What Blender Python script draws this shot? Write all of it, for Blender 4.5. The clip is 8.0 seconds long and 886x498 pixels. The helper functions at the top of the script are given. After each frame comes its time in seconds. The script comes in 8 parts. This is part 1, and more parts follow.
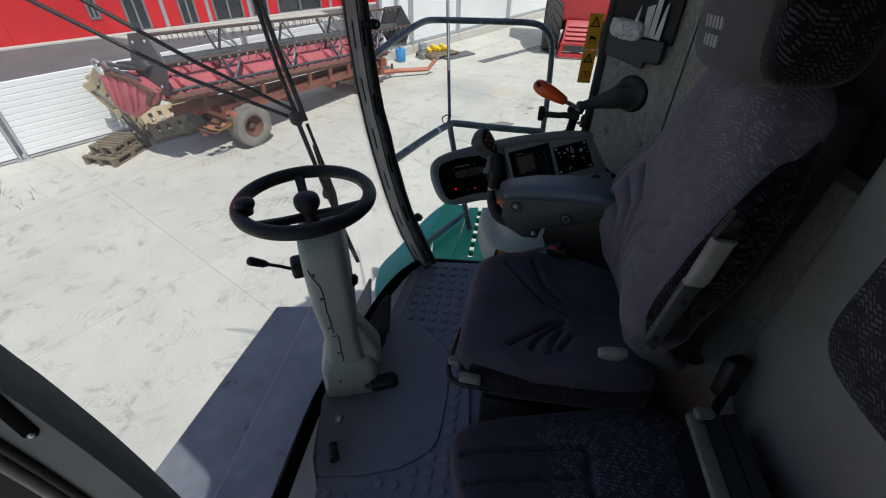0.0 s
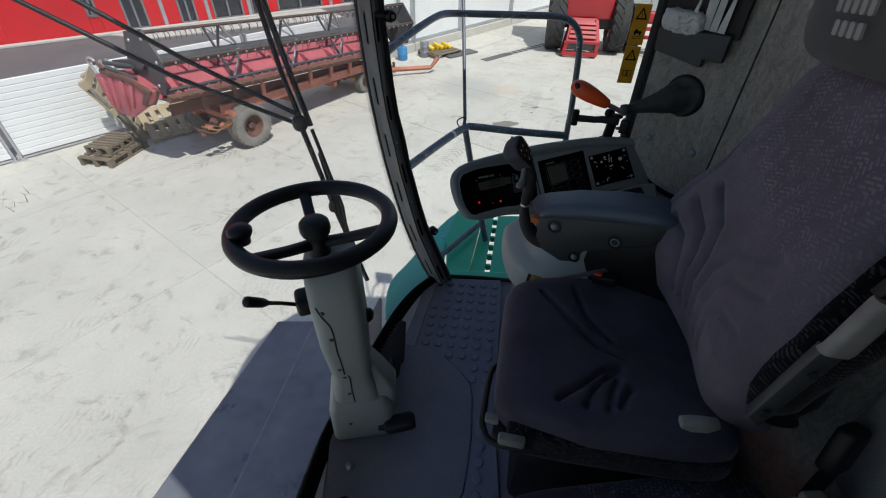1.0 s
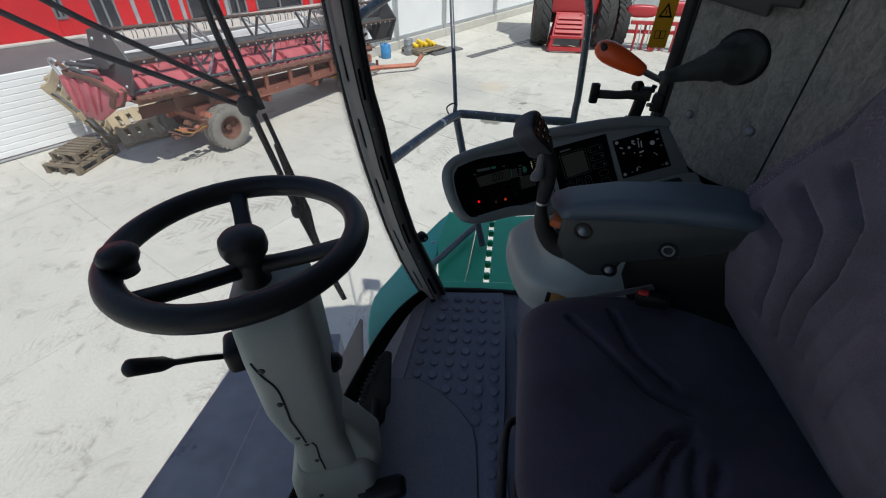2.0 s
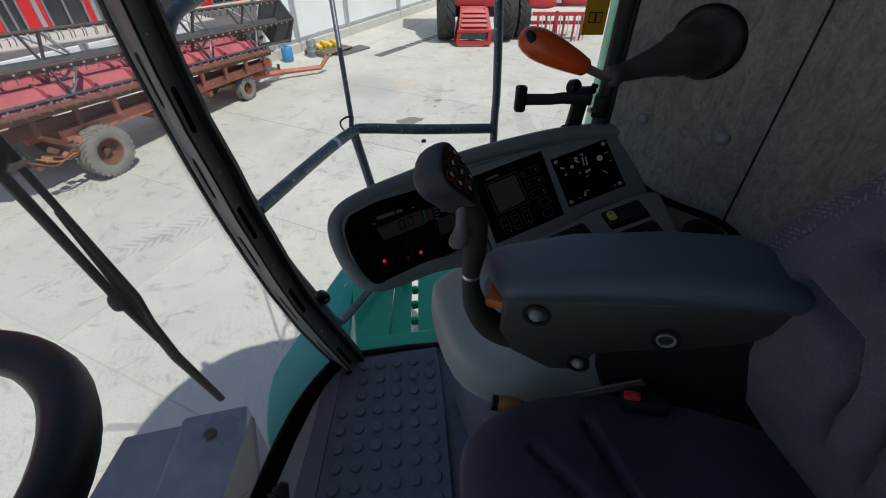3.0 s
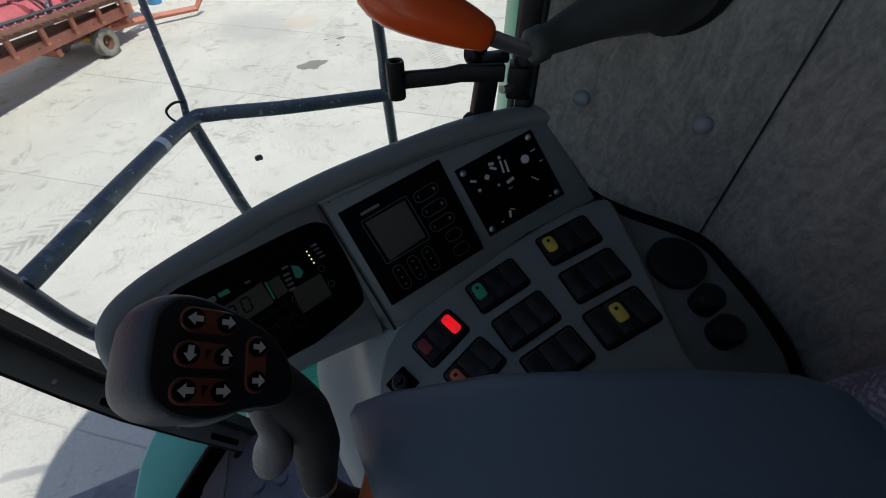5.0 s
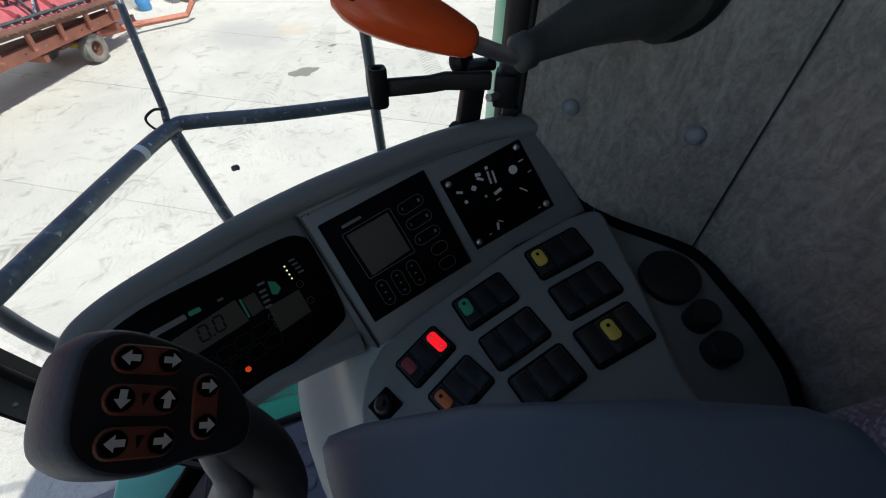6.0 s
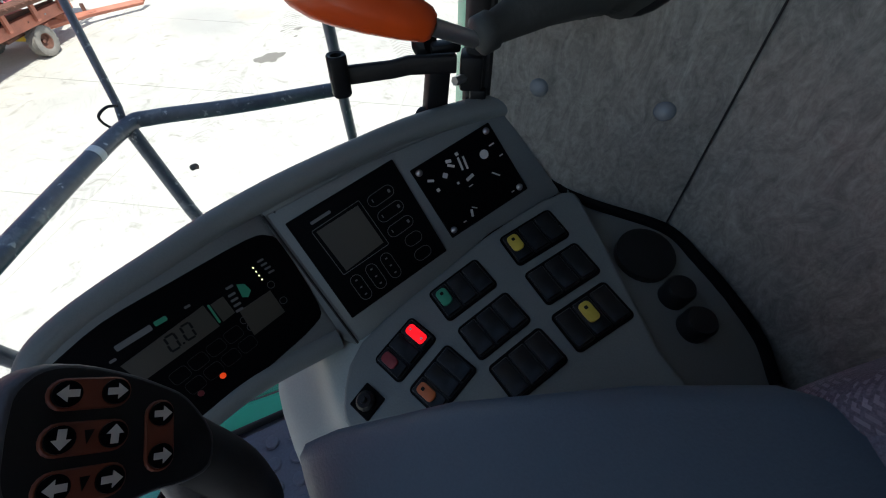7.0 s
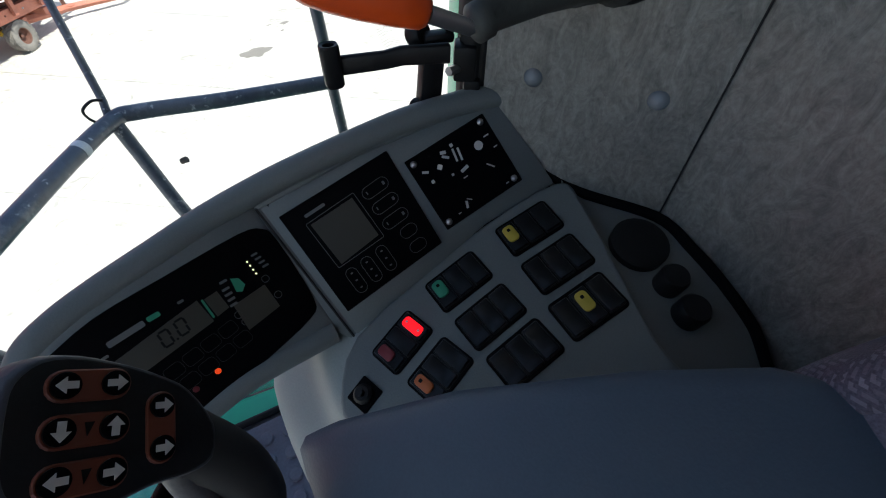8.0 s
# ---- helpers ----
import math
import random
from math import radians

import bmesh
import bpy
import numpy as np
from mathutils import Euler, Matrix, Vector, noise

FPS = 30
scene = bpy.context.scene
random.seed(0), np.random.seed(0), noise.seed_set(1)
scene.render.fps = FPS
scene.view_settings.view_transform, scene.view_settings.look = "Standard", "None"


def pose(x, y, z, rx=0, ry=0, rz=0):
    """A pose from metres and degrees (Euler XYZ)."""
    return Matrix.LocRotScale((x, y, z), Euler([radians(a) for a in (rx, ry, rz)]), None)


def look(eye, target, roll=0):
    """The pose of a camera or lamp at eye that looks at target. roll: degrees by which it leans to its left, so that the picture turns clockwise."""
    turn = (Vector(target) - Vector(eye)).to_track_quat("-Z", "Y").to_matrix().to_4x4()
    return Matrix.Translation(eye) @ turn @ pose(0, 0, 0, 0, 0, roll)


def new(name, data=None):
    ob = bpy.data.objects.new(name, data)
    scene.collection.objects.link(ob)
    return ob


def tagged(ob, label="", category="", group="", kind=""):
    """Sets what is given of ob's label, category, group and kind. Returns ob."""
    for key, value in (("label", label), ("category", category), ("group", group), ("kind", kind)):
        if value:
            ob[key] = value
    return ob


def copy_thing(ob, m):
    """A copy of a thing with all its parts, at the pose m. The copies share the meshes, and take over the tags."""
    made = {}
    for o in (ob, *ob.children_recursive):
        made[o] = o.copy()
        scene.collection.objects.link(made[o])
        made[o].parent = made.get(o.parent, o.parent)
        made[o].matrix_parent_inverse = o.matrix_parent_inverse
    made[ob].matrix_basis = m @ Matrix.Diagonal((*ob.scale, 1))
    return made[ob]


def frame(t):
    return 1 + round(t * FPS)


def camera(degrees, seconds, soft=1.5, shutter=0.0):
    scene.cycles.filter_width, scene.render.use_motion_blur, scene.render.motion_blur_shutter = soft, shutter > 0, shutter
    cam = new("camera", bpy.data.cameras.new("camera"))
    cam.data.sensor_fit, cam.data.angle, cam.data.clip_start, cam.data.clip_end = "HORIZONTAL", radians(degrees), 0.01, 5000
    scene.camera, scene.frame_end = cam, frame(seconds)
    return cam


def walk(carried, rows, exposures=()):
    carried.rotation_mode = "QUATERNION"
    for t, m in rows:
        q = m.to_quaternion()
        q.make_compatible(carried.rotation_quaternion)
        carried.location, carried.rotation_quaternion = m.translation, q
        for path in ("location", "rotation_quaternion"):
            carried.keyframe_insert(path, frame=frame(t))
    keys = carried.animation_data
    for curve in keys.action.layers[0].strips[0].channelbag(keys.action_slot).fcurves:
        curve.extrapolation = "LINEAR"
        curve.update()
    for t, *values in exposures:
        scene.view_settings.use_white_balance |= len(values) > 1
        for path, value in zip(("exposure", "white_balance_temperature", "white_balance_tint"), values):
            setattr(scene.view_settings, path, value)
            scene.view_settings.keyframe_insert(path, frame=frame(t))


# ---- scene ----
cam = camera(91.3, 8.0, soft=1.1)
PATH = [
    (0, (-0.023, 0.0, 3.467), (0.014, 1.563, 2.22), 0.9),
    (0.5, (-0.061, 0.066, 3.448), (-0.016, 1.629, 2.202), 1.1),
    (1, (-0.086, 0.17, 3.418), (-0.049, 1.729, 2.166), 0.9),
    (1.2, (-0.094, 0.212, 3.394), (-0.058, 1.769, 2.14), 0.8),
    (2.3, (-0.074, 0.475, 3.248), (0.071, 2.031, 1.999), 0.4),
    (2.5, (-0.047, 0.533, 3.242), (0.16, 2.077, 1.988), 0.6),
    (3, (0.005, 0.703, 3.195), (0.39, 2.212, 1.94), 0.6),
    (3.5, (0.048, 0.825, 3.178), (0.556, 2.287, 1.91), 0.7),
    (4, (0.089, 0.918, 3.141), (0.647, 2.313, 1.821), 0.3),
    (4.5, (0.133, 0.951, 3.144), (0.705, 2.254, 1.738), 0.4),
    (5, (0.178, 0.978, 3.143), (0.771, 2.214, 1.687), 0.2),
    (5.2, (0.191, 0.985, 3.148), (0.792, 2.213, 1.689), 0.6),
    (6.3, (0.199, 0.996, 3.13), (0.84, 2.237, 1.7), 0.8),
    (6.5, (0.207, 0.999, 3.133), (0.838, 2.219, 1.68), 0.1),
    (7, (0.21, 1.001, 3.132), (0.886, 2.151, 1.643), 0.3),
    (7.5, (0.21, 1.002, 3.134), (0.893, 2.109, 1.615), 0.4),
    (8, (0.204, 1.002, 3.128), (0.909, 2.117, 1.625), 1.0),
]
EXPOSURES = [(0, -0.05), (2.5, -0.08), (3.0, -0.14), (4.0, -0.12), (4.5, -0.03), (5.2, 0.15), (6.3, 0.47), (7.0, 0.70), (8.0, 0.90)]
walk(cam, [(t, look(eye, target, roll)) for t, eye, target, roll in PATH], EXPOSURES)


# ---------- daylight ----------
SUN_WAY = Vector((-0.30, 0.51, -1.0)).normalized()
world = bpy.data.worlds.new("world")
scene.world = world
world.use_nodes = True
wn = world.node_tree.nodes
sky = wn.new("ShaderNodeTexSky")
sky.sky_type = "NISHITA"
sky.sun_disc = False
sky.sun_elevation = math.asin(-SUN_WAY.z)
sky.sun_rotation = math.atan2(-SUN_WAY.x, -SUN_WAY.y)
wn["Background"].inputs["Strength"].default_value = 0.13
world.node_tree.links.new(sky.outputs["Color"], wn["Background"].inputs["Color"])
sun_data = bpy.data.lights.new("sun", "SUN")
sun_data.energy = 4.2
sun_data.angle = radians(0.53)
sun_data.color = (1.0, 0.965, 0.905)
sun = new("sun", sun_data)
sun.rotation_mode = "QUATERNION"
sun.rotation_quaternion = SUN_WAY.to_track_quat("-Z", "Y")
sun.location = (2, -4, 9)


# ---------- materials ----------
def mat(name, col, rough=0.6, metal=0.0, col2=None, scale=8.0, mix=0.5, bump=0.0, bscale=60.0, fine=0.0, coat=0.0, rvar=0.1, spec=0.5):
    """A surface with stains at one scale and grain at another."""
    m = bpy.data.materials.new(name)
    m.use_nodes = True
    t = m.node_tree
    n, l = t.nodes, t.links
    b = n["Principled BSDF"]
    b.inputs["Metallic"].default_value = metal
    b.inputs["Coat Weight"].default_value = coat
    b.inputs["Specular IOR Level"].default_value = spec
    c2 = col2 or tuple(c * 0.72 for c in col)
    tc = n.new("ShaderNodeTexCoord")
    big = n.new("ShaderNodeTexNoise")
    big.inputs["Scale"].default_value = scale
    big.inputs["Detail"].default_value = 6
    big.inputs["Roughness"].default_value = 0.6
    l.new(tc.outputs["Object"], big.inputs["Vector"])
    ramp = n.new("ShaderNodeValToRGB")
    ramp.color_ramp.elements[0].position = 0.35
    ramp.color_ramp.elements[1].position = 0.70
    ramp.color_ramp.elements[0].color = (*col, 1)
    ramp.color_ramp.elements[1].color = (*[a + (b2 - a) * mix for a, b2 in zip(col, c2)], 1)
    l.new(big.outputs["Fac"], ramp.inputs["Fac"])
    small = n.new("ShaderNodeTexNoise")
    small.inputs["Scale"].default_value = bscale
    small.inputs["Detail"].default_value = 3
    l.new(tc.outputs["Object"], small.inputs["Vector"])
    if fine:
        mx = n.new("ShaderNodeMix")
        mx.data_type = "RGBA"
        mx.blend_type = "MULTIPLY"
        gr = n.new("ShaderNodeValToRGB")
        gr.color_ramp.elements[0].position = 0.3
        gr.color_ramp.elements[0].color = (1 - fine, 1 - fine, 1 - fine, 1)
        gr.color_ramp.elements[1].position = 0.7
        gr.color_ramp.elements[1].color = (1, 1, 1, 1)
        l.new(small.outputs["Fac"], gr.inputs["Fac"])
        mx.inputs[0].default_value = 1.0
        l.new(ramp.outputs["Color"], mx.inputs[6])
        l.new(gr.outputs["Color"], mx.inputs[7])
        l.new(mx.outputs[2], b.inputs["Base Color"])
    else:
        l.new(ramp.outputs["Color"], b.inputs["Base Color"])
    mr = n.new("ShaderNodeMapRange")
    mr.inputs["To Min"].default_value = max(0.03, rough - rvar)
    mr.inputs["To Max"].default_value = min(1.0, rough + rvar)
    l.new(big.outputs["Fac"], mr.inputs["Value"])
    l.new(mr.outputs["Result"], b.inputs["Roughness"])
    if bump:
        bp = n.new("ShaderNodeBump")
        bp.inputs["Strength"].default_value = bump
        bp.inputs["Distance"].default_value = 0.002
        l.new(small.outputs["Fac"], bp.inputs["Height"])
        l.new(bp.outputs["Normal"], b.inputs["Normal"])
    return m


def glow(name, col, power):
    m = bpy.data.materials.new(name)
    m.use_nodes = True
    b = m.node_tree.nodes["Principled BSDF"]
    b.inputs["Base Color"].default_value = (*col, 1)
    b.inputs["Emission Color"].default_value = (*col, 1)
    b.inputs["Emission Strength"].default_value = power
    b.inputs["Roughness"].default_value = 0.3
    return m


def glass_mat(name, tint, haze=0.0):
    """A thin clean pane: clear, with a mirror gloss that grows at grazing angles."""
    m = bpy.data.materials.new(name)
    m.use_nodes = True
    t = m.node_tree
    n, l = t.nodes, t.links
    n.remove(n["Principled BSDF"])
    clear = n.new("ShaderNodeBsdfTransparent")
    clear.inputs["Color"].default_value = (*tint, 1)
    gl = n.new("ShaderNodeBsdfGlossy")
    gl.inputs["Roughness"].default_value = 0.02
    fr = n.new("ShaderNodeFresnel")
    fr.inputs["IOR"].default_value = 1.14
    mx = n.new("ShaderNodeMixShader")
    l.new(fr.outputs["Fac"], mx.inputs["Fac"])
    l.new(clear.outputs["BSDF"], mx.inputs[1])
    l.new(gl.outputs["BSDF"], mx.inputs[2])
    dust = n.new("ShaderNodeBsdfTranslucent")
    dust.inputs["Color"].default_value = (0.8, 0.8, 0.78, 1)
    film = n.new("ShaderNodeMixShader")
    film.inputs["Fac"].default_value = haze
    l.new(mx.outputs["Shader"], film.inputs[1])
    l.new(dust.outputs["BSDF"], film.inputs[2])
    l.new(film.outputs["Shader"], n["Material Output"].inputs["Surface"])
    return m


def fabric_mat(name, col, dash, size=0.016, beyond=None, above=None):
    """Dark upholstery with a woven herringbone of short pale dashes, worn off in patches; beyond: woven only past that x, above: only over that height."""
    m = mat(name, col, 0.95, 0, tuple(c * 0.6 for c in col), 9, 0.8, 0.5, 700, 0.35, spec=0.15)
    t = m.node_tree
    n, l = t.nodes, t.links
    b = n["Principled BSDF"]
    b.inputs["Sheen Weight"].default_value = 0.15
    b.inputs["Sheen Roughness"].default_value = 0.4
    base = b.inputs["Base Color"].links[0].from_socket
    if dash:
        tc = n.new("ShaderNodeTexCoord")
        sep = n.new("ShaderNodeSeparateXYZ")
        l.new(tc.outputs["Object"], sep.inputs["Vector"])

        def calc(op, p, q):
            k = n.new("ShaderNodeMath")
            k.operation = op
            for i, v in enumerate((p, q)):
                if isinstance(v, float):
                    k.inputs[i].default_value = v
                else:
                    l.new(v, k.inputs[i])
            return k.outputs["Value"]

        across = calc("MULTIPLY", calc("ADD", sep.outputs["X"], sep.outputs["Y"]), 0.707)
        down = calc("ADD", sep.outputs["Z"], calc("MULTIPLY", calc("SUBTRACT", sep.outputs["X"], sep.outputs["Y"]), 0.4))
        zig = calc("PINGPONG", across, size * 1.1)
        com = n.new("ShaderNodeCombineXYZ")
        l.new(calc("ADD", zig, down), com.inputs["X"])
        l.new(calc("SUBTRACT", zig, down), com.inputs["Y"])
        br = n.new("ShaderNodeTexBrick")
        br.inputs["Scale"].default_value = 1.0 / size
        br.inputs["Mortar Size"].default_value = 0.17
        br.inputs["Mortar Smooth"].default_value = 0.4
        br.inputs["Brick Width"].default_value = 1.15
        br.inputs["Row Height"].default_value = 0.55
        br.inputs["Color1"].default_value = (1, 1, 1, 1)
        br.inputs["Color2"].default_value = (0.3, 0.3, 0.3, 1)
        br.inputs["Mortar"].default_value = (0, 0, 0, 1)
        l.new(com.outputs["Vector"], br.inputs["Vector"])
        patch = n.new("ShaderNodeTexNoise")
        patch.inputs["Scale"].default_value = 55
        l.new(tc.outputs["Object"], patch.inputs["Vector"])
        cut = n.new("ShaderNodeMath")
        cut.operation = "GREATER_THAN"
        cut.inputs[1].default_value = 0.46
        l.new(patch.outputs["Fac"], cut.inputs[0])
        mul = n.new("ShaderNodeMath")
        mul.operation = "MULTIPLY"
        l.new(br.outputs["Color"], mul.inputs[0])
        l.new(cut.outputs["Value"], mul.inputs[1])
        amount = mul.outputs["Value"]
        if beyond is not None:
            edge = calc("ADD", sep.outputs["X"], calc("MULTIPLY", calc("SUBTRACT", patch.outputs["Fac"], 0.5), 0.15))
            amount = calc("MULTIPLY", amount, calc("GREATER_THAN", edge, float(beyond)))
        if above is not None:
            edge = calc("ADD", sep.outputs["Z"], calc("MULTIPLY", calc("SUBTRACT", patch.outputs["Fac"], 0.5), 0.12))
            fade = n.new("ShaderNodeMapRange")
            fade.inputs["From Min"].default_value = above - 0.05
            fade.inputs["From Max"].default_value = above + 0.05
            l.new(edge, fade.inputs["Value"])
            amount = calc("MULTIPLY", amount, fade.outputs["Result"])
        mx = n.new("ShaderNodeMix")
        mx.data_type = "RGBA"
        l.new(amount, mx.inputs[0])
        l.new(base, mx.inputs[6])
        mx.inputs[7].default_value = (*dash, 1)
        l.new(mx.outputs[2], b.inputs["Base Color"])
    return m


def slab_mat(name):
    """Power-floated yard concrete: pale grey with cloudy patches, scuffs and tyre dust; each slab a little different."""
    m = mat(name, (0.59, 0.57, 0.515), 0.85, 0, (0.48, 0.465, 0.425), 0.9, 0.8, 0.35, 45, 0.16, spec=0.3)
    t = m.node_tree
    n, l = t.nodes, t.links
    b = n["Principled BSDF"]
    base = b.inputs["Base Color"].links[0].from_socket
    tc = n.new("ShaderNodeTexCoord")
    sc = n.new("ShaderNodeTexNoise")
    sc.inputs["Scale"].default_value = 3.2
    sc.inputs["Detail"].default_value = 8
    sc.inputs["Roughness"].default_value = 0.72
    sc.inputs["Distortion"].default_value = 1.4
    l.new(tc.outputs["Object"], sc.inputs["Vector"])
    rp = n.new("ShaderNodeValToRGB")
    rp.color_ramp.elements[0].position = 0.54
    rp.color_ramp.elements[0].color = (1, 1, 1, 1)
    rp.color_ramp.elements[1].position = 0.70
    rp.color_ramp.elements[1].color = (0.62, 0.61, 0.59, 1)
    l.new(sc.outputs["Fac"], rp.inputs["Fac"])
    mx = n.new("ShaderNodeMix")
    mx.data_type = "RGBA"
    mx.blend_type = "MULTIPLY"
    mx.inputs[0].default_value = 1.0
    l.new(base, mx.inputs[6])
    l.new(rp.outputs["Color"], mx.inputs[7])
    # faint tyre tracks: short ribs in broken lanes
    tr = n.new("ShaderNodeTexWave")
    tr.inputs["Scale"].default_value = 5.0
    tr.inputs["Distortion"].default_value = 9.0
    tr.inputs["Detail"].default_value = 3
    tr.inputs["Detail Scale"].default_value = 1.6
    l.new(tc.outputs["Object"], tr.inputs["Vector"])
    lane = n.new("ShaderNodeTexNoise")
    lane.inputs["Scale"].default_value = 1.1
    lane.inputs["Detail"].default_value = 4
    lane.inputs["Distortion"].default_value = 2.0
    l.new(tc.outputs["Object"], lane.inputs["Vector"])
    cut = n.new("ShaderNodeMapRange")
    cut.inputs["From Min"].default_value = 0.54
    cut.inputs["From Max"].default_value = 0.66
    l.new(lane.outputs["Fac"], cut.inputs["Value"])
    rib = n.new("ShaderNodeMapRange")
    rib.inputs["From Min"].default_value = 0.70
    rib.inputs["From Max"].default_value = 0.98
    rib.inputs["To Max"].default_value = 0.26
    l.new(tr.outputs["Fac"], rib.inputs["Value"])
    both = n.new("ShaderNodeMath")
    both.operation = "MULTIPLY"
    l.new(cut.outputs["Result"], both.inputs[0])
    l.new(rib.outputs["Result"], both.inputs[1])
    track = n.new("ShaderNodeMix")
    track.data_type = "RGBA"
    l.new(both.outputs["Value"], track.inputs[0])
    l.new(mx.outputs[2], track.inputs[6])
    track.inputs[7].default_value = (0.16, 0.15, 0.14, 1)
    last = track.outputs[2]
    # tread prints left by lugged tyres, and two soft old spills
    geo = n.new("ShaderNodeNewGeometry")

    def maths(op, x, y=None):
        k = n.new("ShaderNodeMath")
        k.operation = op
        for i, v in enumerate((x, y)):
            if v is None:
                continue
            if isinstance(v, (int, float)):
                k.inputs[i].default_value = v
            else:
                l.new(v, k.inputs[i])
        return k.outputs[0]

    def local(x, y, turn):
        mp = n.new("ShaderNodeMapping")
        mp.vector_type = "TEXTURE"
        mp.inputs["Location"].default_value = (x, y, 0)
        mp.inputs["Rotation"].default_value = (0, 0, radians(turn))
        l.new(geo.outputs["Position"], mp.inputs["Vector"])
        sp = n.new("ShaderNodeSeparateXYZ")
        l.new(mp.outputs["Vector"], sp.inputs[0])
        return sp.outputs[0], sp.outputs[1]

    def fade(v, lo, hi, top):
        k = n.new("ShaderNodeMapRange")
        k.interpolation_type = "SMOOTHSTEP"
        k.inputs["From Min"].default_value = lo
        k.inputs["From Max"].default_value = hi
        k.inputs["To Min"].default_value = top
        k.inputs["To Max"].default_value = 0.0
        l.new(v, k.inputs["Value"])
        return k.outputs["Result"]

    def tint(amount, colour):
        k = n.new("ShaderNodeMix")
        k.data_type = "RGBA"
        l.new(amount, k.inputs[0])
        l.new(last, k.inputs[6])
        k.inputs[7].default_value = (*colour, 1)
        return k.outputs[2]

    for x, y, turn, half, wide in ((2.05, 9.6, 72, 1.3, 0.17), (3.92, 9.8, 80, 0.8, 0.22), (3.3, 7.6, 76, 1.2, 0.17), (-3.9, 6.7, 52, 1.4, 0.14), (-2.2, 5.6, 30, 1.5, 0.15), (0.3, 7.2, 64, 1.2, 0.16)):
        u, v = local(x, y, turn)
        v = maths("ABSOLUTE", v)
        w = maths("SINE", maths("MULTIPLY", maths("ADD", u, maths("MULTIPLY", v, 0.9)), 62.0))
        k = maths("MULTIPLY", fade(v, wide * 0.8, wide, 1.0), fade(maths("ABSOLUTE", u), half * 0.4, half, 1.0))
        k = maths("MULTIPLY", k, fade(w, -0.5, 0.6, 1.0))
        k = maths("MULTIPLY", k, fade(lane.outputs["Fac"], 0.42, 0.66, 0.55))
        last = tint(k, (0.27, 0.26, 0.24))
    for x, y, turn, rx, ry, top, colour in ((0.74, 10.45, 15, 0.75, 1.1, 0.62, (0.36, 0.355, 0.34)), (1.56, 10.36, 0, 0.42, 0.40, 0.30, (0.52, 0.37, 0.23)), (-1.6, 8.2, 40, 0.8, 0.5, 0.25, (0.36, 0.35, 0.33))):
        u, v = local(x, y, turn)
        k = maths("ADD", maths("POWER", maths("ABSOLUTE", maths("DIVIDE", u, rx)), 2.0), maths("POWER", maths("ABSOLUTE", maths("DIVIDE", v, ry)), 2.0))
        k = maths("ADD", k, maths("MULTIPLY", maths("SUBTRACT", sc.outputs["Fac"], 0.5), 1.6))
        last = tint(fade(k, 0.1, 1.1, top), colour)
    # one cloth of noise over the whole yard, not slab by slab
    for k in list(l):
        if k.from_node.type == "TEX_COORD":
            l.new(geo.outputs["Position"], k.to_socket)
    info = n.new("ShaderNodeObjectInfo")
    mr = n.new("ShaderNodeMapRange")
    mr.inputs["To Min"].default_value = 0.94
    mr.inputs["To Max"].default_value = 1.04
    l.new(info.outputs["Random"], mr.inputs["Value"])
    mx2 = n.new("ShaderNodeMix")
    mx2.data_type = "RGBA"
    mx2.blend_type = "MULTIPLY"
    mx2.inputs[0].default_value = 1.0
    l.new(last, mx2.inputs[6])
    l.new(mr.outputs["Result"], mx2.inputs[7])
    l.new(mx2.outputs[2], b.inputs["Base Color"])
    return m


def chipped_mat(name, col, col2):
    """Rail paint worn by hands and boots: scratches and pale chips down to the primer."""
    m = mat(name, col, 0.36, 0.1, col2, 9, 0.8, 0.1, 80, 0.2)
    t = m.node_tree
    n, l = t.nodes, t.links
    b = n["Principled BSDF"]
    base = b.inputs["Base Color"].links[0].from_socket
    tc = n.new("ShaderNodeTexCoord")
    worn = None
    for scale, level, span in ((55, 0.62, 0.03), (14, 0.58, 0.10)):
        chip = n.new("ShaderNodeTexNoise")
        chip.inputs["Scale"].default_value = scale
        chip.inputs["Detail"].default_value = 5
        chip.inputs["Roughness"].default_value = 0.7
        l.new(tc.outputs["Object"], chip.inputs["Vector"])
        k = n.new("ShaderNodeMapRange")
        k.inputs["From Min"].default_value = level
        k.inputs["From Max"].default_value = level + span
        k.inputs["To Max"].default_value = 0.9 if scale > 20 else 0.35
        l.new(chip.outputs["Fac"], k.inputs["Value"])
        mx = n.new("ShaderNodeMix")
        mx.data_type = "RGBA"
        l.new(k.outputs["Result"], mx.inputs[0])
        l.new(worn or base, mx.inputs[6])
        mx.inputs[7].default_value = (0.46, 0.47, 0.48, 1)
        worn = mx.outputs[2]
    l.new(worn, b.inputs["Base Color"])
    return m


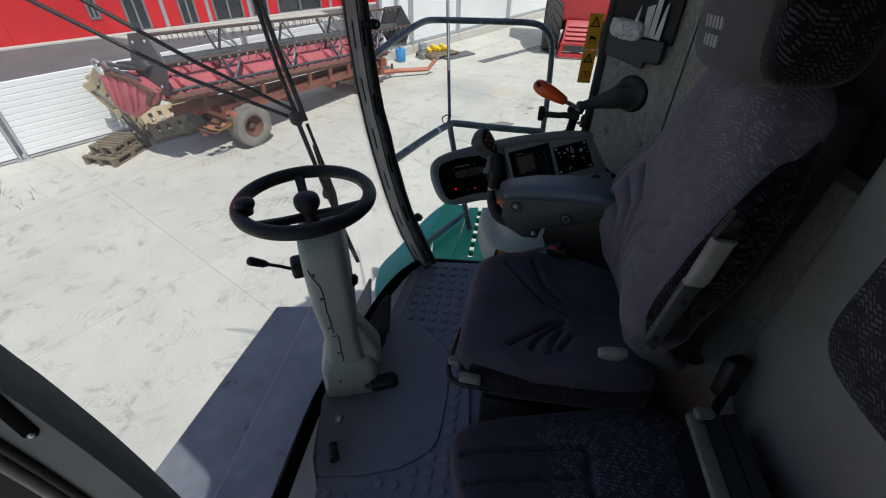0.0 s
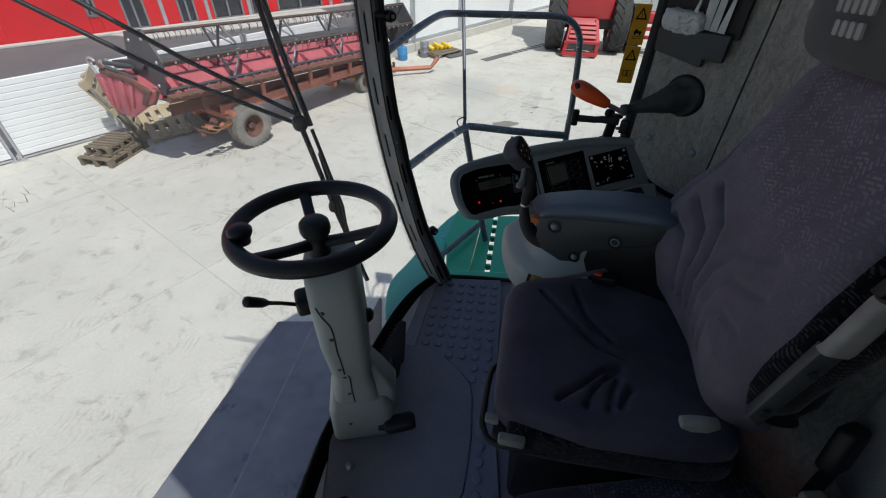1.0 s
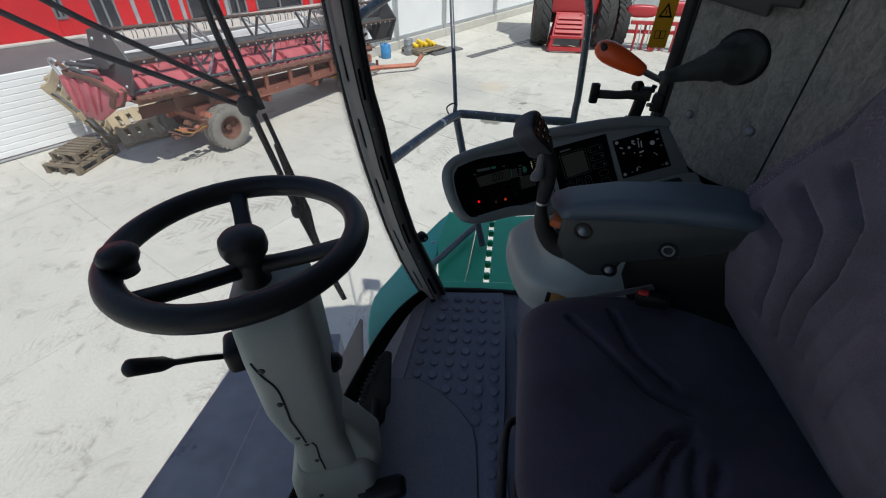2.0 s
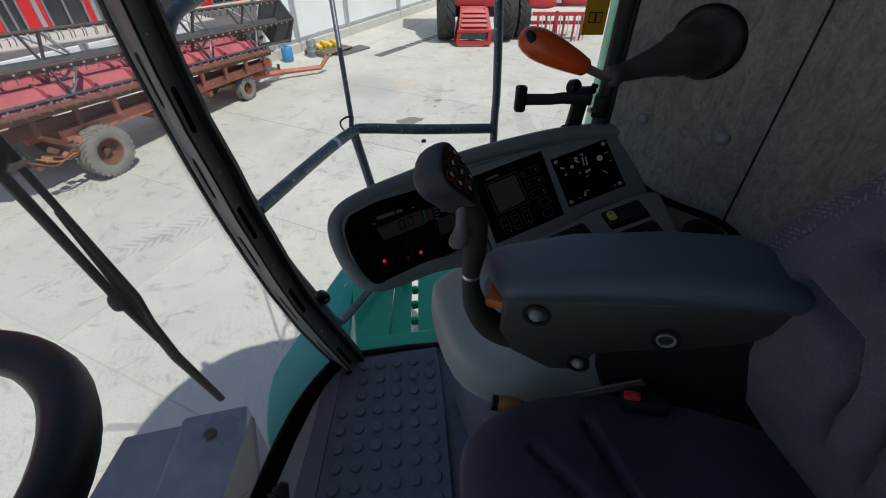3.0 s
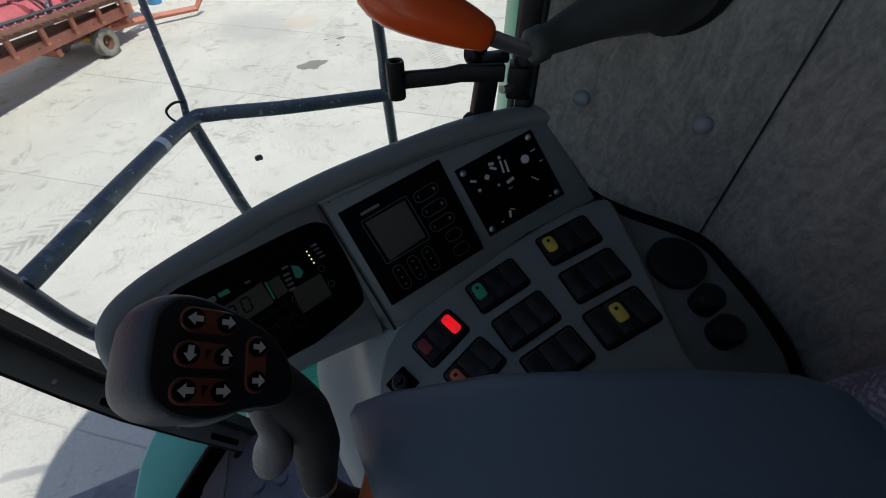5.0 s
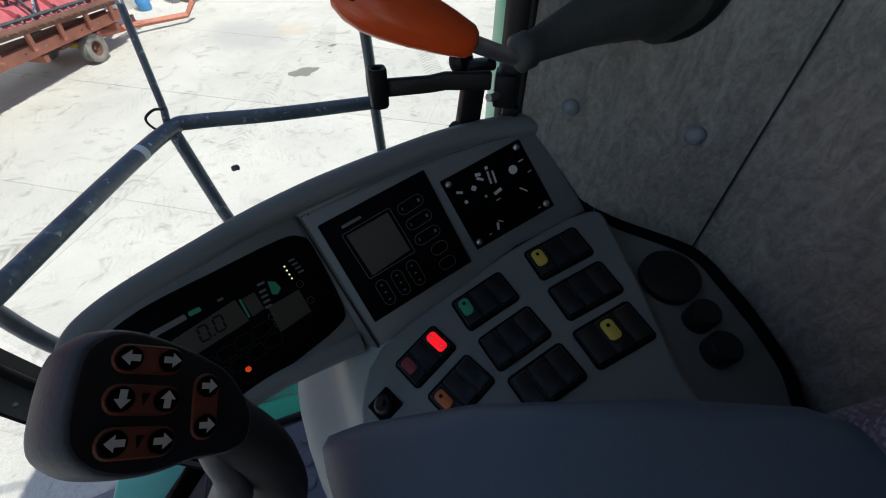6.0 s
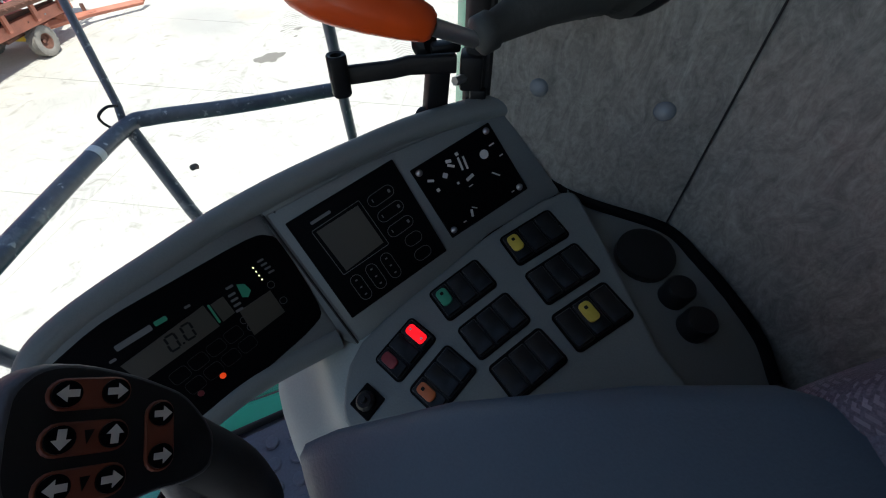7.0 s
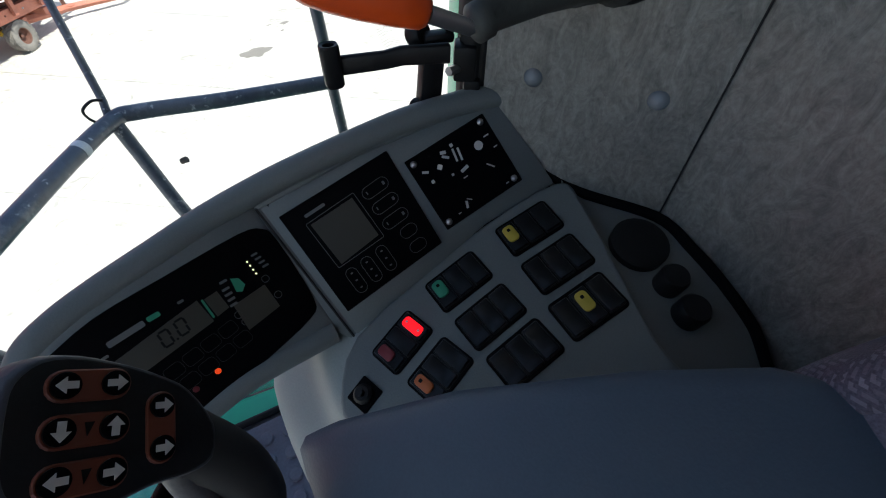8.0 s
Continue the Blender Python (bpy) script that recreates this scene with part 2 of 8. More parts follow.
def felt_mat(name, col, col2):
    """Brushed felt lining: matted fibres over soft stains."""
    m = mat(name, col, 0.9, 0, col2, 5, 0.8, 0.7, 210, 0.20, spec=0.15)
    t = m.node_tree
    n, l = t.nodes, t.links
    b = n["Principled BSDF"]
    base = b.inputs["Base Color"].links[0].from_socket
    tc = n.new("ShaderNodeTexCoord")
    fib = n.new("ShaderNodeTexNoise")
    fib.inputs["Scale"].default_value = 46
    fib.inputs["Detail"].default_value = 9
    fib.inputs["Roughness"].default_value = 0.75
    fib.inputs["Distortion"].default_value = 1.6
    stretch = n.new("ShaderNodeMapping")
    stretch.inputs["Scale"].default_value = (1.0, 1.0, 0.5)
    l.new(tc.outputs["Object"], stretch.inputs["Vector"])
    l.new(stretch.outputs["Vector"], fib.inputs["Vector"])
    rp = n.new("ShaderNodeValToRGB")
    rp.color_ramp.elements[0].position = 0.36
    rp.color_ramp.elements[0].color = (0.66, 0.66, 0.66, 1)
    rp.color_ramp.elements[1].position = 0.66
    rp.color_ramp.elements[1].color = (1.20, 1.19, 1.16, 1)
    l.new(fib.outputs["Fac"], rp.inputs["Fac"])
    mx = n.new("ShaderNodeMix")
    mx.data_type = "RGBA"
    mx.blend_type = "MULTIPLY"
    mx.inputs[0].default_value = 1.0
    l.new(base, mx.inputs[6])
    l.new(rp.outputs["Color"], mx.inputs[7])
    l.new(mx.outputs[2], b.inputs["Base Color"])
    return m


M = {
    "slab": slab_mat("yard_concrete"),
    "soil": mat("joint_filler", (0.20, 0.19, 0.17), 0.95, 0, None, 5, 0.5, 0.4, 60),
    "asphalt": mat("asphalt", (0.15, 0.15, 0.155), 0.9, 0, (0.10, 0.10, 0.105), 1.2, 0.8, 0.6, 120, 0.3),
    "kerb": mat("kerb_concrete", (0.55, 0.53, 0.49), 0.85, 0, None, 4, 0.5, 0.3, 60, 0.15),
    "redwall": mat("red_cladding", (0.62, 0.010, 0.014), 0.45, 0, (0.50, 0.012, 0.016), 0.6, 0.7, 0.05, 20),
    "frame": mat("window_frame_grey", (0.24, 0.245, 0.26), 0.4, 0.3, None, 4, 0.4),
    "pane": mat("dark_window_pane", (0.03, 0.033, 0.04), 0.08, 0, (0.05, 0.055, 0.065), 1.5, 0.6, rvar=0.03),
    "white": mat("white_sheet_metal", (0.78, 0.79, 0.80), 0.5, 0, (0.68, 0.69, 0.69), 1.6, 0.7, 0.05, 30, 0.05),
    "galv": mat("galvanised_steel", (0.50, 0.52, 0.54), 0.45, 0.6, (0.38, 0.40, 0.42), 6, 0.7, 0.1, 80),
    "oldred": mat("faded_red_paint", (0.55, 0.135, 0.16), 0.6, 0, (0.38, 0.085, 0.095), 4, 0.8, 0.2, 50, 0.25),
    "rust": mat("rusty_brown_steel", (0.20, 0.09, 0.062), 0.85, 0.1, (0.12, 0.06, 0.045), 7, 0.9, 0.5, 70, 0.35),
    "batbrown": mat("brown_worn_bat", (0.13, 0.085, 0.07), 0.7, 0.2, (0.08, 0.06, 0.055), 9, 0.9, 0.3, 70, 0.3),
    "orange": mat("faded_orange_paint", (0.52, 0.18, 0.11), 0.65, 0, (0.34, 0.125, 0.085), 5, 0.9, 0.2, 60, 0.2),
    "darkmetal": mat("dark_grey_paint", (0.075, 0.08, 0.088), 0.5, 0.2, (0.12, 0.115, 0.11), 5, 0.8, 0.15, 60, 0.2),
    "tyre": mat("dusty_tyre_rubber", (0.17, 0.16, 0.145), 0.95, 0, (0.27, 0.25, 0.22), 6, 0.9, 0.3, 90, 0.2),
    "blacktyre": mat("black_tyre_rubber", (0.028, 0.028, 0.03), 0.85, 0, (0.06, 0.057, 0.052), 5, 0.8, 0.3, 90, 0.2),
    "tractor": mat("bright_red_paint", (0.40, 0.016, 0.022), 0.4, 0, (0.30, 0.016, 0.022), 3, 0.6, coat=0.4),
    "pallet": mat("weathered_pallet_wood", (0.24, 0.19, 0.13), 0.9, 0, (0.14, 0.115, 0.085), 5, 0.9, 0.5, 60, 0.35),
    "newpallet": mat("pale_pallet_wood", (0.46, 0.375, 0.25), 0.85, 0, (0.33, 0.26, 0.165), 5, 0.9, 0.4, 60, 0.25),
    "blue": mat("blue_plastic", (0.055, 0.23, 0.48), 0.4, 0, None, 4, 0.4),
    "yellow": mat("yellow_paint", (0.75, 0.50, 0.03), 0.5, 0, (0.6, 0.4, 0.04), 5, 0.6),
    "green": mat("machine_green_paint", (0.028, 0.52, 0.27), 0.38, 0, (0.024, 0.45, 0.235), 5, 0.7, 0.05, 40, 0.08, coat=0.3),
    "teal": mat("moulded_green_plastic", (0.075, 0.56, 0.42), 0.5, 0, (0.065, 0.49, 0.37), 5, 0.7, 0.1, 60, 0.08),
    "railpaint": chipped_mat("blue_grey_rail_paint", (0.10, 0.115, 0.15), (0.17, 0.18, 0.20)),
    "ledge": mat("dark_blue_grey_steel", (0.155, 0.166, 0.21), 0.30, 0.25, (0.27, 0.275, 0.305), 3, 0.9, 0.06, 14, 0.22, rvar=0.16),
    "seal": mat("black_rubber_seal", (0.012, 0.012, 0.013), 0.7, 0, (0.02, 0.02, 0.02), 9, 0.6, 0.1, 90),
    "pillar": mat("dark_grey_pillar_trim", (0.23, 0.243, 0.24), 0.5, 0, (0.17, 0.18, 0.178), 6, 0.7, 0.15, 300, 0.1),
    "mat": mat("blue_grey_rubber_mat", (0.185, 0.192, 0.258), 0.55, 0, (0.22, 0.223, 0.28), 6, 0.8, 0.15, 200, 0.15),
    "plate": mat("blue_grey_floor_plate", (0.180, 0.189, 0.244), 0.6, 0, (0.23, 0.23, 0.268), 9, 0.9, 0.2, 170, 0.18),
    "border": mat("lilac_grey_border", (0.30, 0.295, 0.37), 0.6, 0, (0.24, 0.24, 0.30), 7, 0.8, 0.1, 120, 0.12),
    "strip": mat("pale_floor_strip", (0.62, 0.62, 0.68), 0.6, 0, (0.5, 0.5, 0.55), 6, 0.8, 0.1, 90, 0.1),
    "column": mat("grey_green_plastic", (0.33, 0.365, 0.335), 0.5, 0, (0.275, 0.305, 0.28), 5, 0.7, 0.12, 400, 0.08),
    "console": mat("grey_console_plastic", (0.172, 0.195, 0.197), 0.5, 0, (0.146, 0.166, 0.168), 5, 0.7, 0.15, 500, 0.08),
    # the console plastic again, with the window's light put into its colour
    "pedestal": mat("grey_console_plastic_lit", (0.34, 0.385, 0.37), 0.5, 0, (0.30, 0.34, 0.328), 5, 0.7, 0.12, 400, 0.08),
    "armpad": mat("dark_blue_arm_pad", (0.066, 0.094, 0.124), 0.5, 0, (0.054, 0.078, 0.105), 5, 0.7, 0.15, 500, 0.08),
    "armbody": mat("grey_arm_box", (0.034, 0.040, 0.042), 0.5, 0, (0.027, 0.032, 0.033), 5, 0.7, 0.12, 400, 0.08),
    "black": mat("black_plastic", (0.008, 0.008, 0.009), 0.45, 0, (0.013, 0.013, 0.014), 7, 0.6, 0.1, 300, spec=0.3),
    "gripgrey": mat("worn_grey_grip", (0.050, 0.054, 0.066), 0.55, 0, (0.075, 0.075, 0.080), 30, 0.8, 0.15, 400, 0.1, spec=0.3),
    "palmgrey": mat("worn_palm_rest", (0.105, 0.108, 0.115), 0.5, 0, (0.15, 0.14, 0.13), 40, 0.8, 0.15, 400, 0.1),
    "boot": mat("dark_rubber_boot", (0.050, 0.056, 0.054), 0.6, 0, (0.036, 0.041, 0.040), 18, 0.8, 0.2, 200, 0.1),
    "gloss": mat("gloss_black_panel", (0.0025, 0.0025, 0.003), 0.3, 0, (0.004, 0.004, 0.005), 7, 0.6, rvar=0.06, spec=0.05),
    "wheel": mat("black_wheel_rubber", (0.009, 0.009, 0.011), 0.45, 0, (0.014, 0.014, 0.017), 9, 0.7, 0.1, 250, spec=0.35),
    # one seat cloth, coloured lighter for the lit back, darker for the shaded cushion
    "cloth": fabric_mat("seat_cloth_back_lit", (0.150, 0.138, 0.174), (0.180, 0.167, 0.204), 0.016, above=3.06),
    "shadecloth": fabric_mat("seat_cloth_cushion_shaded", (0.086, 0.079, 0.112), None),
    "weave": fabric_mat("seat_cloth_woven", (0.118, 0.108, 0.138), (0.178, 0.166, 0.20), 0.011),
    # the woven cloth coloured darker, for the shade on the seat's near side
    "shadeweave": fabric_mat("seat_cloth_side_shaded", (0.005, 0.005, 0.007), (0.045, 0.043, 0.050), 0.012),
    "buddycloth": fabric_mat("seat_cloth_passenger", (0.066, 0.060, 0.086), (0.15, 0.145, 0.175), 0.015, 0.20),
    "buddyweave": fabric_mat("seat_cloth_patch", (0.050, 0.048, 0.060), (0.15, 0.145, 0.155), 0.016),
    "headcloth": fabric_mat("headrest_cloth", (0.090, 0.095, 0.095), None),
    "padcloth": mat("grey_pad_cloth", (0.25, 0.245, 0.23), 0.9, 0, (0.19, 0.186, 0.175), 4, 0.8, 0.2, 300, 0.12, spec=0.15),
    "liner": felt_mat("mottled_grey_wall_lining", (0.348, 0.339, 0.314), (0.242, 0.234, 0.218)),
    "roofing": mat("grey_head_lining", (0.30, 0.30, 0.29), 0.85, 0, None, 6, 0.5, 0.2, 200),
    "handle": mat("orange_red_handle", (0.74, 0.085, 0.010), 0.35, 0, (0.52, 0.07, 0.012), 9, 0.6, coat=0.2),
    "button": mat("orange_button_pad", (0.17, 0.038, 0.016), 0.5, 0, None, 20, 0.4),
    "arrow": mat("white_print", (0.62, 0.60, 0.57), 0.5, 0, None, 20, 0.3),
    "sticker": mat("warning_sticker_yellow", (0.68, 0.35, 0.014), 0.5, 0, (0.60, 0.31, 0.014), 9, 0.5),
    "ink": mat("black_ink", (0.006, 0.006, 0.005), 0.7, spec=0.2),
    "faintink": mat("faint_print", (0.030, 0.032, 0.032), 0.5),
    "lcd": mat("grey_lcd", (0.050, 0.046, 0.034), 0.4, 0, (0.043, 0.039, 0.028), 6, 0.5, rvar=0.04),
    "greyink": mat("grey_print", (0.14, 0.146, 0.146), 0.5),
    "paleink": mat("pale_thread", (0.30, 0.30, 0.29), 0.9, spec=0.1),
    "swgreen": mat("green_rocker", (0.03, 0.30, 0.17), 0.4),
    "swyellow": mat("yellow_rocker", (0.60, 0.45, 0.06), 0.4),
    "swred": mat("dark_red_rocker", (0.22, 0.02, 0.025), 0.4),
    "sworange": mat("orange_rocker", (0.55, 0.13, 0.03), 0.4),
    "swblack": mat("black_rocker", (0.009, 0.010, 0.011), 0.34, spec=0.3),
    "steel": mat("bright_steel", (0.55, 0.55, 0.56), 0.3, 0.9, (0.4, 0.4, 0.42), 9, 0.6),
    "screw": mat("grey_screw_cap", (0.24, 0.265, 0.29), 0.45, 0.1, None, 9, 0.4),
    "bag": mat("crumpled_pale_plastic", (0.55, 0.56, 0.54), 0.35, 0, (0.38, 0.40, 0.39), 25, 0.9, 0.6, 60),
    "brass": mat("grimy_yellow_knob", (0.42, 0.20, 0.03), 0.5, 0, (0.12, 0.08, 0.04), 25, 0.9),
    "beltred": mat("red_belt_button", (0.55, 0.03, 0.03), 0.4),
    "beltgrey": mat("grey_belt_cover", (0.22, 0.225, 0.205), 0.5, 0, (0.12, 0.12, 0.115), 20, 0.8),
    "weed": mat("dry_weed", (0.22, 0.20, 0.06), 0.9, 0, (0.12, 0.13, 0.04), 9, 0.8),
    "oil": mat("oil_stained_concrete", (0.20, 0.185, 0.16), 0.6, 0, (0.20, 0.19, 0.17), 6, 0.8, 0.2, 40),
    "gasket": mat("black_gasket", (0.006, 0.006, 0.007), 0.9, spec=0.1),
    "glass": glass_mat("clear_glass", (0.96, 0.98, 0.97)),
    "dustyglass": glass_mat("dusty_glass", (0.97, 0.985, 0.98), 0.03),
    "redled": glow("red_lamp", (0.85, 0.006, 0.012), 0.75),
    "orangeled": glow("orange_lamp", (0.9, 0.07, 0.01), 0.35),
    "whiteled": glow("pale_lamp", (0.9, 0.85, 0.45), 1.2),
}


# ---------- mesh helpers ----------
V = Vector


def part(name, bm, material, parent=None, label="", smooth=None):
    """One mesh object under a thing (an Empty) or under another part."""
    bmesh.ops.recalc_face_normals(bm, faces=bm.faces[:])
    me = bpy.data.meshes.new(name)
    bm.to_mesh(me)
    bm.free()
    me.materials.append(M[material])
    ob = new(name, me)
    if smooth is not None:
        me.polygons.foreach_set("use_smooth", [True] * len(me.polygons))
        me.set_sharp_from_angle(angle=radians(smooth))
    if parent is not None:
        ob.parent = parent
        if parent.type == "EMPTY":
            ob.matrix_parent_inverse = parent.matrix_basis.inverted()
    if label:
        tagged(ob, label)
    return ob


def thing(name, at, label, category, group="", kind=""):
    e = new(name)
    e.empty_display_size = 0.05
    e.matrix_basis = Matrix.Translation(at)
    return tagged(e, label, category, group, kind)


def bevel(bm, width, seg=2, angle=30):
    bmesh.ops.recalc_face_normals(bm, faces=bm.faces[:])
    es = [e for e in bm.edges if len(e.link_faces) == 2 and e.calc_face_angle(0) > radians(angle)]
    bmesh.ops.bevel(bm, geom=es, offset=width, segments=seg, profile=0.5, affect="EDGES", clamp_overlap=True)
    return bm


def prism(pts, off, bm=None):
    """A solid from a flat outline pushed along off."""
    bm = bm or bmesh.new()
    a = [bm.verts.new(V(p)) for p in pts]
    b = [bm.verts.new(V(p) + V(off)) for p in pts]
    bm.faces.new(a)
    bm.faces.new(b[::-1])
    for i in range(len(a)):
        j = (i + 1) % len(a)
        bm.faces.new((a[i], b[i], b[j], a[j]))
    return bm


def box(c, size, m=None, bm=None):
    """A box: centre, full sizes, turned by m (a 3x3 or a 4x4)."""
    bm = bm or bmesh.new()
    r = (m or Matrix.Identity(3)).to_3x3()
    c = V(c)
    vs = [bm.verts.new(c + r @ V((x * size[0] / 2, y * size[1] / 2, z * size[2] / 2))) for x in (-1, 1) for y in (-1, 1) for z in (-1, 1)]
    for f in ((0, 1, 3, 2), (4, 6, 7, 5), (0, 4, 5, 1), (2, 3, 7, 6), (0, 2, 6, 4), (1, 5, 7, 3)):
        bm.faces.new([vs[i] for i in f])
    return bm


def loft(rings, bm=None, caps=True):
    bm = bm or bmesh.new()
    vs = [[bm.verts.new(V(p)) for p in r] for r in rings]
    n = len(vs[0])
    for a, b in zip(vs, vs[1:]):
        for i in range(n):
            j = (i + 1) % n
            bm.faces.new((a[i], a[j], b[j], b[i]))
    if caps:
        bm.faces.new(vs[0][::-1])
        bm.faces.new(vs[-1])
    return bm


def smooth_path(pts, k=6):
    """A curve through the points."""
    p = [V(q) for q in pts]
    p = [2 * p[0] - p[1], *p, 2 * p[-1] - p[-2]]
    out = []
    for i in range(1, len(p) - 2):
        for s in range(k):
            t = s / k
            a, b, c, d = p[i - 1], p[i], p[i + 1], p[i + 2]
            out.append(0.5 * (2 * b + (c - a) * t + (2 * a - 5 * b + 4 * c - d) * t * t + (3 * b - 3 * c + d - a) * t ** 3))
    out.append(p[-2])
    return out


def closed_curve(pts, k=4):
    """A closed smooth curve through the points."""
    p = [V(q) for q in pts]
    n = len(p)
    return [0.5 * (2 * p[i] + (p[(i + 1) % n] - p[i - 1]) * t + (2 * p[i - 1] - 5 * p[i] + 4 * p[(i + 1) % n] - p[(i + 2) % n]) * t * t + (3 * p[i] - 3 * p[(i + 1) % n] + p[(i + 2) % n] - p[i - 1]) * t ** 3) for i in range(n) for t in (q / k for q in range(k))]


def tube(pts, r, n=10, bm=None, flat=1.0, up=None):
    """A tube along points; r one radius or one a point; flat squeezes it across."""
    pts = [V(p) for p in pts]
    rs = r if isinstance(r, (list, tuple)) else [r] * len(pts)
    rings = []
    side = None
    for i, p in enumerate(pts):
        d = (pts[min(i + 1, len(pts) - 1)] - pts[max(i - 1, 0)]).normalized()
        if side is None:
            ref = V(up) if up else (V((0, 0, 1)) if abs(d.z) < 0.9 else V((1, 0, 0)))
            side = d.cross(ref).normalized()
        side = (side - d * side.dot(d)).normalized()
        o = d.cross(side)
        rings.append([p + rs[i] * (math.cos(a) * side + flat * math.sin(a) * o) for a in (2 * math.pi * k / n for k in range(n))])
    return loft(rings, bm)


def lathe(profile, c, axis, n=20, bm=None, caps=True):
    """A turned body: (radius, height along axis) pairs."""
    ax = V(axis).normalized()
    s = ax.orthogonal().normalized()
    o = ax.cross(s)
    return loft([[V(c) + ax * h + max(r, 1e-5) * (math.cos(a) * s + math.sin(a) * o) for a in (2 * math.pi * k / n for k in range(n))] for r, h in profile], bm, caps)


def rrect(w, h, r, n=4):
    """A rounded rectangle round the origin."""
    out = []
    for cx, cy, a0 in ((w / 2 - r, h / 2 - r, 0), (-w / 2 + r, h / 2 - r, 90), (-w / 2 + r, -h / 2 + r, 180), (w / 2 - r, -h / 2 + r, 270)):
        for k in range(n + 1):
            a = radians(a0 + 90 * k / n)
            out.append((cx + r * math.cos(a), cy + r * math.sin(a)))
    return out


class Face:
    """A flat working face: origin, across, down and out."""

    def __init__(self, o, n, u):
        self.o, self.n = V(o), V(n).normalized()
        self.u = (V(u) - self.n * V(u).dot(self.n)).normalized()
        self.v = self.u.cross(self.n)

    def at(self, a, b, w=0.0):
        return self.o + self.u * a + self.v * b + self.n * w

    def plate(self, pts, w0, w1, bm=None):
        return prism([self.at(a, b, w0) for a, b in pts], self.n * (w1 - w0), bm)

    def pill(self, c, w, h, r, w0, w1, turn=0.0, bm=None):
        ca, sa = math.cos(radians(turn)), math.sin(radians(turn))
        return self.plate([(c[0] + x * ca - y * sa, c[1] + x * sa + y * ca) for x, y in rrect(w, h, r)], w0, w1, bm)


def superell(c, axes, half, e=(0.4, 0.4), n=(48, 28), shape=None, bm=None):
    """A padded block: a box with soft, swollen faces. shape(a, b, h) moves points, given in -1..1 along the three axes."""
    bm = bm or bmesh.new()
    ax = [V(a).normalized() for a in axes]
    pw = lambda x, k: math.copysign(abs(x) ** k, x)
    rings = []
    for j in range(n[1] + 1):
        f = -math.pi / 2 + math.pi * j / n[1]
        ring = []
        for i in range(n[0]):
            g = 2 * math.pi * i / n[0]
            k = pw(math.cos(f), e[0])
            a, b, h = k * pw(math.cos(g), e[1]), k * pw(math.sin(g), e[1]), pw(math.sin(f), e[0])
            p = V((a * half[0], b * half[1], h * half[2]))
            if shape:
                p += V(shape(a, b, h))
            ring.append(V(c) + ax[0] * p.x + ax[1] * p.y + ax[2] * p.z)
        rings.append(ring)
    top, low = rings[-1], rings[0]
    vs = [[bm.verts.new(p) for p in r] for r in rings[1:-1]]
    va, vb = bm.verts.new(low[0]), bm.verts.new(top[0])
    m = n[0]
    for a, b in zip(vs, vs[1:]):
        for i in range(m):
            bm.faces.new((a[i], a[(i + 1) % m], b[(i + 1) % m], b[i]))
    for i in range(m):
        bm.faces.new((va, vs[0][(i + 1) % m], vs[0][i]))
        bm.faces.new((vb, vs[-1][i], vs[-1][(i + 1) % m]))
    return bm


def screw(name, at, axis, r, material, parent, label=""):
    return part(name, lathe([(0, r * 0.7), (r * 0.45, r * 0.62), (r * 0.8, r * 0.38), (r, 0.0), (r, -r * 0.3)], at, axis, 16), material, parent, label, 60)


# ---------- plan of the cab ----------
FLOOR = 2.22
ROOF = 3.92
SILL = [(-0.085, 1.475), (-0.165, 1.385), (-0.225, 1.275), (-0.28, 1.13), (-0.335, 0.98), (-0.392, 0.81), (-0.424, 0.62), (-0.452, 0.40), (-0.465, 0.32)]
# height, inner edge beside the side window, outer edge beside the windscreen
PILLAR_EDGES = ((2.17, -0.014, -0.092), (2.21, -0.026, -0.108), (2.26, -0.043, -0.128), (2.36, -0.079, -0.166), (2.49, -0.125, -0.203), (2.59, -0.149, -0.225), (2.67, -0.165, -0.241), (2.73, -0.178, -0.252), (2.82, -0.191, -0.266), (2.91, -0.208, -0.277), (3.0, -0.218, -0.287), (3.15, -0.229, -0.297), (3.5, -0.242, -0.308), (3.9, -0.238, -0.304))
PILLAR_IN, PILLAR_OUT = 1.456, 1.490
CORNER = V((0.634, 1.187, 0))   # where rear wall and corner panel meet
EDGE = V((0.498, 1.384, 0))     # where corner panel and side window meet
E_OUT = V((0.825, 0.565, 0))    # outward from the corner panel


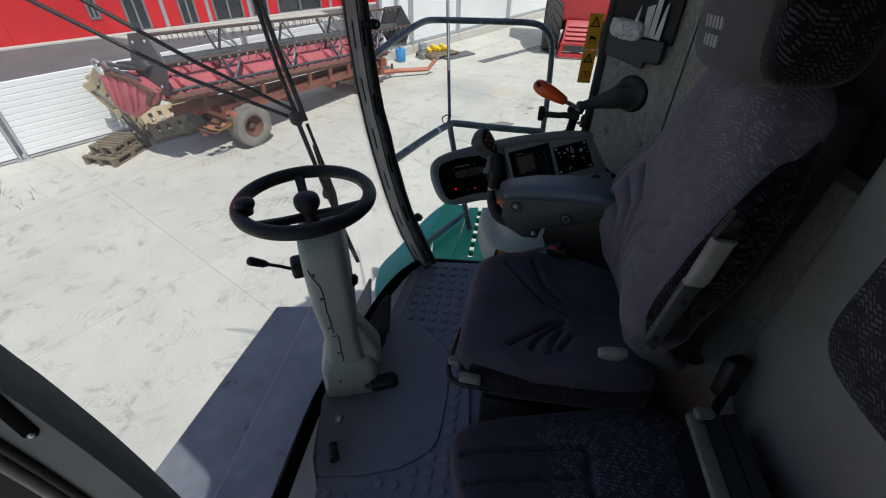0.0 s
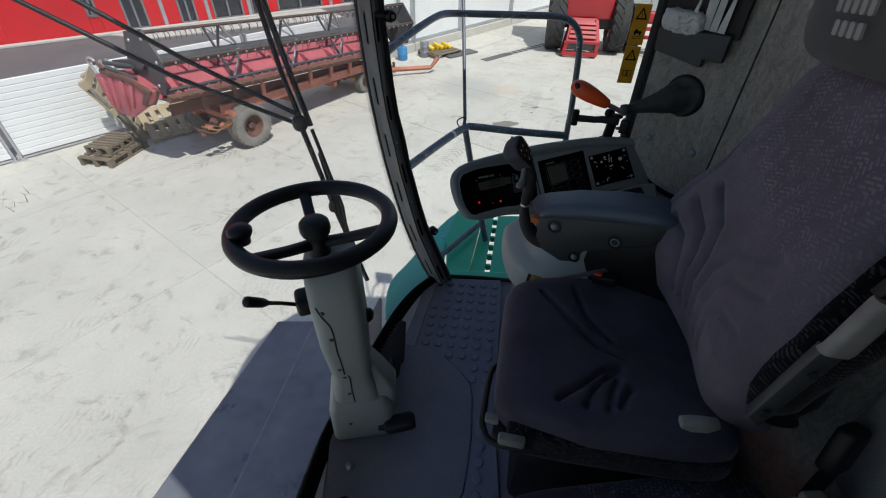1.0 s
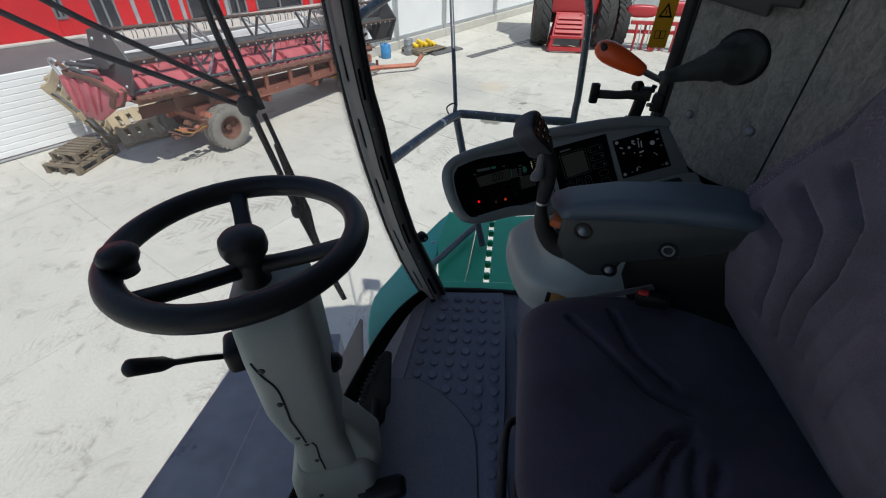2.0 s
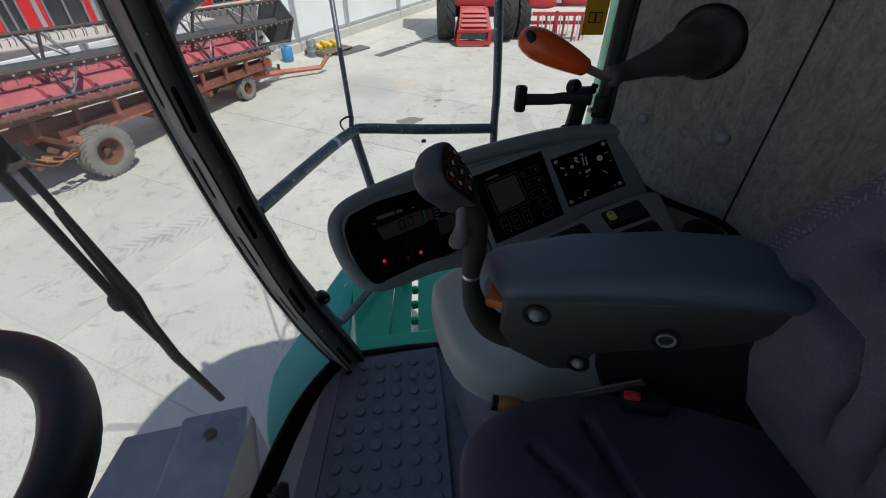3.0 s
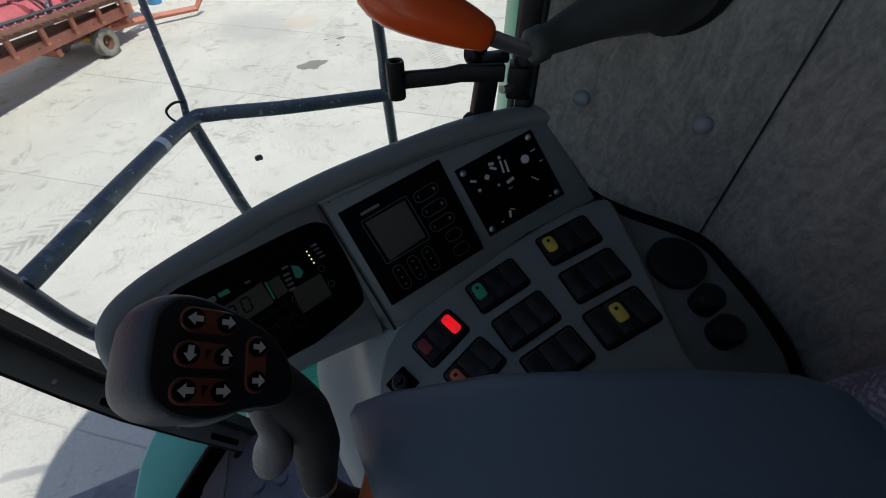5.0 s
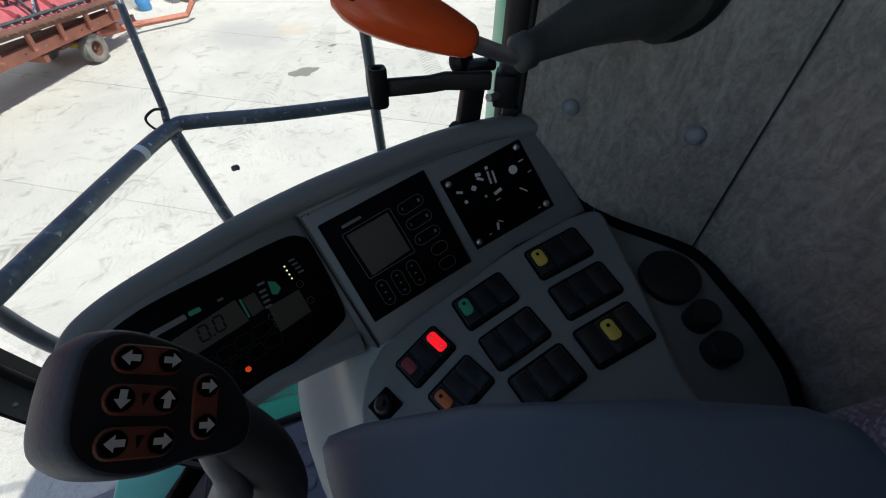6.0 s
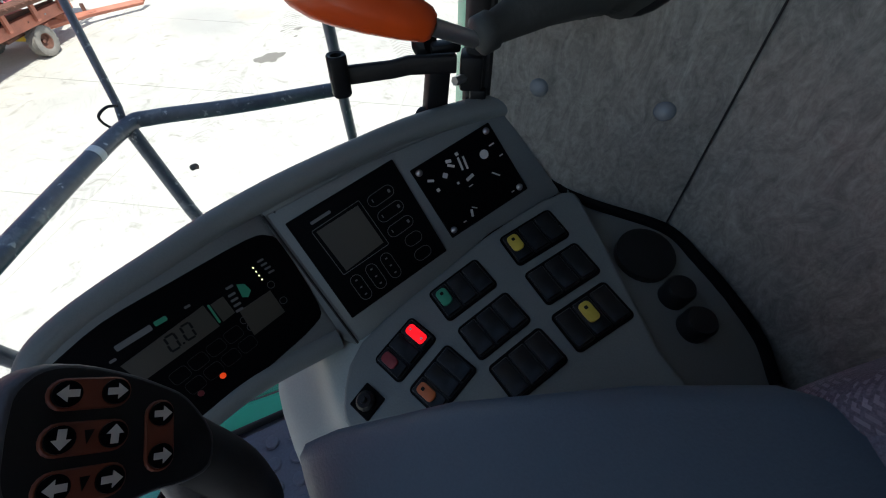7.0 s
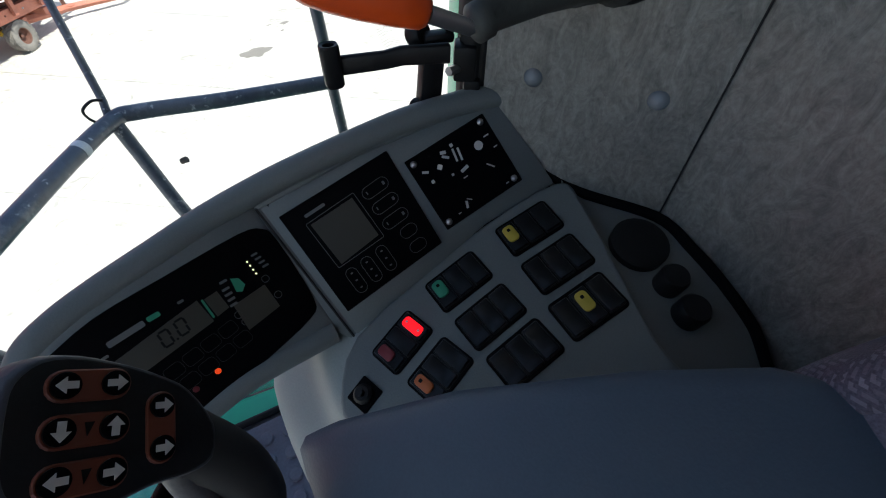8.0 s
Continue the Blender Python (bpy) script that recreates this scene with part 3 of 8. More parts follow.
# ---------- setting: cab ----------
def build_cab():
    fl = [(x, y, FLOOR - 0.05) for x, y in SILL] + [(-0.52, -0.12, FLOOR - 0.05), (0.66, -0.12, FLOOR - 0.05), (0.66, 1.18, FLOOR - 0.05), (0.52, 1.40, FLOOR - 0.05), (0.45, 1.475, FLOOR - 0.05)]
    tagged(part("floor", prism(fl, (0, 0, 0.046)), "plate"), "blue-grey cab floor of painted steel", "floor", kind="structure")
    # rear wall with a window opening in its upper half
    bm = prism([(0.636, -0.15, 2.17), (0.636, 1.187, 2.17), (0.636, 1.187, 3.12), (0.636, -0.15, 3.12)], (0.05, 0, 0))
    prism([(0.636, -0.15, 3.62), (0.636, 1.187, 3.62), (0.636, 1.187, ROOF), (0.636, -0.15, ROOF)], (0.05, 0, 0), bm)
    prism([(0.636, 0.86, 3.1202), (0.636, 1.187, 3.1202), (0.636, 1.187, 3.6198), (0.636, 0.86, 3.6198)], (0.05, 0, 0), bm)
    prism([(0.636, -0.15, 3.1202), (0.636, 0.02, 3.1202), (0.636, 0.02, 3.6198), (0.636, -0.15, 3.6198)], (0.05, 0, 0), bm)
    tagged(part("wall_rear", bm, "liner"), "mottled grey lined rear wall of the cab", "wall", kind="structure")
    c0, c1 = EDGE, CORNER + (EDGE - CORNER).normalized() * 0.0006
    bm = prism([(c0.x, c0.y, 2.17), (c1.x, c1.y, 2.17), (c1.x, c1.y, ROOF), (c0.x, c0.y, ROOF)], E_OUT * 0.05)
    w = tagged(part("wall_corner", bm, "liner"), "mottled grey lined corner panel with screw caps", "wall", kind="structure")
    seam = CORNER - V((0.004, 0.001, 0))
    tagged(part("trim", tube([seam + V((0.003, 0.001, 2.3)), seam + V((0.003, 0.001, 3.9))], 0.0010, 8), "seal", None, smooth=60), "thin black seam strip between wall panels", "trim", kind="structure")
    for p in ((0.530, 1.338, 2.895), (0.604, 1.230, 2.899)):
        screw("screw_cap", V(p), -E_OUT, 0.0108, "screw", w)
    tk = thing("grain_tank", (1.1, 0.6, 2.4), "dark painted tank wall behind the rear window", "tank", kind="structure")
    part("tank_wall", bevel(prism([(0.74, -0.5, 2.2), (0.74, 1.7, 2.2), (0.74, 1.7, 4.3), (0.74, -0.5, 4.3)], (0.9, 0, 0)), 0.02), "darkmetal", tk)
    # left wall behind the door opening
    tagged(part("wall_left", prism([(0.50, -0.15, 2.17), (0.634, -0.15, 2.17), (0.634, -0.15, ROOF), (0.50, -0.15, ROOF)], (0, -0.05, 0)), "liner"), "grey lined wall beside the open door", "wall", kind="structure")
    # unseen walls added past the way in, to hold back light from there
    tagged(part("unseen_wall_door_side", prism([(-0.45, -0.62, 2.17), (0.69, -0.62, 2.17), (0.69, -0.62, ROOF), (-0.45, -0.62, ROOF)], (0, -0.05, 0)), "liner"), "unseen grey wall added to block light from the door side", "wall", kind="structure")
    tagged(part("unseen_wall_behind_door", prism([(0.636, -0.62, 2.17), (0.636, -0.152, 2.17), (0.636, -0.152, ROOF), (0.636, -0.62, ROOF)], (0.05, 0, 0)), "liner"), "unseen grey wall added to close the corner behind the door", "wall", kind="structure")
    # roof and head lining
    out = [(p.x, p.y, ROOF + 0.004) for p in smooth_path([(0.90, 1.52, 0), (0.30, 1.515, 0), (0.04, 1.49, 0), (-0.19, 1.38, 0), (-0.36, 1.26, 0), (-0.50, 1.10, 0), (-0.61, 0.90, 0), (-0.67, 0.70, 0), (-0.70, 0.45, 0), (-0.69, 0.15, 0), (-0.60, -0.07, 0), (-0.42, -0.24, 0), (-0.22, -0.40, 0), (-0.10, -0.64, 0), (0.90, -0.67, 0)], 3)]
    tagged(part("ceiling", bevel(prism(out, (0, 0, 0.14)), 0.02), "roofing"), "pale grey cab roof lining", "ceiling", kind="structure")
    # window seals and panes
    pane = [(-0.085, 2.235), (0.53, 2.235), (0.53, 3.88), (-0.288, 3.88), (-0.279, 3.15), (-0.228, 2.73), (-0.175, 2.49)]
    pane = [(x, 1.513 - 0.137 * (x - 0.08), z) for x, z in pane]
    win = tagged(part("window_1", prism(pane, (0, 0.005, 0)), "glass"), "large clear side window of the cab", "window", kind="structure")
    win.visible_shadow = False
    b = [V((0.49, 1.405, 2.2)), V((0.492, 1.40, 3.9))]
    part("window_frame", tube([b[0], b[1]], 0.014, 10), "seal", win, "black rubber window seal", 60)
    part("window_jamb", bevel(prism([(0.4972, 1.3856, 2.2), (0.482, 1.402, 2.2), (0.490, 1.432, 2.2), (0.560, 1.432, 2.2), (0.541, 1.4142, 2.2)], (0, 0, 1.7)), 0.002, 1), "seal", win, "black window jamb")
    part("window_sill", tube([(-0.06, 1.482, 2.224), (0.1, 1.472, 2.222), (0.46, 1.425, 2.222)], 0.008, 8), "seal", win, "black rubber sill seal", 60)
    # windscreen, bowed forward
    low = smooth_path([(x, y, FLOOR - 0.02) for x, y in SILL] + [(-0.475, 0.20, FLOOR - 0.02)], 4)
    rings = []
    bm = bmesh.new()
    rows = []
    for k in range(13):
        z = FLOOR - 0.02 + (3.9 - FLOOR + 0.02) * k / 12
        px = float(np.interp(z, [q[0] for q in PILLAR_EDGES], [q[2] for q in PILLAR_EDGES])) + 0.108
        row = []
        for i, p in enumerate(low):
            s = i / (len(low) - 1)
            bow = 1.0 + 0.75 * math.sin(math.pi * min(1, s * 1.15))
            row.append(bm.verts.new((p.x + px * bow, p.y, z)))
        rows.append(row)
    for a, b2 in zip(rows, rows[1:]):
        for i in range(len(a) - 1):
            bm.faces.new((a[i], a[i + 1], b2[i + 1], b2[i]))
    ws = part("window_2", bm, "dustyglass", smooth=60)
    md = ws.modifiers.new("thick", "SOLIDIFY")
    md.thickness = 0.005
    ws.visible_shadow = False
    tagged(ws, "curved clear windscreen of the cab", "window", kind="structure")
    part("window_frame", tube([V(p) + V((0.004, -0.004, 0.020)) for p in low], 0.026, 8, flat=0.7), "gasket", ws, "black rubber windscreen seal", 60)


build_cab()


# ---------- right front pillar ----------
def pillar_at(z, k, lift=0.0):
    """A point on the pillar's face: k runs from its inner to its outer edge, lift towards the cab."""
    zs, a, b = zip(*PILLAR_EDGES)
    x0, x1 = float(np.interp(z, zs, a)), float(np.interp(z, zs, b))
    return V((x0 + (x1 - x0) * k, PILLAR_IN + (PILLAR_OUT - PILLAR_IN) * k - lift, z))


def pillar_strip(section):
    """A moulded strip along the pillar; its section is given in (across, towards the cab)."""
    zs = [p.z for p in smooth_path([(0, 0, q[0]) for q in PILLAR_EDGES], 3)]
    return loft([[pillar_at(z, k, lift) for k, lift in section] for z in zs])


def build_pillar():
    t = thing("window_pillar", (-0.066, 1.44, 2.2), "dark grey slotted front pillar of the cab", "pillar", kind="structure")
    part("core", pillar_strip(((-0.14, -0.024), (-0.14, -0.004), (0.0, -0.002), (0.5, 0.016), (0.96, -0.001), (0.96, -0.024))), "seal", t, "black core behind the trim", 40)
    # a two-faced trim: one face to the cab, one to the windscreen, meeting in a ridge
    part("trim_strip", pillar_strip(((0.0, -0.003), (0.0, 0.003), (0.02, 0.0065), (0.225, 0.0435), (0.25, 0.0455), (0.262, 0.0455), (0.262, 0.030))), "pillar", t, "grey slotted trim strip facing the cab", 30)
    part("trim_strip", pillar_strip(((0.272, 0.030), (0.272, 0.0462), (0.29, 0.0470), (0.32, 0.0455), (0.92, 0.0075), (0.945, 0.004), (0.945, -0.003))), "pillar", t, "grey slotted trim strip facing the windscreen", 30)
    for k, r in ((-0.10, 0.0062), (-0.035, 0.0045), (0.267, 0.0022), (0.975, 0.0058)):
        zs = [p.z for p in smooth_path([(0, 0, q[0]) for q in PILLAR_EDGES], 3)]
        part("rubber_lip", tube([pillar_at(z, k, 0.0455 if 0 < k < 0.9 else 0.004) for z in zs], r, 8), "seal", t, "black rubber lip", 60)
    # long slots, staggered on the two faces, with screws between
    for near, span, heights in ((True, (0.02, 0.0065, 0.225, 0.0435), (2.288, 2.505, 2.722, 2.94, 3.157, 3.37)), (False, (0.32, 0.0455, 0.92, 0.0075), (2.30, 2.465, 2.64, 2.81, 2.98, 3.15, 3.32))):
        k0, l0, k1, l1 = span
        q = 0.66 if near else 0.52
        k, lift = k0 + (k1 - k0) * q, l0 + (l1 - l0) * q
        for z in heights:
            along = (pillar_at(z + 0.02, k, lift) - pillar_at(z - 0.02, k, lift)).normalized()
            side = (pillar_at(z, k1, l1) - pillar_at(z, k0, l0)).normalized()
            way = side.cross(along)
            way = way if way.y < 0 else -way
            h, w = (0.036, 0.0056) if near else (0.038, 0.0042)
            o = [pillar_at(z + e * h, k, lift) for e in (-1, -0.92, 0.92, 1)]
            sl = part("slot", tube(o, [w * 0.5, w, w, w * 0.5], 10, flat=0.25, up=way), "gasket", t, "black recessed slot", 60)
            across = along.cross(way).normalized()
            loop = [pillar_at(z, k, lift) + along * (x * (h + 0.003)) + across * (y * (w + 0.0014)) for x, y in ((-1, 0), (-0.97, 0.7), (-0.9, 1), (0.9, 1), (0.97, 0.7), (1, 0), (0.97, -0.7), (0.9, -1), (-0.9, -1), (-0.97, -0.7), (-1, 0))]
            part("rim", tube(loop, 0.0009, 6), "pillar", sl, "", 60)
            if near and z < 3.2:
                screw("screw", pillar_at(z + 0.1085, k, lift) + way * 0.0006, way, 0.0036, "steel", t)
    # printed dots on the glass edge
    bm = bmesh.new()
    z = 2.24
    while z < 3.35:
        sd = (pillar_at(z, 1.0) - pillar_at(z, 0.0)).normalized()
        d = (pillar_at(z + 0.01, 1.0) - pillar_at(z, 1.0)).normalized()
        for row in range(6):
            c = pillar_at(z, 1.0) + d * (0.0015 * (row % 2)) + sd * (0.0065 + 0.0026 * row)
            r = 0.00125 - 0.00014 * row
            bm.faces.new([bm.verts.new(c + d * (r * math.cos(a)) + sd * (r * math.sin(a))) for a in (math.pi / 3 * i for i in range(6))])
        z += 0.0029
    tagged(part("dot_fringe", bm, "seal", t, "black printed dots"), kind="stuff")
    # catches
    for c, ax in (((-0.092, 1.488, 2.449), (0.93, 0.10, 0.20)), ((-0.203, 1.425, 3.184), (0.9, -0.2, 0.0))):
        c, ax = V(c), V(ax).normalized()
        bm = tube([c - ax * 0.042, c], 0.0085, 10)
        lathe([(0.0, -0.017), (0.011, -0.016), (0.015, -0.010), (0.015, 0.010), (0.011, 0.016), (0.0, 0.017)], c, (0.5, -0.85, 0.1), 16, bm)
        k = part("catch", bm, "black", t, "black rubber catch roller", 50)
        part("pin", lathe([(0.006, 0.0), (0.005, 0.019), (0.0, 0.0205)], c, (0.5, -0.85, 0.1), 12), "steel", k, "bright steel pin", 50)
    screw("bolt", V((-0.064, 1.418, 2.229)), (0.2, -0.9, 0.4), 0.008, "black", t)
    # left front pillar, beside the open door
    t = thing("window_pillar", (-0.54, 0.26, 2.2), "dark grey slotted front pillar by the open door", "pillar", kind="structure")
    path = smooth_path([(-0.475, 0.285, 2.17), (-0.515, 0.288, 2.72), (-0.545, 0.288, 2.95), (-0.575, 0.288, 3.10), (-0.62, 0.285, 3.5), (-0.63, 0.28, 3.9)], 5)
    rings = []
    for i, p in enumerate(path):
        d = (path[min(i + 1, len(path) - 1)] - path[max(i - 1, 0)]).normalized()
        s = d.cross(V((0.85, 0.5, 0))).normalized()
        o = V((0.85, 0.5, 0)).normalized()
        rings.append([p + s * x + o * y for x, y in ((-0.002, 0.0), (-0.002, 0.028), (0.014, 0.036), (0.055, 0.036), (0.075, 0.02), (0.075, -0.03), (0.0, -0.03))])
    part("post", loft(rings), "pillar", t, smooth=40)
    o, n = V((0.862, 0.507, 0)), V((0.507, -0.862, 0))
    run = path[3:22]
    part("seal_strip", tube([p - o * 0.022 + n * 0.002 for p in run], 0.0065, 8), "seal", t, "black rubber door seal", 60)
    part("door_strip", tube([p - o * 0.040 + n * 0.001 for p in run], 0.0078, 10), "beltgrey", t, "bright metal door strip", 60)
    part("door_channel", loft([[p - o * 0.030 - n * 0.004, p - o * 0.105 - n * 0.004, p - o * 0.105 - n * 0.03, p - o * 0.030 - n * 0.03] for p in run]), "seal", t, "black door channel", 40)
    at = lambda z, a: V((float(np.interp(z, [p.z for p in path], [p.x for p in path])), 0.288, z)) + o * a + n * 0.0035
    sl = part("slot", tube([at(2.930, 0.008), at(2.937, 0.009), at(3.03, 0.020), at(3.10, 0.024)], [0.005, 0.0092, 0.0092, 0.007], 12, flat=0.35, up=n), "gasket", t, "black recessed slot", 60)
    part("bolt", lathe([(0.0045, -0.002), (0.0045, 0.003), (0.003, 0.005), (0.0, 0.0052)], at(2.936, 0.009), n, 14), "steel", sl, "bright bolt end", 50)


build_pillar()


# ---------- outside of the cab: green deck, rail, feeder hood ----------
def build_outside():
    t = thing("side_deck", (0.1, 1.7, 2.12), "green painted steel deck outside the side window", "deck", kind="structure")
    part("deck_plate", bevel(prism([(-0.04, 1.502, 2.13), (0.040, 1.495, 2.13), (0.162, 2.02, 2.13), (0.03, 2.06, 2.13), (-0.03, 1.85, 2.13)], (0, 0, 0.03)), 0.004), "green", t)
    part("edge_strip", bevel(prism([(-0.035, 1.494, 2.163), (0.40, 1.455, 2.163), (0.40, 1.545, 2.163), (-0.02, 1.575, 2.163)], (0, 0, 0.012)), 0.004), "green", t)
    # slotted walkway beside it
    part("walkway", bevel(prism([(0.062, 1.585, 2.115), (0.1295, 1.580, 2.115), (0.2195, 2.03, 2.115), (0.168, 2.03, 2.115)], (0, 0, 0.03)), 0.002), "green", t)
    part("walkway", bevel(prism([(0.1515, 1.578, 2.115), (0.42, 1.56, 2.115), (0.48, 2.03, 2.115), (0.2415, 2.03, 2.115)], (0, 0, 0.03)), 0.002), "green", t)
    # rounded slots between, left open by the bridges
    for k in range(7):
        y = 1.575 + k * 0.0695
        x = 0.1405 + (y - 1.580) * 0.2
        part("bridge", bevel(box((x, y, 2.130), (0.0218, 0.017, 0.0285)), 0.004, 2), "green", t)
    # moulded corner beside the windscreen
    out = [(-0.10, 1.512), (-0.17, 1.45), (-0.225, 1.35), (-0.255, 1.27), (-0.285, 1.36), (-0.275, 1.52), (-0.20, 1.66), (-0.10, 1.86), (0.02, 2.04), (0.10, 2.05), (-0.02, 1.83), (-0.055, 1.60)]
    out = [(p.x, p.y, 2.09) for p in smooth_path([(*q, 0) for q in out + out[:1]], 3)[:-1]]
    t2 = thing("corner_moulding", (-0.15, 1.6, 2.05), "teal green moulded corner shell beside the windscreen", "body panel", kind="structure")
    part("shell", bevel(prism(out, (0, 0, 0.07)), 0.018, 3), "teal", t2, smooth=40)
    for p in ((-0.13, 1.70, 2.161), (-0.05, 1.83, 2.161)):
        screw("bolt", V(p), (0, 0, 1), 0.007, "steel", t2)
    # hand rail
    r = thing("hand_rail", (0.04, 2.0, 2.15), "dark blue-grey tubular hand rail outside the window", "railing")
    A, B, C = V((0.036, 2.003, 2.64)), V((0.489, 1.952, 2.624)), V((-0.197, 1.586, 2.653))
    bar = smooth_path([C, V((-0.045, 1.855, 2.645)), A + V((0.01, -0.01, 0)), A + V((0.06, 0.0, 0)), A + (B - A) * 0.5, B], 8)
    part("lower_bar", tube(bar, 0.0160, 14), "railpaint", r, smooth=60)
    part("upper_bar", tube(smooth_path([V((0.14, 1.90, 2.195)), V((0.06, 1.80, 2.195)), V((-0.055, 1.650, 2.20)), V((-0.088, 1.606, 2.235)), V((-0.120, 1.596, 2.34)), V((-0.160, 1.586, 2.465)), V((-0.186, 1.582, 2.56)), V((-0.201, 1.582, 2.66)), V((-0.219, 1.582, 2.74)), V((-0.240, 1.583, 2.83)), V((-0.261, 1.588, 2.93)), V((-0.263, 1.600, 2.99)), V((-0.246, 1.632, 3.035)), V((-0.20, 1.71, 3.058)), V((-0.14, 1.808, 3.080)), V((-0.085, 1.90, 3.094)), V((-0.05, 1.960, 3.094)), V((0.0, 1.998, 3.089)), V((0.06, 2.000, 3.088)), V((0.22, 1.982, 3.089)), V((0.375, 1.965, 3.087)), V((0.435, 1.958, 3.064)), V((0.466, 1.955, 3.014)), V((0.477, 1.954, 2.93)), B + V((-0.001, 0.0, 0.1)), B, V((0.51, 1.945, 2.15))], 5), 0.0125, 12), "railpaint", r, smooth=60)
    part("tape", tube([bar[10], bar[11].lerp(bar[10], 0.3)], 0.0166, 14), "white", r, "scrap of pale tape", 60)
    part("corner_post", tube([A + V((0.01, -0.005, 0)), V((0.083, 1.905, 2.46)), V((0.155, 1.80, 2.16))], 0.0140, 12), "railpaint", r, smooth=60)
    m = thing("mirror_stay", (0.036, 2.0, 2.64), "thin dark steel stay for the mirror", "mirror stay")
    part("rod", tube([A + V((0.004, -0.004, -0.006)), A + V((0.010, 0.016, 0.03)), V((0.038, 2.245, 3.0)), V((0.029, 2.555, 3.45))], 0.0078, 10), "railpaint", m, smooth=60)
    part("clamp_wire", tube(smooth_path([A + V((0.014, -0.006, 0.042)), A + V((-0.004, -0.009, 0.046)), A + V((-0.024, -0.012, 0.034)), A + V((-0.022, -0.014, 0.016)), A + V((-0.006, -0.014, -0.004))], 5), 0.0028, 6), "black", m, smooth=60)
    q = thing("corner_post", (0.67, 1.66, 2.1), "green painted steel post behind the cab corner", "post", kind="structure")
    part("post_tube", bevel(prism([(0.616, 1.60, 2.05), (0.70, 1.60, 2.05), (0.70, 1.69, 2.05), (0.640, 1.69, 2.05)], (0, 0, 1.9)), 0.008, 2), "green", q, smooth=40)
    k = thing("outside_mirror", (0.45, 1.95, 3.75), "black outside mirror on two stays at the roof edge", "mirror")
    part("mirror", bevel(box((0.46, 1.96, 3.78), (0.20, 0.05, 0.19), pose(0, 0, 0, -25, 0, -10)), 0.02, 3), "black", k, smooth=40)
    for x in (0.40, 0.52):
        part("stay", tube([(0.46, 1.94, 3.80), (x, 1.74, 3.93), (x, 1.50, 3.97)], 0.010, 8), "black", k, smooth=60)
    # steel hood below the windscreen
    h = thing("feeder_hood", (-0.85, 1.2, 1.0), "dark blue-grey steel hood below the windscreen", "machine hood", kind="structure")
    part("outer_step", bevel(prism([(-0.955, 1.80, 0.03), (-1.37, 0.16, 0.03), (-0.98, 0.16, 0.03), (-0.74, 1.80, 0.03)], (0, 0, 1.57)), 0.01), "ledge", h)
    part("inner_step", bevel(prism([(-0.735, 1.80, 0.03), (-0.975, 0.16, 0.03), (-0.38, 0.16, 0.03), (-0.46, 1.20, 0.03), (-0.50, 1.80, 0.03)], (0, 0, 1.615)), 0.012), "ledge", h)
    for p in ((-0.62, 1.70, 1.647),):
        part("cap", lathe([(0.022, 0), (0.022, 0.012), (0.016, 0.018), (0.0, 0.018)], p, (0, 0, 1), 14), "black", h, smooth=40)
    part("front_sheet", bevel(prism([(-0.287, 1.338, 2.236), (-0.405, 1.235, 2.035), (-0.50, 1.15, 1.64), (-0.375, 1.00, 1.64), (-0.352, 1.03, 2.155), (-0.282, 1.21, 2.155)], (-0.010, 0.010, 0)), 0.003), "darkmetal", h)


build_outside()


def build_chassis():
    c = thing("harvester_chassis", (0.5, 0.6, 0.0), "dark painted chassis carrying cab and tank", "chassis", kind="structure")
    part("frame", bevel(prism([(-0.05, 0.02, 0.60), (1.60, 0.02, 0.60), (1.60, 1.35, 0.60), (-0.05, 1.35, 0.60)], (0, 0, 1.55)), 0.03), "darkmetal", c)
    part("neck", bevel(prism([(-0.50, 0.40, 0.75), (-0.052, 0.40, 0.75), (-0.052, 1.15, 0.75), (-0.50, 1.15, 0.75)], (0, 0, 0.88)), 0.02), "darkmetal", c)
    part("tank_base", bevel(prism([(0.76, -0.45, 1.9), (1.62, -0.45, 1.9), (1.62, 1.65, 1.9), (0.76, 1.65, 1.9)], (0, 0, 0.30)), 0.02), "darkmetal", c)
    for y, ax in ((0.22, (0, -1, 0)), (1.15, (0, 1, 0))):
        tyre("wheel", (0.75, y, 0.80), ax, 0.80, 0.36, 0.40, 0, "blacktyre", "darkmetal", c, 20, 0.30)


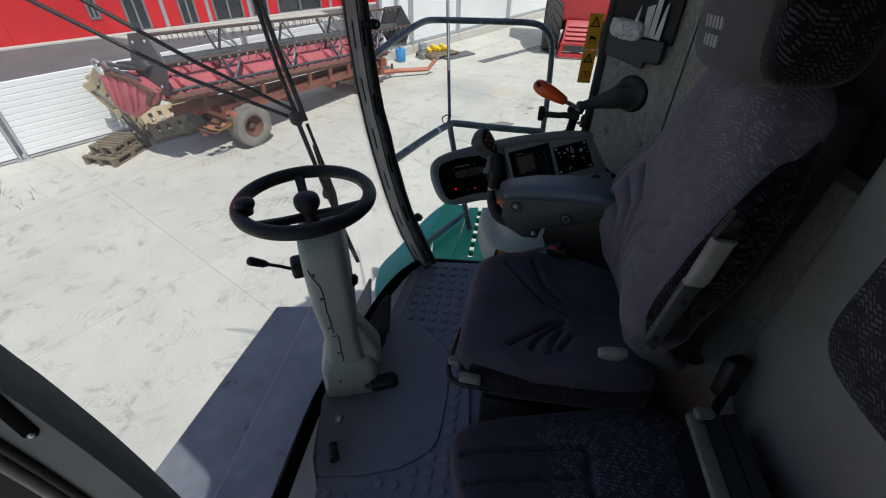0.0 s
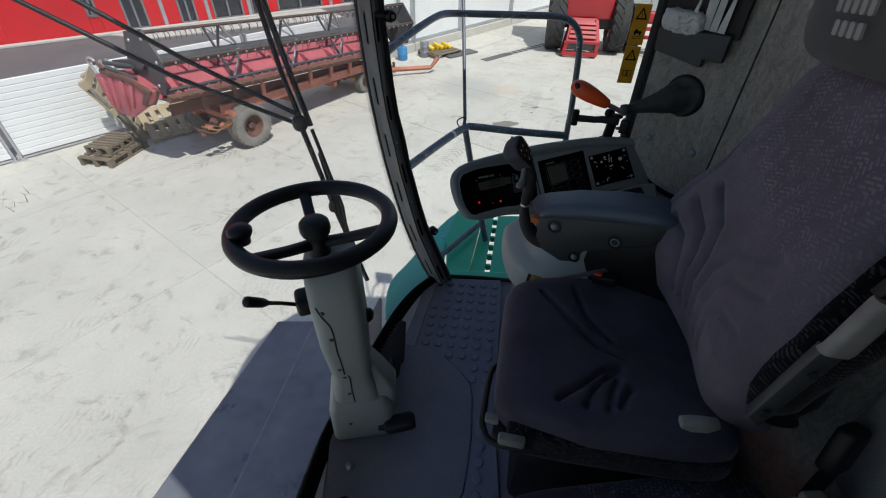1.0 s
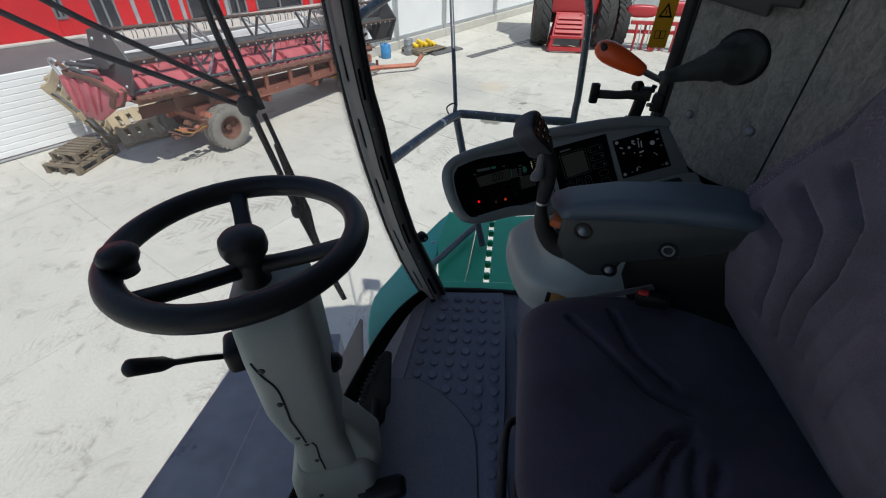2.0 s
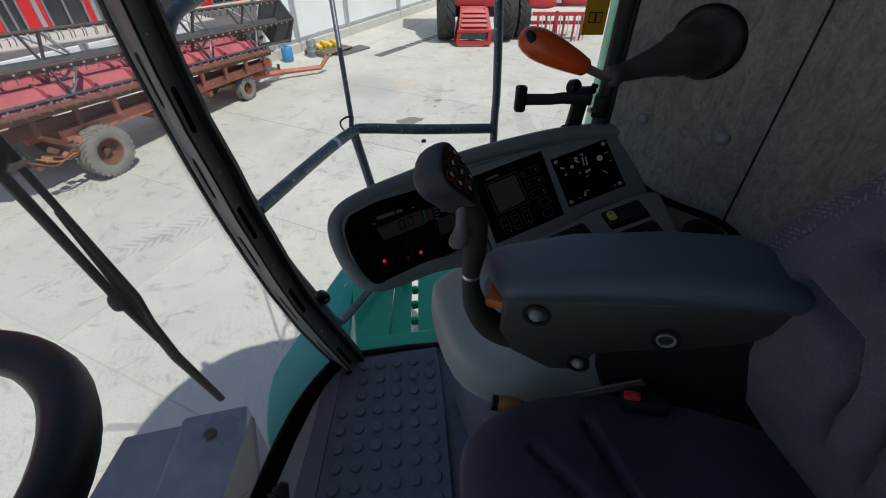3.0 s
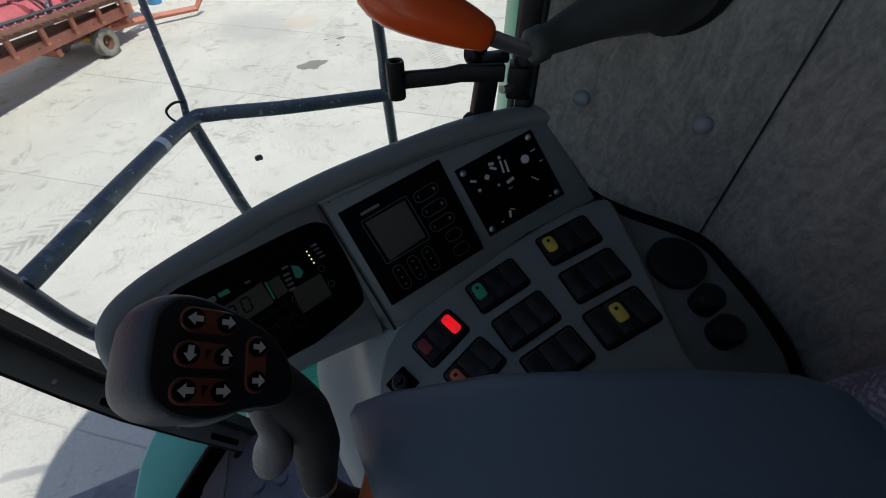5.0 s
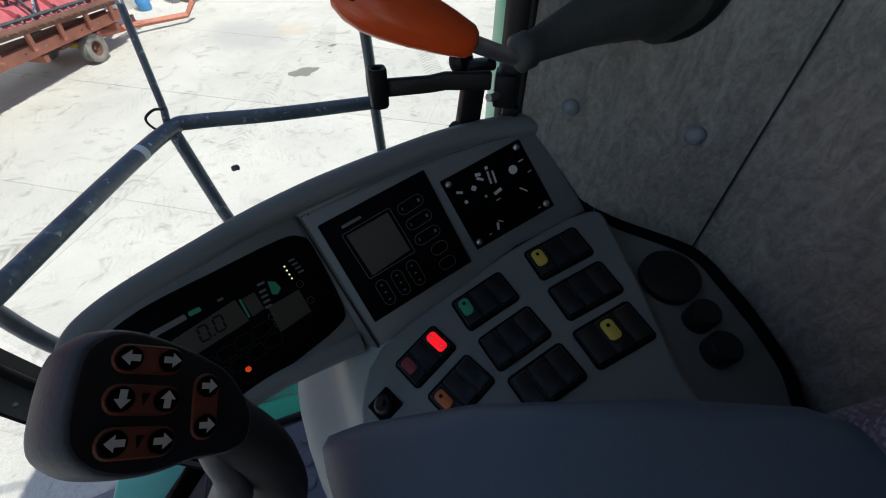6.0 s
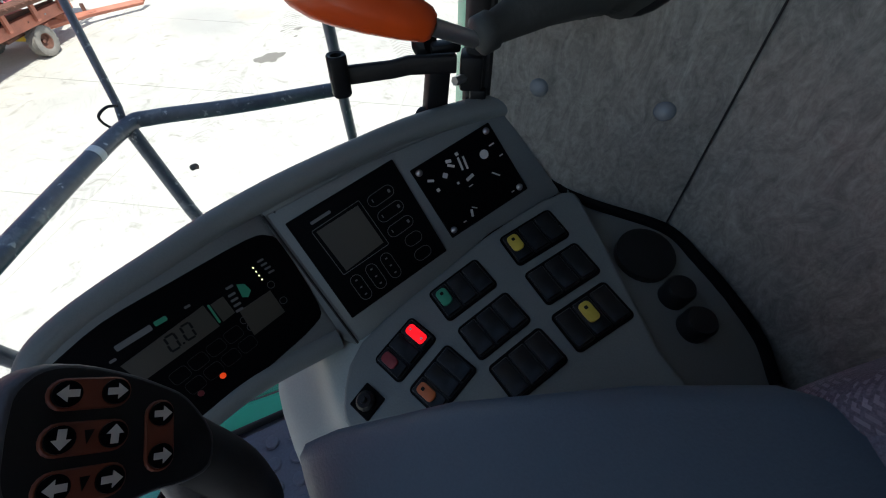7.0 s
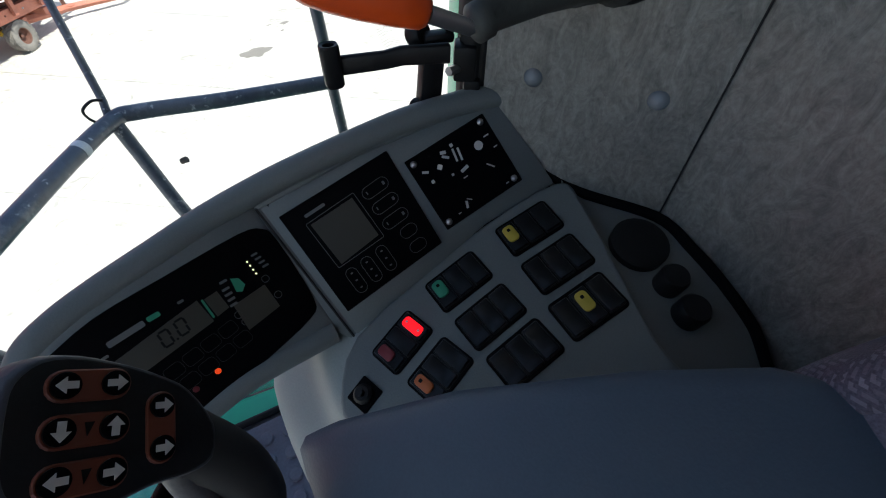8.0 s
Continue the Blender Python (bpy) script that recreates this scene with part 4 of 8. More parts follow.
def build_wiper():
    w = thing("windscreen_wiper", (-0.48, 1.39, 2.9), "black parallel-arm windscreen wiper outside the glass", "wiper")
    K, J, T = V((-0.481, 1.393, 2.907)), V((-0.419, 1.361, 2.638)), V((-0.334, 1.342, 2.330))
    part("arm", tube([K + V((0.006, 0, 0)), K + V((-0.03, 0.02, 0.14)), K + V((-0.062, 0.03, 0.36)), K + V((-0.09, 0.03, 0.62))], 0.0075, 8), "black", w, smooth=60)
    part("arm", tube([K + V((0.028, 0.006, -0.01)), K + V((-0.012, 0.024, 0.16)), K + V((-0.05, 0.034, 0.36)), K + V((-0.07, 0.034, 0.62))], 0.0085, 8), "black", w, smooth=60)
    part("drive_rod", tube([K + V((-0.012, 0.0, 0.0)), K + V((-0.30, -0.03, 0.14)), K + V((-0.72, -0.06, 0.40))], 0.0065, 8), "black", w, smooth=60)
    part("drive_rod", tube([K + V((0.0, 0.0, 0.025)), K + V((-0.25, -0.03, 0.18)), K + V((-0.60, -0.06, 0.42))], 0.0065, 8), "black", w, smooth=60)
    part("knuckle", superell(K, ((1, 0, 0), (0, 1, 0), (0, 0, 1)), (0.022, 0.018, 0.024), (0.8, 0.8), (16, 10)), "black", w, smooth=60)
    part("blade_holder", tube([K, J + V((0.004, 0, 0.0)), J + (T - J) * 0.35], [0.009, 0.0075, 0.005], 8), "black", w, smooth=60)
    part("blade_holder", tube([K + V((0.03, 0.004, -0.02)), J + V((0.03, 0.006, 0.0)), J + (T - J) * 0.45], [0.006, 0.006, 0.004], 8), "black", w, smooth=60)
    part("joint", superell(J, ((1, 0, 0), (0, 1, 0), (0, 0, 1)), (0.013, 0.012, 0.020), (0.8, 0.8), (14, 8)), "black", w, smooth=60)
    part("blade", tube([K + (J - K) * 0.35 + V((0.02, 0.012, 0)), J + V((0.014, 0.012, 0)), J + (T - J) * 0.5, T], [0.005, 0.008, 0.008, 0.006], 8, flat=1.4), "black", w, smooth=60)


build_wiper()


# ---------- floor coverings ----------
def build_floor():
    m = thing("rubber_mat", (0.0, 1.2, FLOOR), "blue-grey studded rubber floor mat", "floor mat")
    edge = [(-0.112, 1.114), (-0.058, 1.075), (-0.009, 1.020), (0.024, 0.965), (0.028, 0.92), (0.018, 0.80), (0.0, 0.70), (-0.014, 0.645), (-0.038, 0.612), (-0.085, 0.585), (-0.133, 0.563), (-0.226, 0.548), (-0.345, 0.545)]
    sheet = [(-0.072, 1.462), (0.178, 1.450), (0.172, 1.37), (0.154, 1.247), (0.127, 1.081), (0.094, 0.912), (0.078, 0.60), (0.055, 0.30), (-0.33, 0.30)] + [(x + 0.001, y - 0.001 if y < 0.7 else y + 0.001) for x, y in reversed(edge)] + [(-0.154, 1.120), (-0.121, 1.262), (-0.090, 1.377)]
    part("sheet", bevel(prism([(x, y, FLOOR) for x, y in sheet], (0, 0, 0.010)), 0.002, 1), "mat", m)
    bm = lathe([(0.0138, 0.0), (0.0138, 0.0030), (0.0112, 0.0056), (0.0, 0.0064)], (0, 0, 0), (0, 0, 1), 16)
    first = part("stud", bm, "mat", m, smooth=40)
    stud = first.data
    spots = []

    def inside(x, y):
        hit = False
        for (x0, y0), (x1, y1) in zip(sheet, sheet[1:] + sheet[:1]):
            if (y0 > y) != (y1 > y) and x < x0 + (x1 - x0) * (y - y0) / (y1 - y0):
                hit = not hit
        return hit

    for i in range(-9, 5):
        for j in range(30):
            x, y = 0.107 + 0.0432 * i - 0.0074 * j, 1.415 - 0.005 * i - 0.0430 * j
            if all(inside(x + a, y + b) for a, b in ((0.017, 0), (-0.017, 0), (0, 0.017), (0, -0.017))):
                spots.append((x, y))
    first.matrix_basis = Matrix.Translation(V((*spots[0], FLOOR + 0.010)) )
    for x, y in spots[1:]:
        o = new("stud", stud)
        o.parent = m
        o.matrix_parent_inverse = m.matrix_basis.inverted()
        o.matrix_basis = Matrix.Translation((x, y, FLOOR + 0.010))
    p = thing("floor_cover", (-0.2, 0.8, FLOOR), "smooth blue-grey floor cover plate round the column", "floor cover")
    out = [(-0.240, 1.105), (-0.212, 1.127)] + edge + [(-0.362, 0.62), (-0.385, 0.81), (-0.30, 0.95)]
    part("sheet", bevel(prism([(x, y, FLOOR) for x, y in out], (0, 0, 0.0145)), 0.003), "plate", p)
    screw("bolt", V((-0.315, 0.714, FLOOR + 0.016)), (0, 0, 1), 0.013, "steel", p)
    part("stop", tube([(-0.315, 0.622, FLOOR + 0.04), (-0.300, 0.575, FLOOR + 0.04)], 0.014, 12), "black", p, "black rubber stop", 50)
    s = thing("floor_strip", (-0.2, 1.2, FLOOR), "pale grey floor strip along the windscreen", "floor strip")
    part("strip", bevel(prism([(x, y, FLOOR - 0.001) for x, y in ((-0.124, 1.462), (-0.128, 1.392), (-0.160, 1.266), (-0.198, 1.135), (-0.25, 1.05), (-0.31, 0.93), (-0.382, 0.81), (-0.372, 0.60), (-0.335, 0.50), (-0.33, 0.30), (-0.448, 0.30), (-0.418, 0.58), (-0.389, 0.81), (-0.32, 0.98), (-0.25, 1.14), (-0.195, 1.27), (-0.14, 1.38))], (0, 0, 0.006)), 0.002), "strip", s)
    part("border", bevel(prism([(x, y, FLOOR - 0.001) for x, y in ((-0.0735, 1.462), (-0.0915, 1.377), (-0.1225, 1.262), (-0.156, 1.118), (-0.202, 1.129), (-0.163, 1.266), (-0.131, 1.392), (-0.126, 1.462))], (0, 0, 0.0095)), 0.002), "border", s, "lilac-grey border strip")


build_floor()


# ---------- steering column ----------
def build_steering():
    t = thing("steering_column", (-0.30, 0.80, FLOOR), "grey-green plastic steering column with a black wheel", "steering column")
    # shell: rings from foot to head
    ring = lambda c, w, d, tw=0.0: [V(c) + Matrix.Rotation(radians(tw), 3, "Z") @ V((x, y, 0)) for x, y in rrect(w, d, min(w, d) * 0.24, 4)]
    flat = lambda c, w, d, tw: [V(c) + Matrix.Rotation(radians(tw), 3, "Z") @ V((x, y, 0)) for x, y in rrect(w, d, 0.022, 4)]
    part("foot_cover", bevel(loft([flat((-0.290, 0.862, FLOOR + 0.024), 0.172, 0.150, 8), flat((-0.290, 0.862, FLOOR + 0.145), 0.166, 0.146, 8), flat((-0.290, 0.866, FLOOR + 0.178), 0.136, 0.124, 8)]), 0.007, 3), "column", t, smooth=40)
    rings = [ring((-0.294, 0.862, FLOOR + 0.10), 0.128, 0.115, 8), ring((-0.295, 0.858, FLOOR + 0.20), 0.118, 0.112, 8), ring((-0.294, 0.846, FLOOR + 0.29), 0.092, 0.105, 8), ring((-0.290, 0.832, FLOOR + 0.34), 0.094, 0.115, 8), ring((-0.286, 0.812, FLOOR + 0.45), 0.104, 0.122, 8), ring((-0.290, 0.822, FLOOR + 0.57), 0.106, 0.128, 8), ring((-0.292, 0.828, FLOOR + 0.625), 0.104, 0.125, 8), ring((-0.295, 0.834, FLOOR + 0.65), 0.10, 0.11, 8), ring((-0.298, 0.838, FLOOR + 0.662), 0.06, 0.07, 8)]

    def lay(p, off=0.0):
        """The point of the shell's seat side at this x and z."""
        for a, b in zip(rings, rings[1:]):
            if a[0].z <= p[2] <= b[0].z:
                cutline = [u.lerp(v, (p[2] - a[0].z) / (b[0].z - a[0].z)) for u, v in zip(a, b)]
                break
        hits = [u.y + (v.y - u.y) * (p[0] - u.x) / (v.x - u.x) for u, v in zip(cutline, cutline[1:] + cutline[:1]) if (u.x - p[0]) * (v.x - p[0]) < 0]
        return V((p[0], min(hits) - off, p[2]))

    part("shell", loft(rings), "column", t, smooth=50)
    part("side_fin", loft([ring((-0.235, 0.865, FLOOR + 0.10), 0.085, 0.085, 8), ring((-0.228, 0.862, FLOOR + 0.19), 0.075, 0.080, 8), ring((-0.245, 0.855, FLOOR + 0.26), 0.055, 0.07, 8), ring((-0.26, 0.845, FLOOR + 0.33), 0.03, 0.05, 8)]), "column", t, "flared side of the shell", 50)
    seams = (((-0.318, 0.7563, 2.800), (-0.3085, 0.7535, 2.7745), (-0.296, 0.7534, 2.746), (-0.2926, 0.7513, 2.705), (-0.2923, 0.7580, 2.629), (-0.2948, 0.7727, 2.561)), ((-0.2882, 0.7782, 2.548), (-0.293, 0.7965, 2.47), (-0.294, 0.7976, 2.456), (-0.2932, 0.7990, 2.40)))
    for line in seams:
        part("split_line", tube([lay(p, 0.0002) for p in smooth_path(line, 6)], 0.0017, 6), "seal", t, "dark joint line", 60)
    for p, d in (((-0.3069, 0.7543, 2.785), (0.14, -0.99, 0.06)), ((-0.2990, 0.7510, 2.7105), (0.14, -0.99, 0.06)), ((-0.3017, 0.7658, 2.588), (0.14, -0.97, -0.21)), ((-0.2991, 0.7806, 2.538), (0.13, -0.92, -0.36)), ((-0.3013, 0.7978, 2.444), (0.14, -0.99, -0.09)), ((-0.3107, 0.7843, 2.324), (0.14, -0.99, 0.02))):
        screw("screw", lay(p) if p[2] > 2.35 else V(p), d, 0.0048, "darkmetal", t)
    part("knob", lathe([(0.010, -0.03), (0.010, 0.0), (0.016, 0.002), (0.016, 0.020), (0.010, 0.026), (0, 0.026)], (-0.248, 0.825, 2.708), (1, -0.1, 0.0), 14), "black", t, "black adjusting knob", 40)
    bm = box((-0.350, 0.80, 2.775), (0.042, 0.050, 0.044), pose(0, 0, 0, 0, 0, 20))
    part("switch_block", bevel(bm, 0.010, 3), "black", t, "black lever socket", 40)
    part("lever", tube([(-0.366, 0.79, 2.775), (-0.382, 0.758, 2.812), (-0.392, 0.735, 2.836), (-0.397, 0.724, 2.848), (-0.409, 0.697, 2.878), (-0.410, 0.695, 2.881)], [0.004, 0.004, 0.004, 0.009, 0.010, 0.006], 10), "black", t, "black turn lever", 60)
    # wheel
    c, nrm, r = V((-0.3166, 0.8417, 2.9415)), V((-0.027, 0.060, 1.0)).normalized(), 0.1445
    f = Face(c, nrm, (1, 0.1, 0.0))
    w = part("wheel_hub", lathe([(0.0, -0.075), (0.021, -0.075), (0.0205, -0.050), (0.017, -0.046), (0.0165, -0.026), (0.020, -0.020), (0.0265, -0.012), (0.0290, -0.004), (0.0290, 0.004), (0.0275, 0.012), (0.022, 0.018), (0.012, 0.0215), (0.0, 0.0225)], f.at(0.004, 0.010, -0.004), nrm, 28), "wheel", t, "black hub cap", 40)
    bm = bmesh.new()
    vs = []
    for k in range(56):
        a = 2 * math.pi * k / 56
        row = []
        for j in range(12):
            b = 2 * math.pi * j / 12
            rr = r + 0.0158 * math.cos(b)
            row.append(bm.verts.new(f.at(rr * math.cos(a), rr * math.sin(a), 0.0158 * math.sin(b))))
        vs.append(row)
    for k in range(56):
        for j in range(12):
            bm.faces.new((vs[k][j], vs[(k + 1) % 56][j], vs[(k + 1) % 56][(j + 1) % 12], vs[k][(j + 1) % 12]))
    part("rim", bm, "wheel", w, "black moulded rim", 60)
    for a in SPOKES:
        d = lambda q, s, h: f.at(q * math.cos(radians(a)) - s * math.sin(radians(a)), q * math.sin(radians(a)) + s * math.cos(radians(a)), h)
        part("spoke", loft([[d(q, s * wd, h0 + hh) for s, hh in ((-1, -0.006), (-0.85, 0.003), (-0.4, 0.0055), (0.4, 0.0055), (0.85, 0.003), (1, -0.006), (0.7, -0.012), (-0.7, -0.012))] for q, wd, h0 in ((0.006, 0.015, -0.040), (0.030, 0.0125, -0.034), (0.065, 0.0115, -0.024), (0.105, 0.0115, -0.011), (0.130, 0.0125, -0.003), (0.144, 0.015, 0.0))]), "wheel", w, "black padded spoke", 60)
    ka = radians(KNOB_AT)
    k0 = f.at((r - 0.019) * math.cos(ka), (r - 0.019) * math.sin(ka), 0.0)
    part("spinner_knob", lathe([(0.014, -0.004), (0.015, 0.006), (0.0185, 0.011), (0.0215, 0.017), (0.0215, 0.024), (0.0165, 0.030), (0.0, 0.033)], k0, nrm, 20), "wheel", w, "black spinner knob", 60)


SPOKES = (-105, 14, 133)
KNOB_AT = 159
build_steering()


def build_pedals():
    t = thing("brake_pedal", (-0.21, 1.0, FLOOR), "black ribbed foot pedal beside the column", "pedal")
    f = Face((-0.216, 1.030, 2.305), V((-0.30, -0.55, 0.74)), (0.052, 0.157, 0.137))
    s = 1 if f.v.x > 0 else -1
    pad = [(-0.105, -0.022), (-0.06, -0.040), (0.0, -0.040), (0.05, -0.026), (0.095, -0.012), (0.106, -0.002), (0.104, 0.012), (0.06, 0.022), (0.01, 0.033), (-0.015, 0.038), (-0.03, 0.030), (-0.06, 0.034), (-0.085, 0.020), (-0.108, 0.018)]
    part("pad", bevel(f.plate([(a, s * b) for a, b in pad], -0.010, 0.006), 0.003), "seal", t, smooth=40)
    for k in range(16):
        a = -0.088 + k * 0.0115
        b = float(np.interp(a, (-0.105, -0.06, 0.0, 0.05, 0.095), (-0.022, -0.040, -0.040, -0.026, -0.012)))
        part("rib", prism([f.at(a + x, s * (b + 0.006 + y), 0.005) for x, y in rrect(0.005, 0.018, 0.002, 2)], f.n * 0.005), "seal", t)
    part("stalk", tube(smooth_path([(-0.216, 1.02, 2.292), (-0.222, 0.96, 2.262), (-0.235, 0.91, 2.255), (-0.25, 0.86, 2.27)], 4), 0.014, 10), "seal", t, smooth=60)
    t = thing("foot_rocker", (-0.18, 0.80, FLOOR), "short black pedal at the column foot", "pedal")
    part("pad", bevel(box((-0.182, 0.800, 2.300), (0.085, 0.045, 0.040), pose(0, 0, 0, 10, -12, 6)), 0.012, 3), "black", t, smooth=40)
    part("stalk", tube([(-0.24, 0.80, 2.285), (-0.19, 0.80, 2.29)], 0.013, 10), "black", t, smooth=60)


build_pedals()

# ---------- seats ----------
SEAT_O = V((0.265, 0.765, 0.0))
SF = V((-0.978, 0.208, 0.0))   # the way the seat faces
SR = V((0.207, 0.973, -0.10))  # its right hand, a little low
UP = V((0, 0, 1))


def groove(p, a, b, width, depth):
    """How deep a stitched groove from a to b sinks at p."""
    ab = (b[0] - a[0], b[1] - a[1])
    q = ((p[0] - a[0]) * ab[0] + (p[1] - a[1]) * ab[1]) / (ab[0] ** 2 + ab[1] ** 2)
    q = max(0.0, min(1.0, q))
    d = math.hypot(p[0] - a[0] - q * ab[0], p[1] - a[1] - q * ab[1])
    return -depth * math.exp(-(d / width) ** 2)


def ring_of(top, low, p):
    """Points round a soft-cornered slab, -1..1 across and -1..1 through; the upper face comes first and is the finer."""
    def edge(n):
        ys = [math.sin(math.pi / 2 * (-1 + 2 * k / n)) for k in range(n + 1)]
        return [(y, max(0.0, 1 - abs(y) ** p) ** (1 / p)) for y in ys]
    return edge(top) + [(y, -h) for y, h in reversed(edge(low))][1:-1]


def pad_block(c, axes, hf, hr, hz, swell, taper=None, rows=130, p=4.6, front=5.0):
    """A padded cushion, built in slices from back to front; swell(f, r) lifts its upper face."""
    rings = []
    outline = ring_of(110, 24, p)
    for j in range(rows + 1):
        a = math.sin(math.pi / 2 * (-1 + 2 * j / rows)) * 0.9995
        e = 5.0 if a < 0 else front
        k = (1 - abs(a) ** e) ** (1 / e)
        wd = hr * (0.55 + 0.45 * k) * (taper(a) if taper else 1.0)
        ring = []
        for y, h in outline:
            f, r = a * hf, y * wd
            z = h * hz * k
            if h > 0:
                z += swell(f, r) * min(1.0, h * 1.5) * k
            ring.append(c + axes[0] * f + axes[1] * r + axes[2] * z)
        rings.append(ring)
    return loft(rings)


# height, front and half width of the backrest
BACK = ((2.62, -0.225, 0.215), (2.67, -0.185, 0.225), (2.75, -0.125, 0.232), (2.83, -0.100, 0.236), (2.88, -0.095, 0.236), (2.93, -0.105, 0.234), (2.98, -0.122, 0.230), (3.05, -0.148, 0.206), (3.12, -0.172, 0.182), (3.20, -0.198, 0.150), (3.27, -0.212, 0.128))
BACK_LINES = (((0.125, 3.03), (0.045, 2.985), (0.020, 2.93), (0.015, 2.82)), ((0.160, 2.985), (0.080, 2.955), (0.058, 2.92), (0.050, 2.80)), ((0.175, 2.93), (0.115, 2.915), (0.095, 2.88), (0.090, 2.80)))
CUSHION_LINES = (((0.124, 0.140), (0.066, 0.062), (0.012, -0.004), (-0.042, -0.032)), ((0.048, 0.168), (0.023, 0.074), (-0.030, 0.016)), ((-0.031, -0.064), (0.003, -0.081), (0.050, -0.134), (0.093, -0.174)), ((-0.030, -0.072), (0.009, -0.111), (0.030, -0.144), (0.044, -0.182)), ((-0.024, -0.097), (-0.005, -0.138), (0.005, -0.184)), ((-0.045, -0.120), (-0.029, -0.147), (-0.016, -0.175)))


def build_seat():
    t = thing("driver_seat", SEAT_O + UP * FLOOR, "dark purple-grey cloth driver's seat with woven bolsters", "seat")
    S = lambda f, r, z: SEAT_O + SF * f + SR * r + UP * z
    part("base", bevel(prism([S(0.14, -0.17, FLOOR), S(0.14, 0.17, FLOOR), S(-0.17, 0.17, FLOOR), S(-0.17, -0.17, FLOOR)], UP * 0.24), 0.02), "black", t, "black suspension base", 40)
    part("pan", bevel(prism([S(0.200, -0.205, 2.530), S(0.200, 0.205, 2.530), S(-0.22, 0.205, 2.56), S(-0.22, -0.205, 2.56)], UP * 0.035), 0.012), "black", t, "black seat pan", 40)

    tilt = Matrix.Rotation(radians(-4), 3, SR)
    ax = (tilt @ SF, SR, tilt @ UP)
    base = S(-0.008, 0.0, 2.633)

    def swell(f, r):
        a, b = f / 0.215, r / 0.236
        g = 0.0
        for run in CUSHION_LINES:
            for p, q in zip(run, run[1:]):
                g = min(g, groove((f, r), p, q, 0.0058, 0.015))
        bol = 0.020 * max(0, abs(b) - 0.5) * 2 * (0.4 - 0.6 * a)
        dip = -0.030 * (1 - min(1, abs(b) * 1.3)) * max(0, 0.75 - a)
        return g + bol + dip + 0.018 * max(0, a)

    part("cushion", pad_block(base, ax, 0.215, 0.236, 0.068, swell, lambda a: 1.0 - 0.10 * max(0.0, a - 0.2), front=3.2), "shadecloth", t, "plain dark cushion with stitched grooves", 80)
    part("side_panel", superell(S(-0.02, -0.208, 2.618), ax, (0.195, 0.030, 0.045), (0.5, 0.5), (40, 16)), "shadeweave", t, "woven side panel", 80)

    # backrest: bellied at the small of the back, tapering to the neck
    zs, fs, ws = zip(*BACK)
    # the back is wider on the console side, and drawn in at the foot of the other
    slim = lambda y, z: min(0.0, y) * -float(np.interp(z, (2.62, 2.74, 2.84), (0.085, 0.045, 0.0)))
    wide = lambda y, z: slim(y, z) + max(0.0, y) * float(np.interp(z, (2.62, 2.70, 2.78, 2.90, 2.97, 3.06, 3.12, 3.20, 3.27), (0.0, 0.016, 0.026, 0.026, 0.012, 0.0, 0.026, 0.050, 0.055)))
    rings, rows, outline = [], 170, ring_of(120, 30, 3.4)
    for j in range(rows + 1):
        k = j / rows
        z = zs[0] + (zs[-1] - zs[0]) * k
        f0, w = float(np.interp(z, zs, fs)), float(np.interp(z, zs, ws))
        end = min(1.0, math.sqrt(max(0.0, min(k, 1 - k) / 0.07)))
        deep = 0.125 * (0.35 + 0.65 * end)
        ring = []
        for y, x in outline:
            r = (y * w + wide(y, z)) * (0.80 + 0.20 * end)
            f = f0 - 0.055 + (x * 0.055 if x > 0 else x * (deep - 0.055)) - 0.02 * (1 - end)
            if x > 0:
                hollow = 0.030 * (1 - min(1.0, (r / (w * 0.75)) ** 2)) * math.exp(-((z - 2.83) / 0.20) ** 2)
                g = 0.0
                for run in BACK_LINES:
                    for p, c in zip(run, run[1:]):
                        g = min(g, groove((abs(r), z), p, c, 0.0070, 0.021 if r > 0 else 0.006))
                f += (g - hollow) * x
            ring.append(S(f, r, z))
        rings.append(ring)
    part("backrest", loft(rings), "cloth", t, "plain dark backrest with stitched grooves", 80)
    # the near bolster takes the weave with shade in its colour
    for side, cover in ((-1, "shadeweave"), (1, "weave")):
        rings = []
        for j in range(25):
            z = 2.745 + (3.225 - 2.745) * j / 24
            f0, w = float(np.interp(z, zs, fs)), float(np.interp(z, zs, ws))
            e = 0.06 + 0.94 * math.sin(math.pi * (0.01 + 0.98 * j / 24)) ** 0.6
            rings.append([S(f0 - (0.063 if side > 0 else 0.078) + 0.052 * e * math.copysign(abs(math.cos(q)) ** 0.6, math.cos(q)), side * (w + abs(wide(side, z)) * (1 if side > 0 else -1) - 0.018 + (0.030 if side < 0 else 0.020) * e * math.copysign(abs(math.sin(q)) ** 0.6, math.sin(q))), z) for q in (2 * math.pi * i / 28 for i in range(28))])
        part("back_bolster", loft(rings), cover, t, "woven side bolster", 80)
    rings = []
    for j in range(13):
        z = 2.70 + (3.25 - 2.70) * j / 12
        f0, w = float(np.interp(z, zs, fs)), float(np.interp(z, zs, ws))
        rings.append([S(f0 - 0.125 + x, y + wide(y / w, z), z) for y, x in rrect(w * 1.9, 0.07, 0.03, 4)])
    part("back_shell", bevel(loft(rings), 0.01), "black", t, "black seat back shell", 60)
    hc = S(-0.222, 0.012, 3.345)
    bx = (Matrix.Rotation(radians(-6), 3, SR) @ SF, SR, Matrix.Rotation(radians(-6), 3, SR) @ UP)
    hb = part("headrest", superell(hc, bx, (0.060, 0.165, 0.090), (0.45, 0.5), (70, 36), lambda a, b, h: (0.012 * (1 - b * b) * max(0, a), -0.03 * b * max(0, h), 0)), "headcloth", t, "worn grey headrest", 80)
